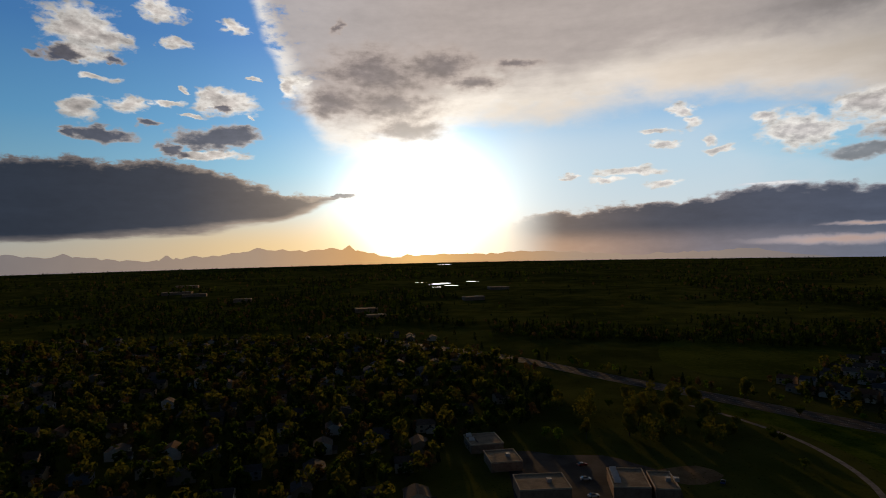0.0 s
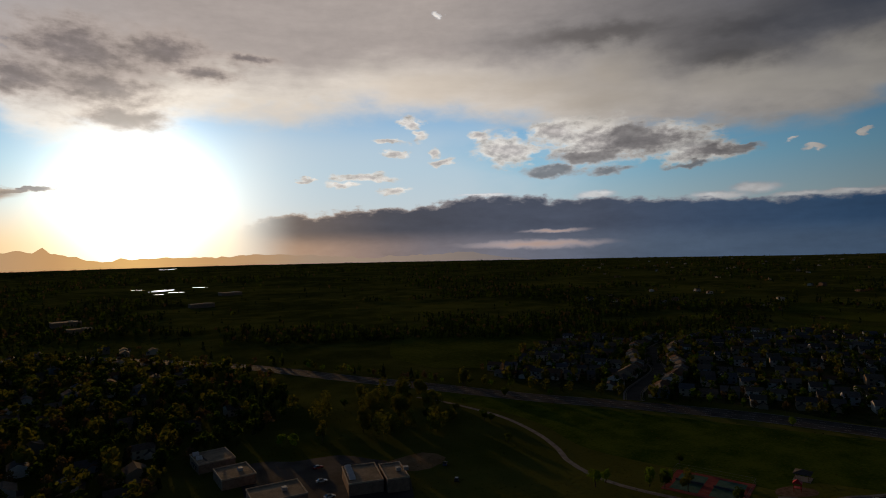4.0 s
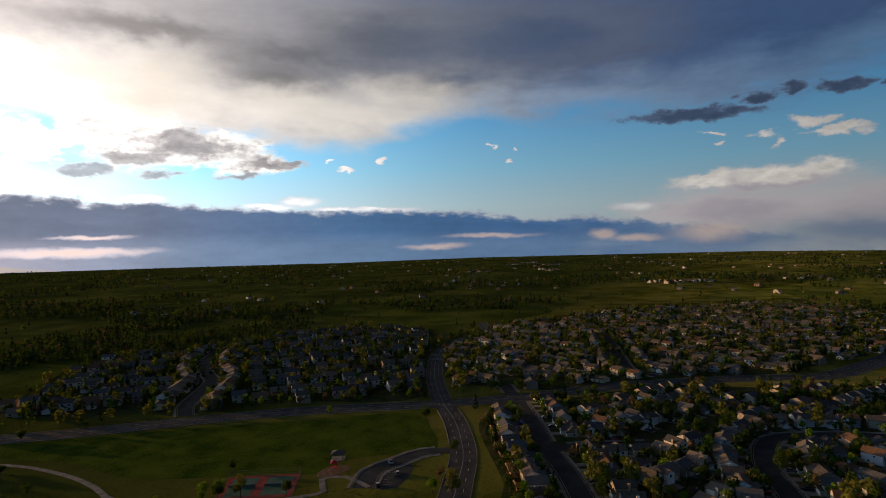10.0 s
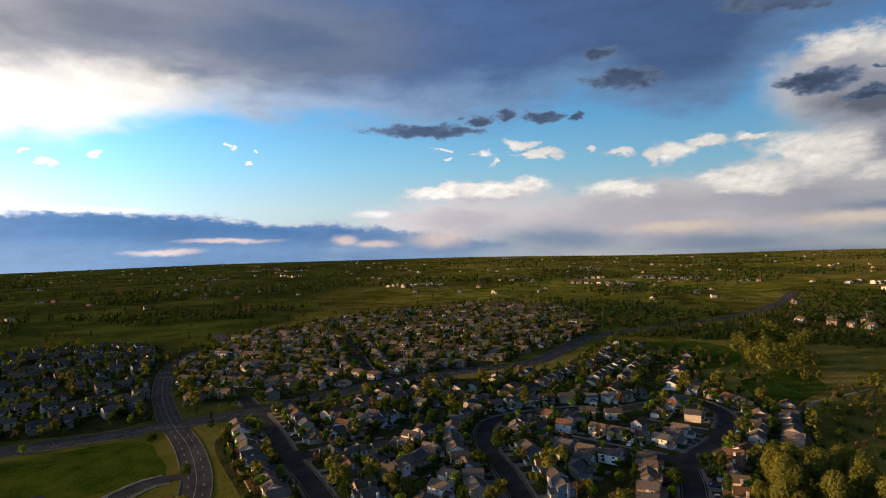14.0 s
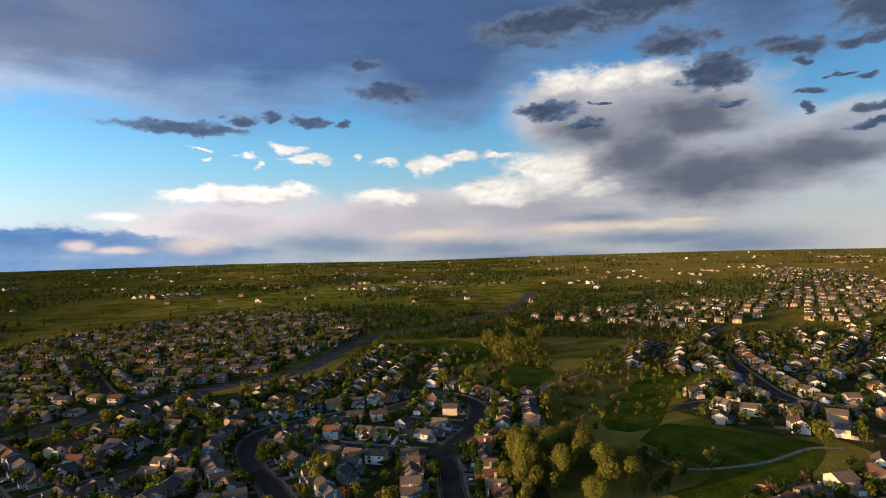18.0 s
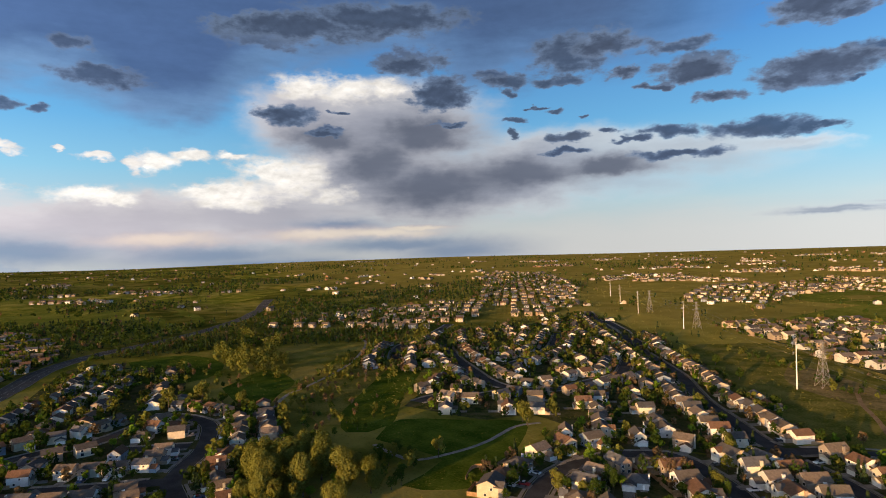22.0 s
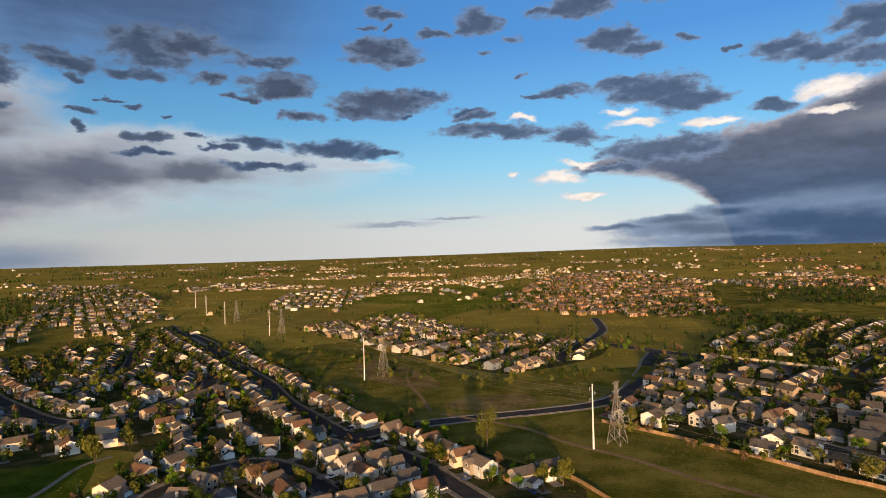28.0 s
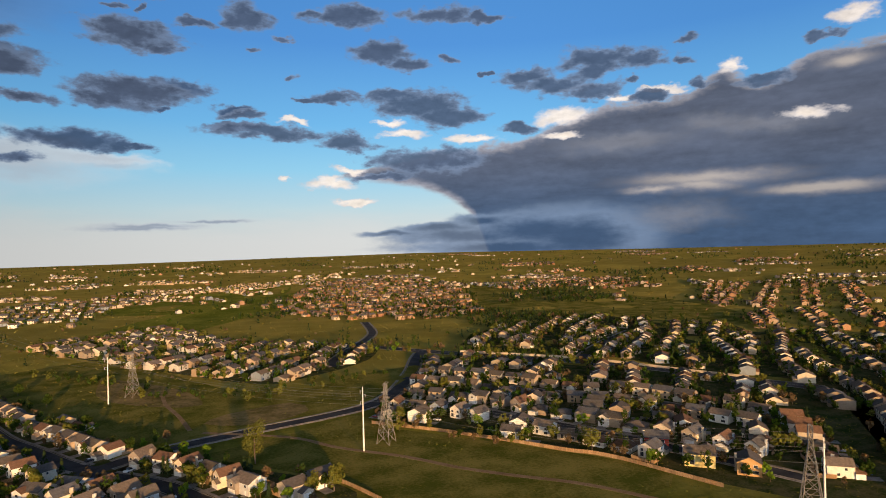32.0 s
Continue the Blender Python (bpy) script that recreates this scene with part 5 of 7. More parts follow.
def build_house(kind, detail, siding=None, label=""):
    """One house facing -y, at its base in the middle of the lot."""
    labels = {"gable": "two-storey house with lap siding, brown shingle gables and a garage wing",
              "side": "two-storey siding house with a side-gabled shingle roof and front garage",
              "hip": "low siding house with a hipped shingle roof and double garage",
              "tall": "narrow tall siding house with a steep front gable over its garage",
              "wide": "broad two-storey house with crossing shingle gables and pale trim"}
    h = thing("house", label or labels[kind], "house", "suburban houses")
    siding = siding or M_SIDING
    wall, roof = bmesh.new(), bmesh.new()
    wing, wing_roof = bmesh.new(), bmesh.new()
    if kind == "gable":
        gable_wall(wall, -4.6, 4.6, -4.5, 6.5, 5.4, 2.4, "y")
        gable_roof(roof, -4.6, 4.6, -4.5, 6.5, 5.4, 2.4, "y")
        gable_wall(wing, -5.2, 0.9, -8.5, -4.5, 2.8, 1.6, "y")
        gable_roof(wing_roof, -5.2, 0.9, -8.5, -4.9, 2.8, 1.6, "y")
        gx, gy, front, back, wx, hh = (-4.6, 0.3), -8.5, -4.5, 6.5, 4.6, 5.4
    elif kind == "side":
        gable_wall(wall, -5.4, 5.4, -4.0, 5.5, 5.3, 2.3, "x")
        gable_roof(roof, -5.4, 5.4, -4.0, 5.5, 5.3, 2.3, "x")
        gable_wall(wing, -0.6, 5.6, -7.8, -4.0, 2.8, 1.5, "y")
        gable_roof(wing_roof, -0.6, 5.6, -7.8, -4.3, 2.8, 1.5, "y")
        gx, gy, front, back, wx, hh = (0.0, 5.0), -7.8, -4.0, 5.5, 5.4, 5.3
    elif kind == "hip":
        box(wall, -6.0, 6.0, -4.5, 6.0, 0, 3.0)
        hip_roof(roof, -6.0, 6.0, -4.5, 6.0, 3.0, 2.5)
        box(wing, -6.0, 0.2, -7.6, -4.5, 0, 2.75)
        gable_roof(wing_roof, -6.0, 0.2, -7.6, -4.4, 2.75, 1.6, "y")
        gx, gy, front, back, wx, hh = (-5.4, -0.4), -7.6, -4.5, 6.0, 6.0, 3.0
    elif kind == "tall":
        gable_wall(wall, -3.9, 3.9, -5.5, 6.0, 5.7, 2.7, "y")
        gable_roof(roof, -3.9, 3.9, -5.5, 6.0, 5.7, 2.7, "y")
        gable_wall(wing, -1.8, 4.2, -7.2, -5.5, 3.0, 1.3, "y")
        gable_roof(wing_roof, -1.8, 4.2, -7.2, -5.8, 3.0, 1.3, "y")
        gx, gy, front, back, wx, hh = (-1.3, 3.7), -7.2, -5.5, 6.0, 3.9, 5.7
    else:
        gable_wall(wall, -6.2, 6.2, -4.2, 5.8, 5.6, 2.3, "x")
        gable_roof(roof, -6.2, 6.2, -4.2, 5.8, 5.6, 2.3, "x")
        gable_wall(wing, -6.3, -0.5, -6.4, -4.2, 5.5, 1.6, "y")
        gable_roof(wing_roof, -6.3, -0.5, -6.4, -2.5, 5.5, 1.6, "y")
        gx, gy, front, back, wx, hh = (-5.9, -0.9), -6.4, -4.2, 5.8, 6.2, 5.6
    part("wall", wall, siding, h)
    part("roof", roof, M_ROOF, h)
    part("garage_wing", wing, siding, h)
    part("garage_roof", wing_roof, M_ROOF, h)
    garage_door(h, gx[0], gx[1], gy)
    low, up = 0.9, hh - 2.0
    two = hh > 4
    spots = [(-wx * 0.5, back, low, 2.2, 1.4, "+y"), (wx * 0.5, back, low, 1.8, 2.0, "+y")]
    if two:
        spots += [(-wx * 0.5, back, up, 1.5, 1.3, "+y"), (wx * 0.5, back, up, 1.5, 1.3, "+y"), ((gx[0] + gx[1]) / 2, front if kind != "wide" else gy, up, 1.6, 1.25, "-y")]
    if detail:
        spots += [(wx, 0.5, low, 1.2, 1.2, "+x"), (-wx, 2.0, low, 1.2, 1.2, "-x")]
        if two:
            spots += [(wx, 2.5, up, 1.1, 1.2, "+x"), (-wx, -1.0, up, 1.1, 1.2, "-x"), (-wx * 0.55 if gx[0] > -2 else wx * 0.6, front, up, 1.4, 1.25, "-y")]
    for x, y, z, w, hgt, f in spots:
        window_part(h, x, y, z, w, hgt, f)
    if detail:
        dx0 = wx * 0.62 if gx[0] < -2 else -wx * 0.62
        part("front_door", boxes((dx0 - 0.5, dx0 + 0.5, front - 0.06, front, 0.15, 2.25)), M_TRIM, h)
        part("porch", boxes((dx0 - 1.6, dx0 + 1.6, front - 1.7, front, -0.3, 0.16)), M_CONCRETE, h)
        part("chimney", boxes((wx - 0.1, wx + 0.7, 1.0, 2.3, 0, hh + 2.0), (wx - 0.18, wx + 0.78, 0.92, 2.38, hh + 2.0, hh + 2.18)), M_SIDING, h)
    part("driveway", boxes((gx[0] - 0.1, gx[1] + 0.1, gy - 7.0, gy, -0.3, 0.09)), M_CONCRETE, h)
    return h


KINDS = ("gable", "side", "hip", "tall", "wide")
masters = {}
SINGLE = 300
far_lots = []
house_spots.sort(key=lambda lot: math.hypot(lot[0], lot[1]))
for x, y, turn, kind, colour, label in PAINTED:
    own = build_house(kind, True, speckled("painted_siding", tuple(c * 0.85 for c in colour[:3]) + (1,), colour, 0.8, 0.7, 0.1), label)
    own.matrix_basis = pose(x, y, 0, 0, 0, turn)
for k, (x, y, turn, size) in enumerate(house_spots):
    if (x, y) in OWN_SPOTS:
        continue
    if k >= SINGLE:
        far_lots.append((x, y, turn, 0, size))
        continue
    key = (KINDS[int(rng.integers(0, 5))], k < 170)
    m = pose(x, y, float(land(x, y)), 0, 0, turn)
    wide, high = size * float(rng.uniform(0.94, 1.06)), size * float(rng.uniform(0.96, 1.08))
    stretch = Matrix.Diagonal((wide, size, high, 1))
    if key in masters:
        copy_thing(masters[key], Matrix()).matrix_basis = m @ stretch
    else:
        masters[key] = build_house(*key)
        masters[key].matrix_basis = m @ stretch

for poly, turn, russet in FAR_ESTATES:
    c, s = math.cos(radians(turn)), math.sin(radians(turn))
    mx, my = np.mean(poly, axis=0)
    for row in range(-22, 23):
        for k in range(-40, 41):
            u, v = k * 17 + float(rng.normal(0, 1.5)), row * 31 + (6 if row % 2 else -6) + float(rng.normal(0, 1))
            x, y = mx + u * c - v * s, my + u * s + v * c
            if inside(x, y, poly) and float(rng.random()) < 0.7 and clear_of_roads(x, y, 8):
                far_lots.append((x, y, turn + (180 if row % 2 else 0) + float(rng.normal(0, 5)), russet, 0.85))


def far_house_mesh(lots, name):
    """Many distant houses as one mesh: bodies, wings, roofs and windows."""
    verts, faces, slots = [], [], []

    def solid(m, pts, fs, slot):
        k = len(verts)
        for p in pts:
            verts.append(m @ Vector(p))
        for f in fs:
            faces.append([k + i for i in f])
            slots.append(slot)
    for x, y, turn, russet, size in lots:
        m = pose(x, y, float(land(x, y)) - 0.2, 0, 0, turn) @ Matrix.Scale(size, 4)
        w, d, h, rise = float(rng.uniform(4.6, 6.4)), float(rng.uniform(4.6, 6.0)), float(rng.choice([3.2, 5.4, 5.8, 6.0])), float(rng.uniform(1.8, 2.6))
        wall = 3 if russet else 0
        solid(m, [(-w, -d, 0), (w, -d, 0), (w, d, 0), (-w, d, 0), (-w, -d, h), (w, -d, h), (w, d, h), (-w, d, h), (-w, 0, h + rise), (w, 0, h + rise)],
              [(0, 1, 5, 4), (2, 3, 7, 6), (1, 2, 6, 9, 5), (3, 0, 4, 8, 7)], wall)
        o = 0.5
        solid(m, [(-w - o, -d - o, h - 0.15), (w + o, -d - o, h - 0.15), (w + o, 0, h + rise + 0.2), (-w - o, 0, h + rise + 0.2), (-w - o, d + o, h - 0.15), (w + o, d + o, h - 0.15)],
              [(0, 1, 2, 3), (3, 2, 5, 4)], 1)
        g = float(rng.choice([-1, 1])) * w * 0.45
        solid(m, [(g - 3, -d - 3, 0), (g + 3, -d - 3, 0), (g + 3, -d - 3, 2.8), (g, -d - 3, 4.4), (g - 3, -d - 3, 2.8), (g - 3, -d, 2.8), (g - 3, -d, 0), (g + 3, -d, 0), (g + 3, -d, 2.8)],
              [(0, 1, 2, 3, 4), (0, 4, 5, 6), (1, 7, 8, 2)], wall)
        solid(m, [(g - 3.3, -d - 3.3, 2.7), (g, -d - 3.3, 4.6), (g, -d, 4.6), (g - 3.3, -d, 2.7), (g + 3.3, -d - 3.3, 2.7), (g + 3.3, -d, 2.7)], [(0, 1, 2, 3), (1, 4, 5, 2)], 1)
        for side, yy in ((1, d + 0.04), (-1, -d - 0.04)) if x * x + y * y < 2.2e6 else ():
            for ux in (-0.5, 0.45):
                for zz in ((0.9, h - 1.9) if h > 4 else (0.9,)):
                    a, b = ux * w - 0.8, ux * w + 0.8
                    solid(m, [(a, yy, zz), (b, yy, zz), (b, yy, zz + 1.3), (a, yy, zz + 1.3)], [(0, 1, 2, 3)], 2)
    ob = new(name, mesh_of(name, verts, faces, [M_SIDING_FAR, M_ROOF_FAR, M_GLASS, M_BRICKISH], slots))
    return tagged(ob, "distant suburban houses with pale walls and brown roofs", "houses", "", "stuff")


def hills(x, y, size, seed):
    """Smooth random fields between 0 and 1, for woods and estates."""
    g = np.random.default_rng(seed).random((256, 256))
    u, v = np.asarray(x, float) / size + 100.3, np.asarray(y, float) / size + 100.7
    i, j = np.floor(u).astype(int), np.floor(v).astype(int)
    s, t = u - i, v - j
    s, t = s * s * (3 - 2 * s), t * t * (3 - 2 * t)
    i, j = i % 255, j % 255
    return (g[i, j] * (1 - s) + g[i + 1, j] * s) * (1 - t) + (g[i, j + 1] * (1 - s) + g[i + 1, j + 1] * s) * t


# estates in rows towards the northern skyline, a few in the south, and scattered farmsteads
for k in range(104):
    north = k < 66
    a = radians(float(rng.uniform(146, 243) if north else rng.uniform(66, 146)))
    r = 1 / float(rng.uniform(1 / 4500, 1 / (1350 if north else 1500)))
    cx, cy, turn = r * math.sin(a), r * math.cos(a), float(rng.uniform(0, 180))
    c, s = math.cos(radians(turn)), math.sin(radians(turn))
    rows, cols = (int(rng.integers(2, 6)), int(rng.integers(7, 16))) if north else (int(rng.integers(1, 4)), int(rng.integers(3, 8)))
    swing = float(rng.uniform(-0.012, 0.012))
    russet = int(rng.random() < (0.3 if math.degrees(a) > 185 else 0.1))
    for i in range(rows):
        for j in range(cols):
            u, v = (j - cols / 2) * 18 + float(rng.normal(0, 1.5)), (i - rows / 2) * 33 + (6 if i % 2 else -6)
            v += swing * u * u * 0.3
            x, y = cx + u * c - v * s, cy + u * s + v * c
            if float(rng.random()) < 0.85 and clear_of_roads(x, y, 12) and not any(inside(x, y, q[0]) for q in FAR_ESTATES) and not estate_at(x, y):
                far_lots.append((x, y, turn + (180 if i % 2 else 0) + float(rng.normal(0, 5)), russet, float(rng.uniform(0.8, 1.0))))
for _ in range(1500):
    a, r = radians(float(rng.uniform(38, 242))), float(rng.uniform(950, 4600))
    x, y = r * math.sin(a), r * math.cos(a)
    if float(rng.random()) < 0.4 and clear_of_roads(x, y, 12) and not estate_at(x, y):
        far_lots.append((x, y, float(rng.uniform(0, 360)), int(rng.random() < 0.25), float(rng.uniform(0.65, 1.0))))
# homes under the trees of the older quarter
for x in np.arange(-470, 60, 24.0):
    for y in np.arange(170, 690, 30.0):
        u, v = x + float(rng.normal(0, 3)), y + float(rng.normal(0, 3))
        if v > 190 - 0.1 * u and u < 40 - 0.2 * abs(v - 400) and float(rng.random()) < 0.75 and clear_of_roads(u, v, 9):
            far_lots.append((u, v, float(rng.choice([0, 90, 180, 270])) + 12 + float(rng.normal(0, 5)), 0, 0.8))
far_house_mesh(far_lots, "far_houses")

# ---- trees ----


def leaf_cloud(seed, n, width, height, base, size, form="round"):
    """Loose leaf clumps that fill an uneven crown: (n, 4, 3)."""
    g = np.random.default_rng(seed)
    if form == "cone":
        u = g.random(n) ** 0.75
        z = base + (1 - u) * height
        rad = width / 2 * u * (0.75 + 0.35 * g.random(n)) * (0.8 + 0.2 * np.sin(z * 5.0))
        t = g.uniform(0, 2 * np.pi, n)
        c = np.stack([rad * np.cos(t), rad * np.sin(t), z], 1)
        d = np.stack([np.cos(t), np.sin(t), np.full(n, 0.35)], 1)
    else:
        k = 9
        lobe = g.normal(0, 1, (k, 3))
        lobe /= np.linalg.norm(lobe, axis=1)[:, None]
        lobe *= g.uniform(0.35, 0.72, (k, 1))
        size_l = g.uniform(0.34, 0.55, k)
        which = g.integers(0, k, n)
        d = g.normal(0, 1, (n, 3))
        d /= np.linalg.norm(d, axis=1)[:, None]
        c = lobe[which] + d * (size_l[which] * g.uniform(0.72, 1.06, n))[:, None]
        c = c * np.array([width / 2, width / 2, height / 2]) + np.array([0, 0, base + height / 2])
    out = d + g.normal(0, 0.38, (n, 3))
    a = np.cross(out, g.normal(0, 1, (n, 3)))
    a /= np.maximum(1e-6, np.linalg.norm(a, axis=1))[:, None]
    b = np.cross(out, a)
    b /= np.maximum(1e-6, np.linalg.norm(b, axis=1))[:, None]
    s = size * g.uniform(0.6, 1.3, (n, 1))
    a, b = a * s, b * s * 0.8
    return np.stack([c - a, c + b * 0.9, c + a, c - b], 1)


def trunk_mesh(seed, height, girth, limbs, reach):
    g = np.random.default_rng(seed)
    bm = bmesh.new()

    def stem(path, r0, r1, sides_n):
        rows = []
        for i, p in enumerate(path):
            r = r0 + (r1 - r0) * i / (len(path) - 1)
            rows.append([bm.verts.new((p[0] + r * math.cos(k * 2 * math.pi / sides_n), p[1] + r * math.sin(k * 2 * math.pi / sides_n), p[2])) for k in range(sides_n)])
        for a, b in zip(rows, rows[1:]):
            for k in range(sides_n):
                bm.faces.new((a[k], a[(k + 1) % sides_n], b[(k + 1) % sides_n], b[k]))
        bm.faces.new(rows[-1])
    bend = g.normal(0, 0.25, (4, 2))
    path = [(bend[i][0] * i * 0.4, bend[i][1] * i * 0.4, -0.3 + height * i / 3) for i in range(4)]
    stem(path, girth, girth * 0.45, 7)
    for k in range(limbs):
        t = 2 * math.pi * k / max(1, limbs) + g.uniform(-0.4, 0.4)
        z0 = height * g.uniform(0.5, 0.9)
        out = reach * g.uniform(0.6, 1.0)
        stem([(0, 0, z0), (out * 0.5 * math.cos(t), out * 0.5 * math.sin(t), z0 + out * 0.5), (out * math.cos(t), out * math.sin(t), z0 + out * 0.95)], girth * 0.4, girth * 0.12, 5)
    return bm


# kind: leaf material, crown width, crown height, base of the crown, clumps, clump size, form
TREE_KINDS = {
    "green": (0, 6.4, 6.4, 1.6, 560, 0.40, "round"), "spring": (1, 5.0, 5.4, 1.4, 500, 0.34, "round"), "olive": (2, 8.0, 9.0, 2.0, 760, 0.48, "round"),
    "cottonwood": (2, 15.5, 18.5, 1.2, 5200, 0.46, "round"), "spruce": (3, 4.4, 8.5, 0.6, 460, 0.40, "cone"), "russet": (4, 5.4, 6.4, 1.5, 420, 0.32, "round"),
    "tallgreen": (0, 5.2, 10.0, 1.6, 600, 0.40, "round"), "poplar": (2, 11.5, 17.0, 3.0, 1800, 0.36, "round")}
TREE_LABELS = {"green": "leafy green tree beside a house", "spring": "fresh yellow-green tree in spring leaf", "olive": "spreading olive-green tree in new leaf", "cottonwood": "large old cottonwood with olive-gold leaves",
               "spruce": "dark green spruce in a garden", "russet": "budding tree with russet twigs", "tallgreen": "tall slim green tree in leaf", "poplar": "tall pale green poplar in open grass"}
tree_masters = {}


def tree(kind, x, y, scale=1.0):
    leaf, w, h, base, n, size, form = TREE_KINDS[kind]
    m = pose(x, y, float(land(x, y)), 0, 0, float(rng.uniform(0, 360))) @ Matrix.Diagonal((scale, scale, scale * float(rng.uniform(0.88, 1.12)), 1))
    bank = tree_masters.setdefault(kind, [])
    if len(bank) < 3:
        t = thing("tree", TREE_LABELS[kind], "tree", "garden trees")
        seed = 40 + len(bank) * 17 + list(TREE_KINDS).index(kind)
        part("trunk", trunk_mesh(seed, base + h * 0.55, 0.10 + w * 0.022, 5 if form == "round" else 0, w * 0.34), M_BARK, t)
        crown = new("crown", quads_mesh("crown", leaf_cloud(seed, n, w, h, base, size, form), [M_LEAF[leaf]]))
        crown.parent = t
        bank.append(t)
        t.matrix_basis = m
        return t
    o = copy_thing(bank[int(rng.integers(0, 3))], Matrix())
    o.matrix_basis = m
    return o


woods_store = {i: [] for i in range(5)}
wood_trunks = []
templates = {}


def far_tree(kind, x, y, scale=1.0):
    """A tree that joins the one mesh of its foliage; coarser with distance."""
    leaf, w, h, base, n, size, form = TREE_KINDS[kind]
    r = math.hypot(x, y)
    level = 0 if r < 420 else 1 if r < 800 else 2 if r < 1600 else 3
    key = (kind, level, int(rng.integers(0, 4)))
    if key not in templates:
        few = (84, 36, 13, 6)[level] * (3 if w > 11 else 1)
        grow = (0.95, 1.35, 2.0, 2.7)[level] * (w / 6.5) ** 0.7 * (0.55 if w > 11 else 1.0)
        templates[key] = leaf_cloud(900 + key[2] + 10 * level, few, w, h, base * 0.7, grow, form)
    q = templates[key] * scale
    t = float(rng.uniform(0, 6.28))
    c, s = math.cos(t), math.sin(t)
    o = np.empty_like(q)
    o[..., 0], o[..., 1] = q[..., 0] * c - q[..., 1] * s + x, q[..., 0] * s + q[..., 1] * c + y
    o[..., 2] = q[..., 2] + float(land(x, y))
    woods_store[leaf].append(o)
    if r < 420:
        wood_trunks.append((x, y, base + h * 0.4, 0.16 * scale))


spots_taken = np.array([(x, y) for x, y, _t, _s in house_spots])


def free_of_houses(x, y, gap):
    return bool(np.all(np.hypot(spots_taken[:, 0] - x, spots_taken[:, 1] - y) > gap))


PICK = ("green", "spring", "spring", "tallgreen", "green", "russet", "spruce", "green", "olive", "green", "spring")
EAST_PICK = ("green", "olive", "russet", "tallgreen", "spruce", "spring", "russet", "green", "spruce", "green")
wanted = []
for x, y, turn, size in house_spots:
    sunny = y < -190 or x < 0
    for _ in range(int(rng.integers(5, 9) if sunny else rng.integers(4, 8))):
        a, d = float(rng.uniform(0, 6.28)), float(rng.uniform(6.5, 13.0))
        wanted.append((x + d * math.cos(a), y + d * math.sin(a), (EAST_PICK if sunny else PICK)[int(rng.integers(0, len(EAST_PICK)))], float(rng.uniform(0.45, 1.0) if sunny else rng.uniform(0.45, 1.1))))


def wood(poly, spacing, kinds, lo, hi, keep=1.0):
    p = np.array(poly, float)
    x0, y0, x1, y1 = *p.min(0), *p.max(0)
    for x in np.arange(x0, x1, spacing):
        for y in np.arange(y0, y1, spacing):
            u, v = x + float(rng.normal(0, spacing * 0.4)), y + float(rng.normal(0, spacing * 0.4))
            if float(rng.random()) < keep and inside(u, v, poly):
                wanted.append((u, v, kinds[int(rng.integers(0, len(kinds)))], float(rng.uniform(lo, hi))))


# the leafy older quarter on the sun's side
wood([(-480, 672), (-72, 672), (24, 564), (72, 480), (72, 360), (0, 282), (-24, 180), (-180, 144), (-504, 240)], 9.4, ("green", "olive", "green", "spruce", "russet", "green"), 0.7, 1.4, 0.96)
wood([(72, 360), (144, 396), (180, 342), (168, 294), (120, 264), (84, 300)], 12, ("olive", "green", "cottonwood"), 0.5, 0.95, 0.7)
# the creek
wood([(593, -308), (678, -384), (523, -348), (386, -257), (436, -246)], 13, ("cottonwood", "olive", "green"), 0.55, 0.9, 0.75)
wood([(396, -180), (504, -228), (456, -258), (384, -228)], 12, ("olive", "russet", "green"), 0.6, 1.0, 0.6)
wood([(360, -360), (396, -312), (480, -432), (504, -528), (468, -504)], 13, ("olive", "green", "russet"), 0.5, 0.9, 0.5)
# brush along the creek and in the corridor
wood([(360, -236), (387, -275), (440, -340), (470, -430), (402, -450), (341, -410), (293, -315), (262, -252), (245, -215), (280, -195)], 7.5, ("olive", "russet", "olive", "green"), 0.35, 0.75, 0.33)
wood([(240, -165), (300, -190), (290, -215), (235, -195)], 9, ("olive", "green", "russet"), 0.3, 0.7, 0.6)
wood([(180, -600), (60, -480), (20, -430), (-90, -470), (-110, -450), (-10, -400), (60, -440), (170, -570)], 8, ("green", "tallgreen", "olive"), 0.4, 0.8, 0.55)
wood([(-62, -318), (-72, -326), (-110, -288), (-150, -243), (-146, -236)], 7, ("olive", "green", "russet"), 0.35, 0.8, 0.6)
wood([(-200, -540), (-280, -460), (-275, -455), (-190, -530)], 7, ("spruce", "tallgreen", "green"), 0.5, 0.9, 0.9)
wood([(256, -166), (305, -192), (377, -264), (414, -349), (372, -354), (330, -302), (300, -230), (255, -206), (243, -181)], 7.5, ("olive", "russet", "green", "olive"), 0.45, 0.8, 0.3)
wood([(564, -286), (524, -268), (423, -238), (416, -252), (448, -278), (518, -290)], 10, ("poplar", "olive", "poplar"), 0.7, 1.1, 0.8)
wood([(475, -468), (441, -415), (400, -405), (418, -436), (482, -520)], 12, ("olive", "poplar", "green"), 0.6, 1.0, 0.6)
wood([(221, -195), (196, -201), (176, -182), (173, -160), (195, -168), (218, -180)], 7.5, ("olive", "green", "tallgreen"), 0.5, 0.95, 0.9)
wood([(446, -146), (388, -160), (355, -176), (361, -186), (388, -174), (440, -156)], 7.5, ("olive", "green", "russet", "olive"), 0.6, 1.0, 0.8)
wood([(258, -134), (215, -98), (196, -104), (190, -150), (205, -168), (246, -158)], 10, ("olive", "green", "spring"), 0.7, 1.2, 0.7)
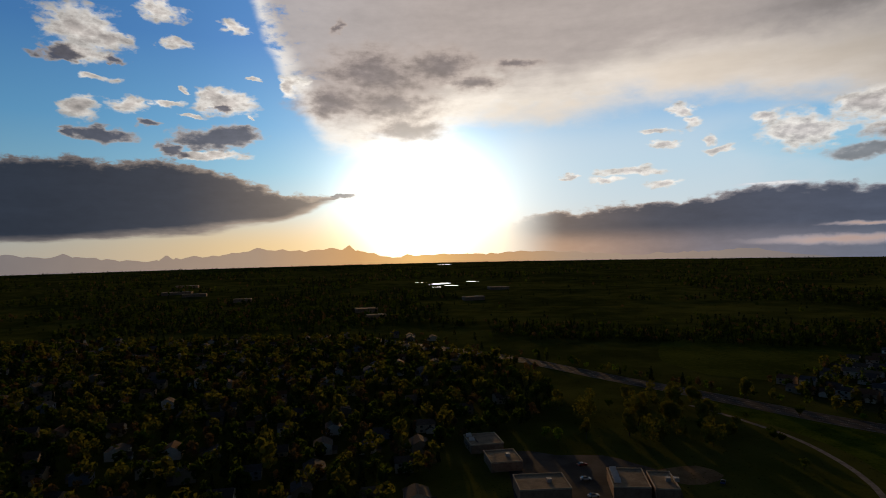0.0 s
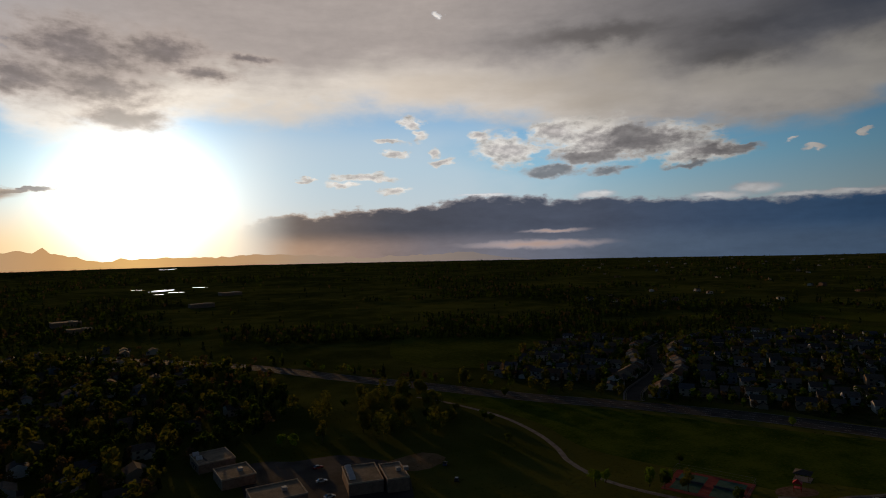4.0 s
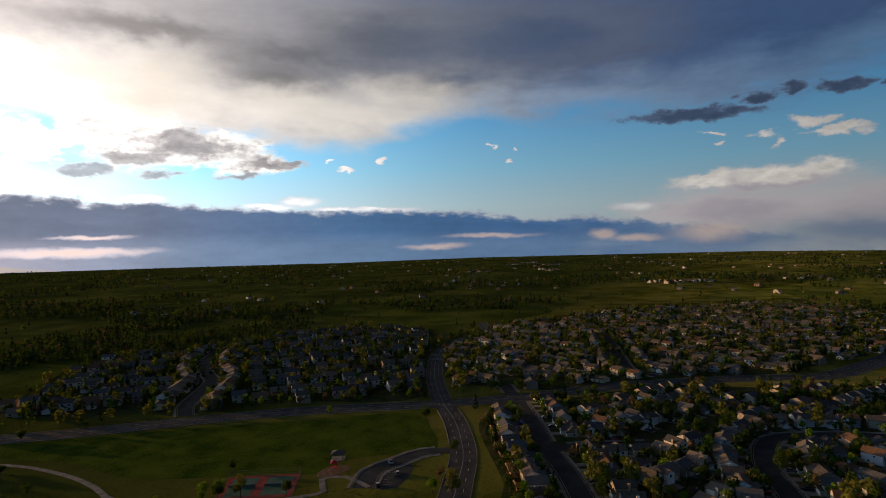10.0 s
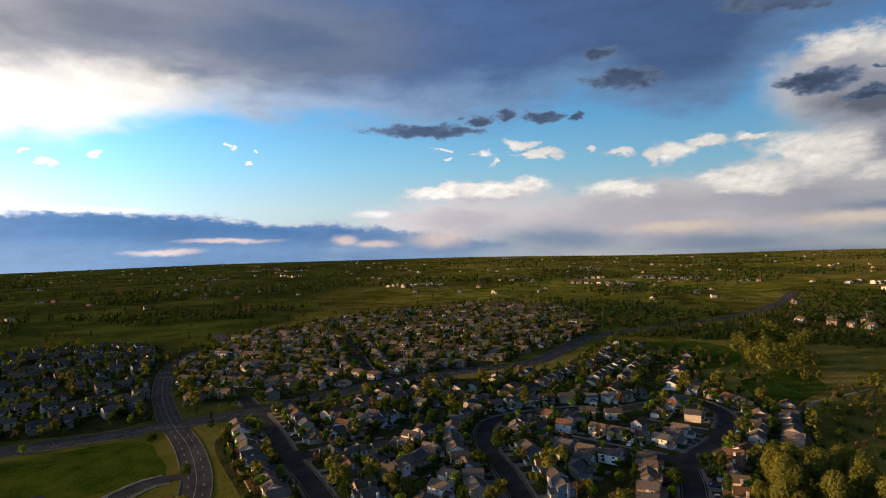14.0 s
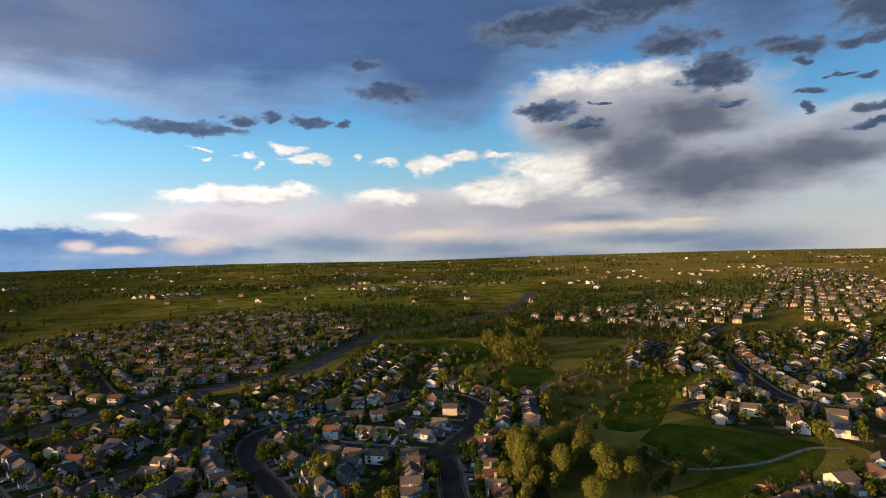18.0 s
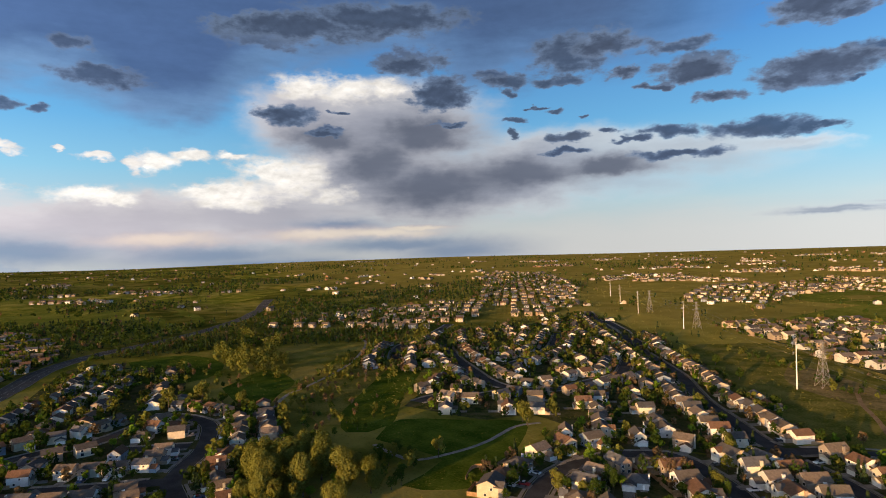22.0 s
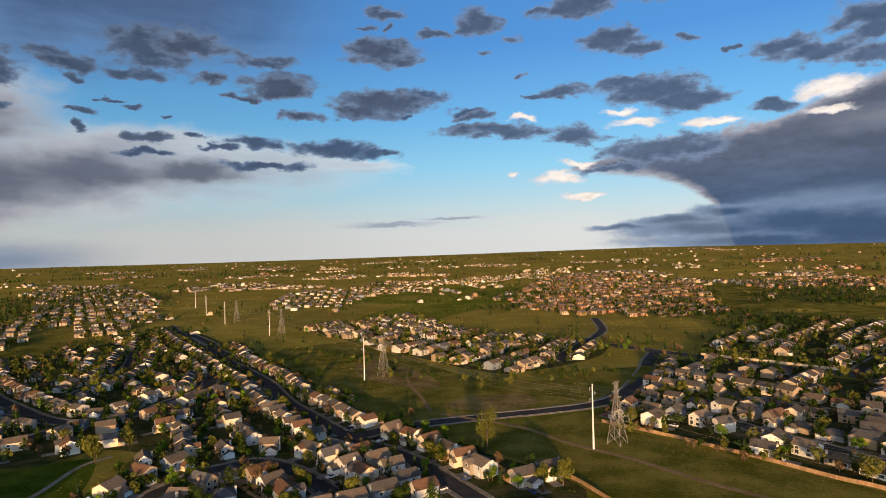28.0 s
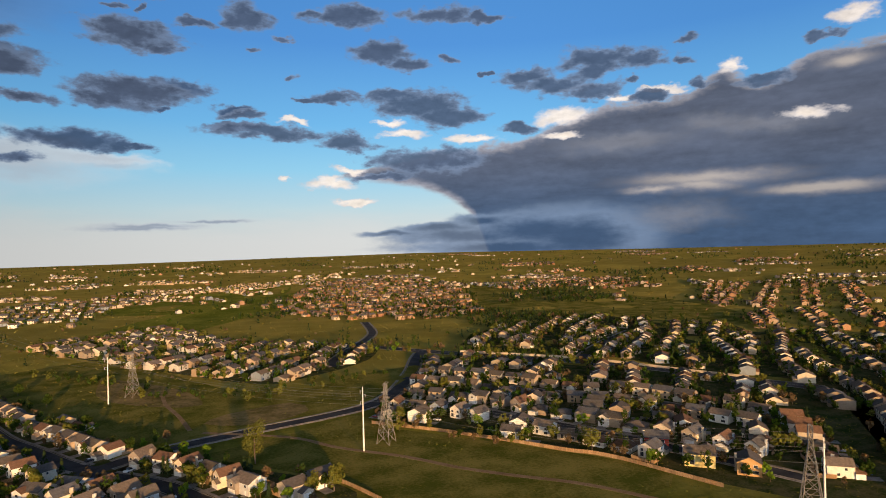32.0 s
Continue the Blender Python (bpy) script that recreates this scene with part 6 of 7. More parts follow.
# street trees along the main roads
for line, off, lo, hi in ((ARTERIAL, 15.0, 20, 150), (CROSS, 12.5, 8, 80), (PARKWAY, 12.0, 4, 60), (COLLECTOR, 10.5, 1, 9)):
    n = sides(line)
    for i in range(lo, min(hi, len(line) - 1)):
        for s in (-1, 1):
            if float(rng.random()) < 0.62 and not (line is ARTERIAL and line[i][1] > 150 and s < 0):
                q = line[i] + n[i] * s * (off + float(rng.uniform(0, 5)))
                wanted.append((float(q[0]), float(q[1]), ("green", "olive", "spruce", "spring", "tallgreen", "russet")[int(rng.integers(0, 6))], float(rng.uniform(0.6, 1.15))))
keep_trees = []
for x, y, kind, k in wanted:
    if clear_of_roads(x, y, 2.5) and free_of_houses(x, y, 5.0):
        keep_trees.append((x, y, kind, k))
keep_trees.sort(key=lambda t: math.hypot(t[0], t[1]))
single = 0
for x, y, kind, k in keep_trees:
    if single < 300 and not (x < 20 and y > 0):
        tree(kind, x, y, k)
        single += 1
    else:
        far_tree(kind, x, y, k)
# big cottonwoods on the creek and the lone poplar
for x, y, k in ((199, -137, 0.95), (218, -144, 1.0), (190, -149, 0.9), (180, -156, 0.8), (208, -116, 0.6), (228, -158, 0.8), (175, -134, 0.75), (207, -152, 1.05), (238, -150, 0.7), (212, -128, 1.0), (224, -131, 0.9), (200, -121, 0.9), (232, -140, 0.85), (219, -163, 0.8), (196, -160, 0.75)):
    tree("cottonwood", x, y, k)


def far_trees(kind, xs, ys, scales):
    """Many far trees of one kind at once, joined with the rest of their foliage."""
    leaf, w, h, base, n, size, form = TREE_KINDS[kind]
    xs, ys, scales = np.asarray(xs), np.asarray(ys), np.asarray(scales)
    r, z = np.hypot(xs, ys), land(xs, ys)
    level = np.where(r < 800, 1, np.where(r < 1600, 2, 3))
    which = rng.integers(0, 4, len(xs))
    turn = rng.uniform(0, 6.28, len(xs))
    for lv in (1, 2, 3):
        for k in range(4):
            pick = (level == lv) & (which == k)
            if not pick.any():
                continue
            few, grow = (30, 12, 6)[lv - 1], (1.2, 2.0, 2.7)[lv - 1] * (w / 6.5) ** 0.7
            q = leaf_cloud(1300 + k + 10 * lv, few, w, h, base * 0.7, grow, form)[None] * scales[pick][:, None, None, None]
            c, s = np.cos(turn[pick])[:, None, None], np.sin(turn[pick])[:, None, None]
            o = np.empty_like(q)
            o[..., 0] = q[..., 0] * c - q[..., 1] * s + xs[pick][:, None, None]
            o[..., 1] = q[..., 0] * s + q[..., 1] * c + ys[pick][:, None, None]
            o[..., 2] = q[..., 2] + z[pick][:, None, None]
            woods_store[leaf].append(o.reshape(-1, 4, 3))


# woods, groves and hedgerows out to the skyline: closer in the south, thinner in the north
count = 80000
fa = np.radians(rng.uniform(-42, 242, count))
fr = np.where(rng.random(count) < 0.5, 1 / rng.uniform(1 / 4900, 1 / 640, count), rng.uniform(640, 4900, count))
fx, fy = fr * np.sin(fa), fr * np.cos(fa)
deg = np.degrees(fa)
woody = 0.60 * hills(fx, fy, 260, 31) + 0.28 * hills(fx, fy, 95, 32) + 0.12 * hills(fx, fy, 30, 33)
need = np.interp(deg, (-42, 30, 60, 120, 150, 175, 205, 242), (0.50, 0.53, 0.575, 0.58, 0.64, 0.70, 0.68, 0.64)) - np.clip(fr - 2200, 0, 2600) / 2600 * 0.10
line_p = np.vstack([p[::3] for p in road_spots])
open_land = np.ones(count, bool)
for poly, *_rest in NEIGHBOURHOODS.values():
    p = np.array(poly, float)
    near = np.nonzero((fx > p[:, 0].min()) & (fx < p[:, 0].max()) & (fy > p[:, 1].min()) & (fy < p[:, 1].max()))[0]
    for i in near:
        if inside(fx[i], fy[i], poly):
            open_land[i] = False
for i in np.nonzero(open_land & (fr < 1500))[0]:
    if np.min(np.abs(line_p[:, 0] - fx[i]) + np.abs(line_p[:, 1] - fy[i])) < 22:
        open_land[i] = False
grown = open_land & (woody > need)
lone = open_land & ~grown & (rng.random(count) < 0.025)
sort = rng.random(count)
for kind, lo, hi in (("spruce", 0.0, 0.55), ("green", 0.55, 0.86), ("russet", 0.86, 0.95), ("tallgreen", 0.95, 1.0)):
    pick = (grown | lone) & (sort >= lo) & (sort < hi)
    big = np.interp(fr[pick], (600, 1500, 3000, 4600), (0.75, 1.1, 1.4, 0.9)) * rng.uniform(0.7, 1.3, pick.sum())
    far_trees(kind, fx[pick], fy[pick], big)
# trees in the gardens of the far estates
lots = np.array([(x, y) for x, y, _t, _r, _s in far_lots if x * x + y * y > 500 ** 2])
for kind, share in (("green", 2), ("olive", 1), ("spruce", 1), ("russet", 1)):
    at = np.repeat(lots, share, axis=0) + rng.normal(0, 11, (len(lots) * share, 2))
    at = at[rng.random(len(at)) < 0.7]
    far_trees(kind, at[:, 0], at[:, 1], rng.uniform(0.5, 1.0, len(at)))
WOOD_NAMES = ("green_trees", "spring_trees", "olive_trees", "conifers", "russet_trees")
for leaf, chunks in woods_store.items():
    if chunks:
        ob = new(WOOD_NAMES[leaf], quads_mesh(WOOD_NAMES[leaf], np.concatenate(chunks), [M_LEAF[leaf]]))
        tagged(ob, ("green leafy trees in gardens and groves", "yellow-green spring trees in gardens", "olive-green trees in woods and along the creek", "dark conifers in groves", "russet budding trees among houses")[leaf], "trees", "", "stuff")
tv, tf = [], []
for x, y, h, r in wood_trunks:
    k, z = len(tv), float(land(x, y))
    tv += [(x + r * math.cos(i * 2.09), y + r * math.sin(i * 2.09), z - 0.2) for i in range(3)] + [(x, y, z + h)]
    tf += [(k, k + 1, k + 3), (k + 1, k + 2, k + 3), (k + 2, k, k + 3)]
tagged(new("wood_trunks", mesh_of("wood_trunks", tv, tf, [M_BARK])), "thin dark trunks under the wood's crowns", "trunks", "", "stuff")

# ---- power line ----


def pole(x, y, height):
    t = thing("transmission_pole", "tall pale steel power pole with three short arms", "power pole", "power poles")
    bm = bmesh.new()
    rows = []
    for i in range(7):
        r, z = 0.48 - 0.26 * i / 6, -0.4 + (height + 0.4) * i / 6
        rows.append([bm.verts.new((r * math.cos(k * math.pi / 6), r * math.sin(k * math.pi / 6), z)) for k in range(12)])
    for a, b in zip(rows, rows[1:]):
        for k in range(12):
            bm.faces.new((a[k], a[(k + 1) % 12], b[(k + 1) % 12], b[k]))
    bm.faces.new(rows[-1])
    part("shaft", bm, M_POLE, t)
    for i, s in enumerate((1, -1, 1)):
        z = height - 1.5 - i * 2.6
        bm = bmesh.new()
        a, b = sorted((0.15 * s, 2.4 * s))
        box(bm, a, b, -0.09, 0.09, z, z + 0.18)
        arm = part("arm", bm, M_STEEL, t)
        bm = bmesh.new()
        box(bm, 2.25 * s - 0.1, 2.25 * s + 0.1, -0.1, 0.1, z - 1.4, z)
        part("insulator", bm, M_STEEL, arm)
    t.matrix_basis = pose(x, y, float(land(x, y)), 0, 0, 48)
    return t


def lattice(x, y, height):
    t = thing("lattice_tower", "grey steel lattice transmission tower with cross arms", "pylon", "pylons")
    half = lambda z: 3.6 - 2.9 * min(1.0, z / (height * 0.78))

    def bar(bm, p, q, r=0.065):
        p, q = Vector(p), Vector(q)
        d = (q - p).normalized()
        u = d.orthogonal().normalized()
        w = d.cross(u)
        a = [bm.verts.new(p + u * r * i + w * r * j) for i, j in ((1, 1), (-1, 1), (-1, -1), (1, -1))]
        b = [bm.verts.new(q + u * r * i + w * r * j) for i, j in ((1, 1), (-1, 1), (-1, -1), (1, -1))]
        for k in range(4):
            bm.faces.new((a[k], a[(k + 1) % 4], b[(k + 1) % 4], b[k]))
    levels = [height * f for f in (0, 0.2, 0.37, 0.52, 0.65, 0.78, 0.9, 1.0)]
    corner = lambda z, i: (half(z) * (1, -1, -1, 1)[i], half(z) * (1, 1, -1, -1)[i], z)
    for i in range(4):
        bm = bmesh.new()
        for a, b in zip(levels, levels[1:]):
            bar(bm, corner(a, i), corner(b, i), 0.10)
        part("leg", bm, M_LATTICE, t)
        bm = bmesh.new()
        for a, b in zip(levels, levels[1:]):
            bar(bm, corner(a, i), corner(b, (i + 1) % 4))
            bar(bm, corner(a, (i + 1) % 4), corner(b, i))
            bar(bm, corner(b, i), corner(b, (i + 1) % 4))
        part("bracing", bm, M_LATTICE, t)
    for z, w in ((height * 0.72, 5.2), (height * 0.86, 4.4), (height * 0.98, 3.6)):
        bm = bmesh.new()
        for s in (1, -1):
            bar(bm, (s * 0.5, 0.5, z), (s * w, 0, z + 0.3))
            bar(bm, (s * 0.5, -0.5, z), (s * w, 0, z + 0.3))
            bar(bm, (s * 0.5, 0, z + 1.3), (s * w, 0, z + 0.3))
        part("cross_arm", bm, M_LATTICE, t)
    t.matrix_basis = pose(x, y, float(land(x, y)) - 0.1, 0, 0, 48)
    return t


POLES = [(-182, -146), (-54, -284), (85, -440), (245, -688), (348, -802), (428, -917), (497, -1024)]
for x, y in POLES:
    pole(x, y, 31)
TOWERS = [(-193, -160), (-67, -292), (73, -456), (233, -696), (343, -830)]
for x, y in TOWERS:
    lattice(x, y, 30)


def cable(a, b, sag=4.0, r=0.035):
    bm = bmesh.new()
    a, b = Vector(a), Vector(b)
    rows = []
    for i in range(15):
        s = i / 14
        p = a.lerp(b, s) - Vector((0, 0, 4 * sag * s * (1 - s)))
        rows.append([bm.verts.new(p + Vector((r * x, r * x * 0.3, r * z))) for x, z in ((1, -0.6), (-1, -0.6), (0, 1))])
    for p, q in zip(rows, rows[1:]):
        for k in range(3):
            bm.faces.new((p[k], p[(k + 1) % 3], q[(k + 1) % 3], q[k]))
    return tagged(part("cable", bm, M_WIRE, None), "thin sagging aluminium power cable", "cable", "power cables")


c48, s48 = math.cos(radians(48)), math.sin(radians(48))
for line, heights, reach in ((POLES, ((28.1, 2.25), (25.5, -2.25), (22.9, 2.25)), 1), (TOWERS, ((21.8, 5.2), (21.8, -5.2), (26.0, 4.4), (26.0, -4.4)), 1)):
    for (x0, y0), (x1, y1) in zip(line, line[1:]):
        for z, o in heights:
            cable((x0 + o * c48, y0 + o * s48, z + float(land(x0, y0))), (x1 + o * c48, y1 + o * s48, z + float(land(x1, y1))))

# ---- mountains in the far west ----


def mountains(a0, a1, height, seed, r=4930.0):
    g = np.random.default_rng(seed)
    k = 400
    a = np.radians(np.linspace(a0, a1, k))
    ridge = sum(np.sin(np.linspace(0, 1, k) * f * 9 + g.uniform(0, 6)) / f for f in (1, 2.2, 4.7, 9.3, 19, 37))
    ridge = (ridge - ridge.min()) / np.ptp(ridge)
    jag = np.abs(np.interp(np.linspace(0, 60, k), np.arange(61), g.normal(0, 0.09, 61)))
    h = height * (0.46 + 0.54 * ridge ** 1.3 + jag) * np.clip(np.minimum(np.arange(k), k - 1 - np.arange(k)) / 60, 0, 1)
    v = np.vstack([np.column_stack([(r - 60) * np.sin(a), (r - 60) * np.cos(a), np.full(k, -30.0)]), np.column_stack([r * np.sin(a), r * np.cos(a), h]), np.column_stack([(r + 40) * np.sin(a), (r + 40) * np.cos(a), np.full(k, -30.0)])])
    f = [(i, i + 1, k + i + 1, k + i) for i in range(k - 1)] + [(k + i, k + i + 1, 2 * k + i + 1, 2 * k + i) for i in range(k - 1)]
    return tagged(new("mountain_range", mesh_of("mountain_range", v, f, [M_HILL])), "mountain range on the skyline, its haze painted as glow", "mountains", "", "structure")


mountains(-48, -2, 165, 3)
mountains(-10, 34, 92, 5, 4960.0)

# ---- cars ----


def build_car(kind):
    c = thing("car", "parked car on a driveway or street" if kind == "saloon" else "parked light pickup truck on a driveway", "car", "parked cars")

    def hull(profile, half, inset):
        bm = bmesh.new()
        a = [bm.verts.new((x, -half + (inset if z > 0.95 else 0), z)) for x, z in profile]
        b = [bm.verts.new((x, half - (inset if z > 0.95 else 0), z)) for x, z in profile]
        bm.faces.new(a)
        bm.faces.new(b[::-1])
        for i in range(len(a)):
            j = (i + 1) % len(a)
            bm.faces.new((a[i], b[i], b[j], a[j]))
        bmesh.ops.recalc_face_normals(bm, faces=bm.faces[:])
        return bm
    if kind == "saloon":
        part("body", hull([(-2.25, 0.3), (2.25, 0.3), (2.3, 0.62), (1.2, 0.88), (-1.7, 0.94), (-2.28, 0.86)], 0.9, 0.0), M_CAR, c)
        part("cabin", hull([(0.95, 0.9), (0.25, 1.42), (-1.1, 1.46), (-1.75, 0.93)], 0.82, 0.14), M_GLASS, c)
        part("roof", hull([(0.22, 1.42), (0.18, 1.48), (-1.06, 1.5), (-1.12, 1.45)], 0.68, 0.0), M_CAR, c)
    else:
        part("body", hull([(-2.7, 0.45), (2.6, 0.45), (2.65, 0.85), (1.3, 1.1), (-2.72, 1.1)], 0.95, 0.0), M_CAR, c)
        part("cabin", hull([(1.1, 1.08), (0.5, 1.75), (-0.7, 1.78), (-0.95, 1.08)], 0.88, 0.12), M_GLASS, c)
        part("roof", hull([(0.48, 1.75), (0.42, 1.82), (-0.66, 1.84), (-0.72, 1.77)], 0.74, 0.0), M_CAR, c)
    for x in (-1.4, 1.4):
        for y in (-0.85, 0.85):
            bm = bmesh.new()
            bmesh.ops.create_cone(bm, cap_ends=True, segments=10, radius1=0.34, radius2=0.34, depth=0.24, matrix=pose(x, y, 0.34, 90))
            part("wheel", bm, M_TYRE, c)
    return c


car_masters = {}


def car(x, y, turn, kind="saloon", z=0.10):
    m = pose(x, y, float(land(x, y)) + z, 0, 0, turn)
    if kind in car_masters:
        copy_thing(car_masters[kind], m)
    else:
        car_masters[kind] = build_car(kind)
        car_masters[kind].matrix_basis = m


for x, y, turn, size in house_spots[:230]:
    if float(rng.random()) < 0.3:
        m = pose(x, y, 0, 0, 0, turn) @ Vector((float(rng.choice([-2.6, 2.4])) * size, -10.6 * size, 0))
        car(m.x, m.y, turn + 90, "saloon" if float(rng.random()) < 0.75 else "pickup")
for x, y, turn in ((235, 129.6, 40), (224, 120.4, 40), (210, 122, 40), (60, 263, 15), (57.6, 246.7, 0), (56.6, 229.6, 10), (111.7, 240, 60), (108, 221, 60)):
    car(x, y, turn, "saloon", 0.12)

# ---- fences and garden walls ----


def cedar_fence(points, height=1.8):
    """Posts with board panels between them along a line."""
    line = smooth_line(points, 2.4)
    f = thing("cedar_fence", "weathered orange-brown cedar board fence behind gardens", "fence")
    post = bmesh.new()
    box(post, -0.06, 0.06, -0.06, 0.06, -0.3, height + 0.1)
    post_me = panel_me = None
    for p, q in zip(line, line[1:]):
        d = float(np.hypot(*(q - p)))
        ang = math.degrees(math.atan2(q[1] - p[1], q[0] - p[0]))
        z = float(land(p[0], p[1]))
        if post_me is None:
            o = part("post", post, M_CEDAR, f)
            post_me = o.data
            bm = bmesh.new()
            rows = []
            for k in range(10):
                y, top = 0.085 + 0.016 * (k % 2), height - 0.03 * (k % 3)
                for x in (k * 0.1 + 0.004, k * 0.1 + 0.096):
                    rows.append([bm.verts.new(p) for p in ((x, 0.05, 0.05), (x, y, 0.05), (x, y, top), (x, 0.05, top))])
            for u, v in zip(rows, rows[1:]):
                for i in range(4):
                    bm.faces.new((u[i], v[i], v[(i + 1) % 4], u[(i + 1) % 4]))
            bm.faces.new(rows[0][::-1])
            bm.faces.new(rows[-1])
            bmesh.ops.recalc_face_normals(bm, faces=bm.faces[:])
            pan = part("panel", bm, M_CEDAR, f)
            panel_me = pan.data
        else:
            o = new("post", post_me)
            o.parent = f
            pan = new("panel", panel_me)
            pan.parent = f
        o.matrix_basis = pose(p[0], p[1], z, 0, 0, ang)
        pan.matrix_basis = pose(p[0], p[1], z, 0, 0, ang) @ Matrix.Diagonal((d, 1, 1, 1))
    return f


cedar_fence([(-67, -327), (-95, -301), (-106, -289), (-126, -267), (-143, -246), (-152, -238), (-160, -226), (-169, -206), (-178, -186)])
cedar_fence([(-29, -255), (-38, -247), (-49, -224)])
cedar_fence([(159, -190), (164, -203), (150, -209)])
for pts in ([(-193, -523), (-231, -488), (-268, -452)], [(-288, -424), (-305, -394), (-323, -360), (-341, -330)]):
    strip("garden_wall", smooth_line(pts), 0.15, -0.15, 1.9, 2.3, M_STUCCO, "structure", "cream stucco garden wall along the parkway", "wall")


def yard_fence_mesh():
    bm = bmesh.new()
    for k in range(44):
        box(bm, -6.2 + k * 0.282, -5.93 + k * 0.282, 12.0, 12.03, 0, 1.7 + 0.03 * (k % 2))
    for s in (-1, 1):
        for k in range(30):
            box(bm, s * 6.2 - 0.015, s * 6.2 + 0.015, 3.6 + k * 0.28, 3.87 + k * 0.28, 0, 1.7 + 0.03 * (k % 2))
    me = bpy.data.meshes.new("yard_fence")
    bm.to_mesh(me)
    bm.free()
    me.materials.append(M_CEDAR)
    return me


fence_me = yard_fence_mesh()
for x, y, turn, size in house_spots[:190]:
    if (x, y) in OWN_SPOTS or float(rng.random()) < 0.25:
        continue
    back = pose(x, y, 0, 0, 0, turn) @ Vector((0, 12.5 * size, 0))
    if clear_of_roads(back.x, back.y, 3.0):
        o = tagged(new("yard_fence", fence_me), "cedar board fence round a back garden", "fence", "garden fences")
        o.matrix_basis = pose(x, y, float(land(x, y)), 0, 0, turn) @ Matrix.Diagonal((size * 0.97, size * 0.9, 1, 1))

# ---- the flat-roofed hall by the wood ----


def flat_building(x, y, turn, w, d, h, label, lights=0, units=0):
    b = thing("flat_roofed_building", label, "building")
    bm = bmesh.new()
    box(bm, -w / 2, w / 2, -d / 2, d / 2, -0.3, h)
    part("wall", bm, M_BRICK_WALL, b)
    part("roof", boxes((-w / 2 + 0.3, w / 2 - 0.3, -d / 2 + 0.3, d / 2 - 0.3, h + 0.004, h + 0.08)), M_FLAT_ROOF, b)
    part("parapet", boxes((-w / 2 - 0.1, w / 2 + 0.1, -d / 2 - 0.1, -d / 2 + 0.25, h - 0.1, h + 0.5), (-w / 2 - 0.1, w / 2 + 0.1, d / 2 - 0.25, d / 2 + 0.1, h - 0.1, h + 0.5),
                          (-w / 2 - 0.1, -w / 2 + 0.25, -d / 2 + 0.25, d / 2 - 0.25, h - 0.1, h + 0.5), (w / 2 - 0.25, w / 2 + 0.1, -d / 2 + 0.25, d / 2 - 0.25, h - 0.1, h + 0.5)), M_STUCCO, b)
    for k in range(lights):
        bm = bmesh.new()
        v = box(bm, -1.3, 1.3, -1.0, 1.0, 0, 0.5)
        for p in v:
            if p.co.z > 0.4 and p.co.y > 0:
                p.co.z += 0.9
        o = part("skylight", bm, M_SKYLIGHT, b, "sloping white skylight")
        o.matrix_basis = pose(-w / 2 + 2.2, d / 2 - 2.5 - k * (d - 4) / max(1, lights), h + 0.08)
    for k in range(units):
        part("roof_unit", boxes((w * 0.1 + k * 3.2, w * 0.1 + k * 3.2 + 1.9, -1.2, 0.8, h + 0.08, h + 1.4)), M_STEEL, b)
    b.matrix_basis = pose(x, y, float(land(x, y)), 0, 0, turn)
    return b


patch("parking_lot", [(26, 232), (30, 284), (52, 277), (72, 276), (84, 264), (93, 249), (86, 214), (60, 205), (30, 210)], 0.05, M_OLD_ASPHALT, "worn asphalt parking lot between flat-roofed buildings", "parking lot")
patch("gravel_yard", [(91, 256), (109, 260), (116, 248), (104, 239), (92, 242)], 0.06, M_DRY, "bare tan gravel yard", "gravel")
flat_building(37, 233, 3, 20, 16, 5.0, "low tan flat-roofed building beside a parking lot", 0, 1)
flat_building(72, 236, -8, 14, 20, 4.6, "long low building with a row of white skylights", 4, 0)
flat_building(84, 231, -8, 9, 18, 5.2, "flat-roofed brick building with roof units", 0, 2)
flat_building(25, 266, 8, 14, 16, 4.0, "low flat-roofed building among trees", 0, 1)
flat_building(18, 291, 10, 16, 17, 4.0, "low flat-roofed building beside the wood", 2, 0)
for x, y, w, d in ((-128, 980, 60, 40), (-100, 880, 46, 30), (-700, 1560, 120, 60), (-600, 1430, 90, 40), (60, 1180, 70, 34), (-420, 1240, 60, 40), (-820, 1900, 110, 60), (140, 1500, 80, 50)):
    flat_building(x, y, 15, w * 0.6, d * 0.6, 7, "distant flat-roofed commercial building", 0, 2)
for x, y, w, d in ((-20, 1640, 16, 14), (24, 1690, 22, 16), (-10, 1780, 34, 24), (60, 1800, 26, 16), (-70, 1850, 20, 16), (95, 1900, 24, 18)):
    patch("pond", [(x - w, y), (x - w * 0.4, y + d), (x + w * 0.6, y + d * 0.8), (x + w, y - d * 0.2), (x + w * 0.2, y - d), (x - w * 0.7, y - d * 0.6)], 0.5, M_WATER, "small still pond glinting below the sun", "water")
patch("reservoir", [(-40, 4250), (60, 4260), (70, 4150), (-20, 4130)], 1.5, M_WATER, "far reservoir on the plain", "water")

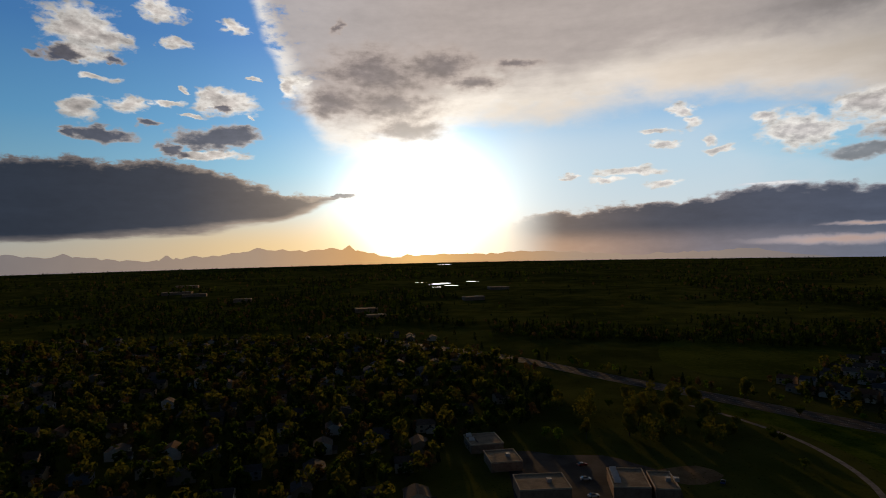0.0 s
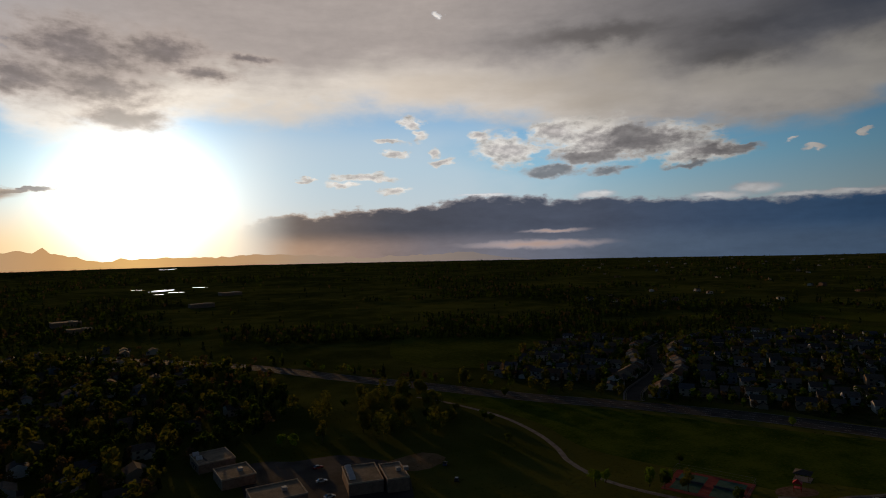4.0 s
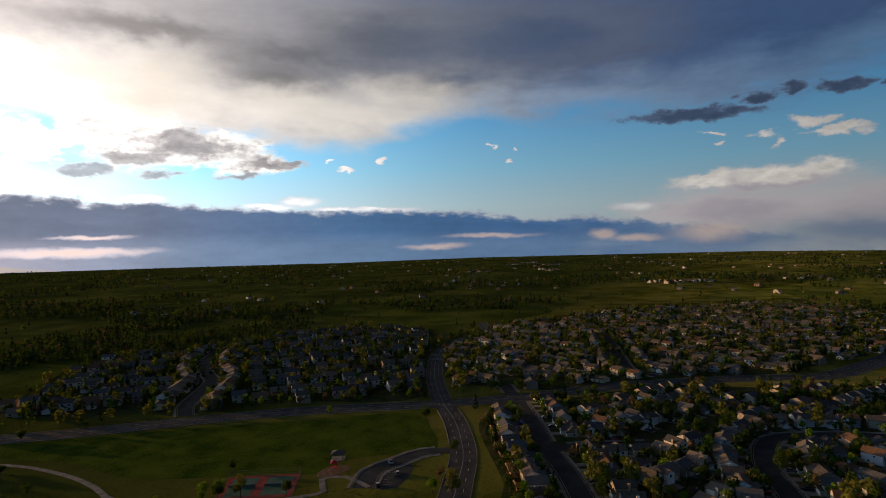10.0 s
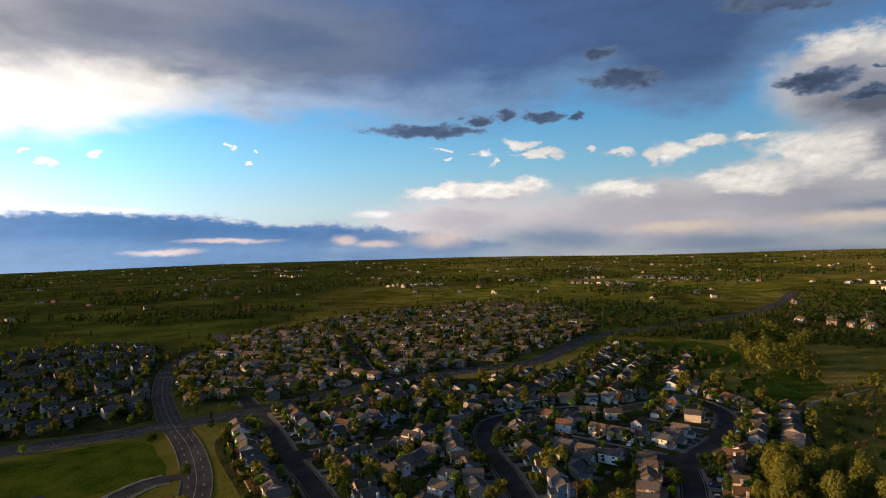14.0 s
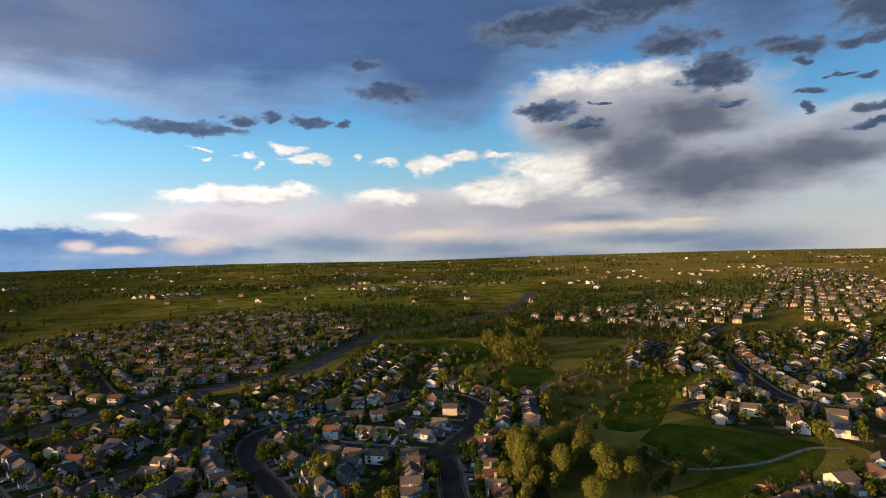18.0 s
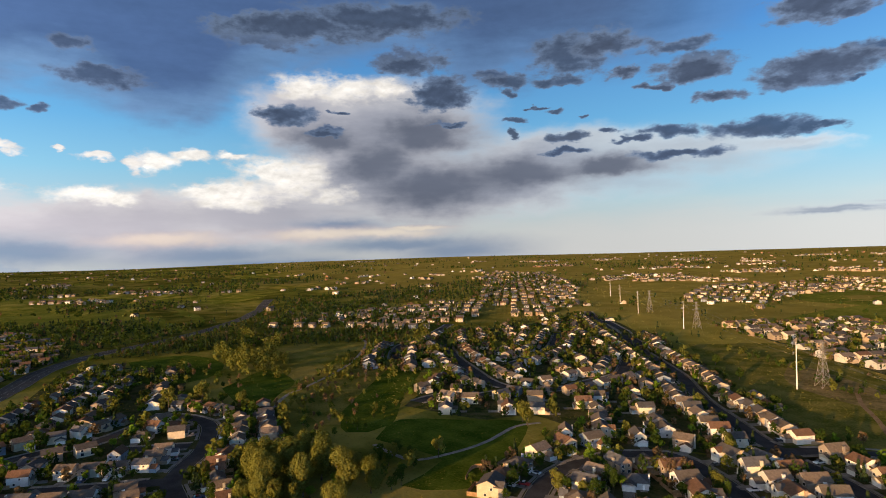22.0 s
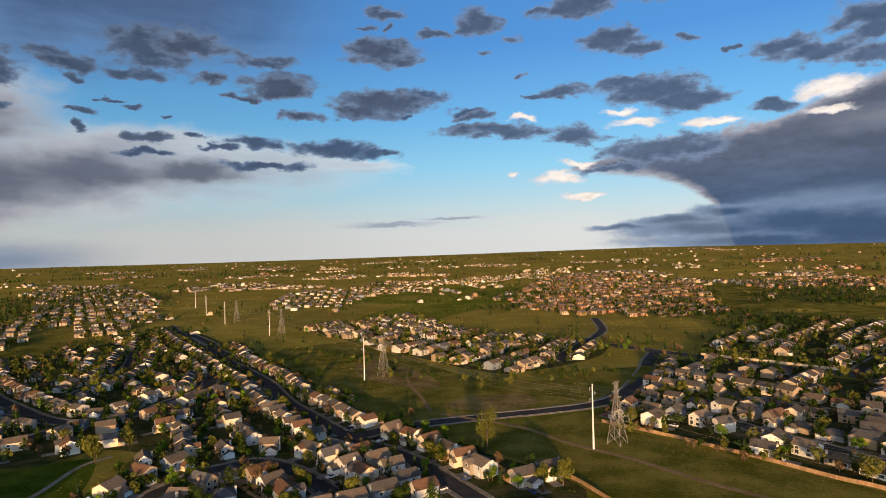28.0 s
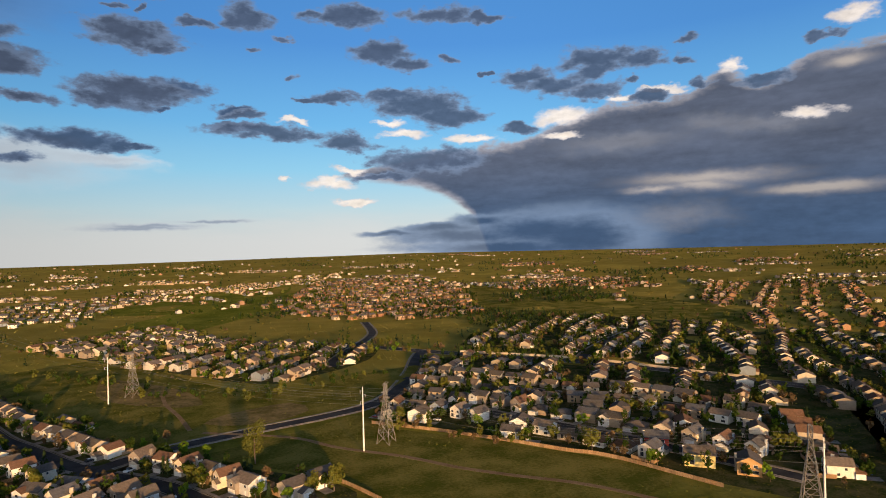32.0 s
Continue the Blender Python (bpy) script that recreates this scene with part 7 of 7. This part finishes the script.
# ---- the park ----
court = thing("tennis_court", "green and red painted tennis court with a low fence", "court")
part("slab", boxes((-15, 15, -12, 12, -0.2, 0.07)), M_COURT_RED, court)
for s in (-7.2, 7.2):
    part("court_surface", boxes((s - 5.2, s + 5.2, -9.5, 9.5, 0.074, 0.09)), M_COURT, court, "green court surface")
    part("net", boxes((s - 5.4, s + 5.4, -0.03, 0.03, 0.09, 1.0)), M_WIRE, court)
for x0, x1, y0, y1 in ((-15, 15, -12.05, -11.98), (-15, 15, 11.98, 12.05), (-15.05, -14.98, -12, 12), (14.98, 15.05, -12, 12)):
    bm = bmesh.new()
    for z in (0.6, 1.5, 2.6):
        box(bm, x0, x1, y0, y1, z, z + 0.05)
    part("fence_rail", bm, M_WIRE, court)
court.matrix_basis = pose(193, 168, 0, 0, 0, 118)

play = thing("play_structure", "red climbing frame with a peaked roof on mulch", "playground")
for x in (-1.2, 1.2):
    for y in (-1.2, 1.2):
        part("post", boxes((x - 0.07, x + 0.07, y - 0.07, y + 0.07, -0.2, 3.2)), M_PLAY_RED, play)
part("platform", boxes((-1.3, 1.3, -1.3, 1.3, 1.3, 1.42)), M_PLAY_RED, play)
bm = bmesh.new()
bmesh.ops.create_cone(bm, cap_ends=True, segments=4, radius1=2.3, radius2=0.05, depth=1.4, matrix=pose(0, 0, 3.9, 0, 0, 45))
part("canopy", bm, M_PLAY_RED, play)
bm = bmesh.new()
v = box(bm, 1.3, 4.2, -0.4, 0.4, 0.1, 0.22)
for p in v:
    p.co.z += (4.2 - p.co.x) * 0.45
part("slide", bm, M_PLAY_RED, play)
play.matrix_basis = pose(219, 149, 0.05, 0, 0, 30)

shelter = thing("picnic_shelter", "small picnic shelter with a hipped brown roof", "shelter")
for x in (-2.4, 2.4):
    for y in (-2.4, 2.4):
        part("post", boxes((x - 0.1, x + 0.1, y - 0.1, y + 0.1, -0.2, 2.6)), M_CEDAR, shelter)
bm = bmesh.new()
hip_roof(bm, -2.6, 2.6, -2.7, 2.7, 2.6, 1.5, 0.5)
part("roof", bm, M_ROOF, shelter)
part("slab", boxes((-3.2, 3.2, -3.2, 3.2, -0.2, 0.1)), M_CONCRETE, shelter)
shelter.matrix_basis = pose(232, 155.5, 0, 0, 0, 25)
patch("park_parking", [(231, 132), (241, 126), (233, 117), (212, 114), (208, 124)], 0.05, M_ASPHALT, "small dark asphalt parking lot by the park", "parking lot")
for k in range(9):
    m = pose(213 + k * 2.6, 117 + k * 1.1, 0, 0, 0, 112)
    o = tagged(part("bay_line", boxes((0, 4.6, -0.06, 0.06, 0.0, 0.06)), M_PAINT, None), "white painted parking bay line", "road marking", "bay lines", "structure")
    o.matrix_basis = pose(213 + k * 2.4, 117.5 + k * 0.9, 0.0, 0, 0, 100)

# ---- road markings ----


def dashes(line, offset, gap, length, width=0.16):
    """A row of painted dashes beside a road's middle line."""
    n = sides(line)
    d = np.concatenate([[0], np.cumsum(np.hypot(*np.diff(line, axis=0).T))])
    verts, faces = [], []
    for s in np.arange(2, d[-1] - length - 2, gap):
        q = []
        for u in (s, s + length):
            x, y = np.interp(u, d, line[:, 0]), np.interp(u, d, line[:, 1])
            nx, ny = np.interp(u, d, n[:, 0]), np.interp(u, d, n[:, 1])
            q.append((x + nx * offset, y + ny * offset, nx, ny))
        (x0, y0, a0, b0), (x1, y1, a1, b1) = q
        k = len(verts)
        for x, y, a, b, w in ((x0, y0, a0, b0, width), (x1, y1, a1, b1, width), (x1, y1, a1, b1, -width), (x0, y0, a0, b0, -width)):
            verts.append((x + a * w, y + b * w, float(land(x, y)) + 0.115))
        faces.append((k, k + 1, k + 2, k + 3))
    return tagged(new("lane_marking", mesh_of("lane_marking", verts, faces, [M_PAINT])), "worn white painted lane dashes", "road marking", "", "stuff")


for line, offs in ((ARTERIAL, (-4.5, 4.5)), (CROSS, (-3.1, 3.1)), (PARKWAY, (-3.2, 3.2))):
    for o in offs:
        dashes(line, o, 11, 3.2)
    dashes(line, 0.0, 8, 7.6, 0.10)
cross_n = sides(CROSS)
for k in (30, 36, 46, 50):
    if k < len(CROSS):
        p, n = CROSS[k], cross_n[k]
        verts, faces = [], []
        for i in range(-4, 5):
            cx, cy = p + n * i * 1.2
            t = np.array([n[1], -n[0]])
            b = len(verts)
            for a, w in ((1.4, 0.3), (1.4, -0.3), (-1.4, -0.3), (-1.4, 0.3)):
                verts.append((cx + t[0] * a + n[0] * w, cy + t[1] * a + n[1] * w, 0.118))
            faces.append((b, b + 1, b + 2, b + 3))
        tagged(new("crosswalk", mesh_of("crosswalk", verts, faces, [M_PAINT])), "white striped crosswalk over the cross street", "road marking", "", "structure")

# ---- grass tufts and brush ----
cells = 2.5
half_n = 420
taken = np.zeros((2 * half_n, 2 * half_n), bool)


def mark(x, y, r):
    i, j, k = int(x / cells) + half_n, int(y / cells) + half_n, int(r / cells) + 1
    if 0 <= i < 2 * half_n and 0 <= j < 2 * half_n:
        taken[max(0, i - k):i + k + 1, max(0, j - k):j + k + 1] = True


for line, half in zip(road_spots, road_halves):
    for p in smooth_line(line[::2], 2.5):
        mark(p[0], p[1], half[0] + 1.0)
for x, y, _t, _s in house_spots:
    mark(x, y, 5.5)
for x, y, r in ((193, 168, 14), (219, 149, 8), (222, 122, 12), (56, 245, 28), (66, 225, 18), (224, 140, 4)):
    mark(x, y, r)
g = np.random.default_rng(21)
N_TUFT = 65000
ta = np.radians(g.uniform(-41, 241, N_TUFT))
te = np.radians(g.uniform(3.0, 25.0, N_TUFT))
tr = 96 / np.tan(te)
ok = tr < 4700
ta, tr = ta[ok], tr[ok]
tx, ty = tr * np.sin(ta), tr * np.cos(ta)
ii, jj = (tx / cells).astype(int) + half_n, (ty / cells).astype(int) + half_n
inb = (ii >= 0) & (ii < 2 * half_n) & (jj >= 0) & (jj < 2 * half_n)
free = ~inb
free[inb] = ~taken[ii[inb], jj[inb]]
tx, ty, tr = tx[free], ty[free], tr[free]
k = len(tx)
tz = land(tx, ty)
th = np.clip(tr * 0.0008, 0.16, 1.8) * g.uniform(0.5, 1.3, k)
tw = th * g.uniform(0.9, 2.0, k)
rot = g.uniform(0, 2 * np.pi, k)
lean = g.normal(0, 0.35, k) * th
ux, uy = np.cos(rot), np.sin(rot)
quads = np.empty((k, 4, 3))
quads[:, 0] = np.stack([tx - ux * tw, ty - uy * tw, tz - 0.05], 1)
quads[:, 1] = np.stack([tx + ux * tw, ty + uy * tw, tz - 0.05], 1)
quads[:, 2] = np.stack([tx + ux * tw * 0.6 - uy * lean, ty + uy * tw * 0.6 + ux * lean, tz + th], 1)
quads[:, 3] = np.stack([tx - ux * tw * 0.7 - uy * lean, ty - uy * tw * 0.7 + ux * lean, tz + th * 0.85], 1)
tagged(new("grass", quads_mesh("grass", quads, [M_TUFT])), "rough green and straw-coloured grass tufts and brush", "grass", "", "stuff")

# ---- single trees that stand out ----
for kind, x, y, k in (("spring", 294, 202, 0.9), ("green", 303, 144, 0.9), ("green", 190, 152, 0.8), ("spring", 181, 178, 1.1), ("olive", 182, 168, 0.8), ("green", 202, 191, 0.7), ("green", 257, 108, 0.8),
                      ("spring", 211, 98, 1.0), ("olive", 212, 90, 0.9), ("russet", 224, 100, 0.8), ("olive", 190, 372, 1.2), ("green", 198, 331, 0.9), ("spring", 225, 319, 0.9), ("cottonwood", 151, 363, 0.6), ("olive", 142, 370, 1.1),
                      ("olive", 149, 337, 1.0), ("green", 162, 286, 0.7), ("spring", 154, 189, 1.2), ("spring", 160, 190, 1.0), ("green", 152, 252, 0.7)):
    tree(kind, x, y, k)
for kind, x, y, k in (("spring", 50, 301, 1.1), ("spring", 56, 297, 1.2), ("olive", 71, 300, 0.9), ("cottonwood", 111, 335, 0.75), ("cottonwood", 136, 355, 0.8), ("olive", 139, 320, 1.2), ("cottonwood", 94, 304, 0.8), ("olive", 113, 373, 1.0),
                      ("olive", 187, 370, 1.0), ("green", 160, 290, 0.8), ("spring", 173, 179, 1.1), ("green", 177, 175, 0.9), ("spring", 37, 401, 0.9), ("cottonwood", 120, 318, 0.8), ("cottonwood", 104, 320, 0.85)):
    tree(kind, x, y, k)
for kind, x, y, k in (("poplar", -4, -286, 1.0), ("spring", 18, -304, 1.0), ("spring", -119, -297, 1.2), ("olive", -153, -240, 1.0), ("spring", -168, -217, 1.2), ("olive", -83, -327, 0.8), ("russet", -94, -331, 0.8), ("spring", -15, -237, 1.0), ("spring", 24, -258, 1.0),
                      ("spring", 128, -239, 1.1), ("russet", 94, -243, 1.3), ("russet", 88, -247, 1.2), ("olive", 81, -281, 0.9), ("olive", 187, -274, 1.1), ("olive", 180, -268, 1.0), ("olive", 186, -203, 0.8), ("green", 264, -212, 0.5), ("green", 250, -208, 0.5)):
    tree(kind, x, y, k)
for kind, x, y, k in (("tallgreen", 277, -29, 1.1), ("tallgreen", 280, -42, 1.1), ("olive", 245, -47, 1.1), ("russet", 262, -40, 1.1), ("spring", 348, -82, 1.0), ("olive", 383, 42, 1.1), ("green", 339, 17, 1.3), ("green", 317, 2, 1.4), ("spring", 327, -112, 0.9),
                      ("green", 230, -94, 1.2), ("russet", 391, -151, 1.2), ("olive", 382, -164, 1.3), ("olive", 370, -180, 1.3), ("olive", 342, -192, 1.1), ("green", 363, -190, 1.2), ("olive", 418, -34, 1.0), ("green", 88, -368, 0.9), ("green", 122, -448, 1.1), ("green", 152, -494, 1.1), ("green", 174, -483, 1.0)):
    tree(kind, x, y, k)
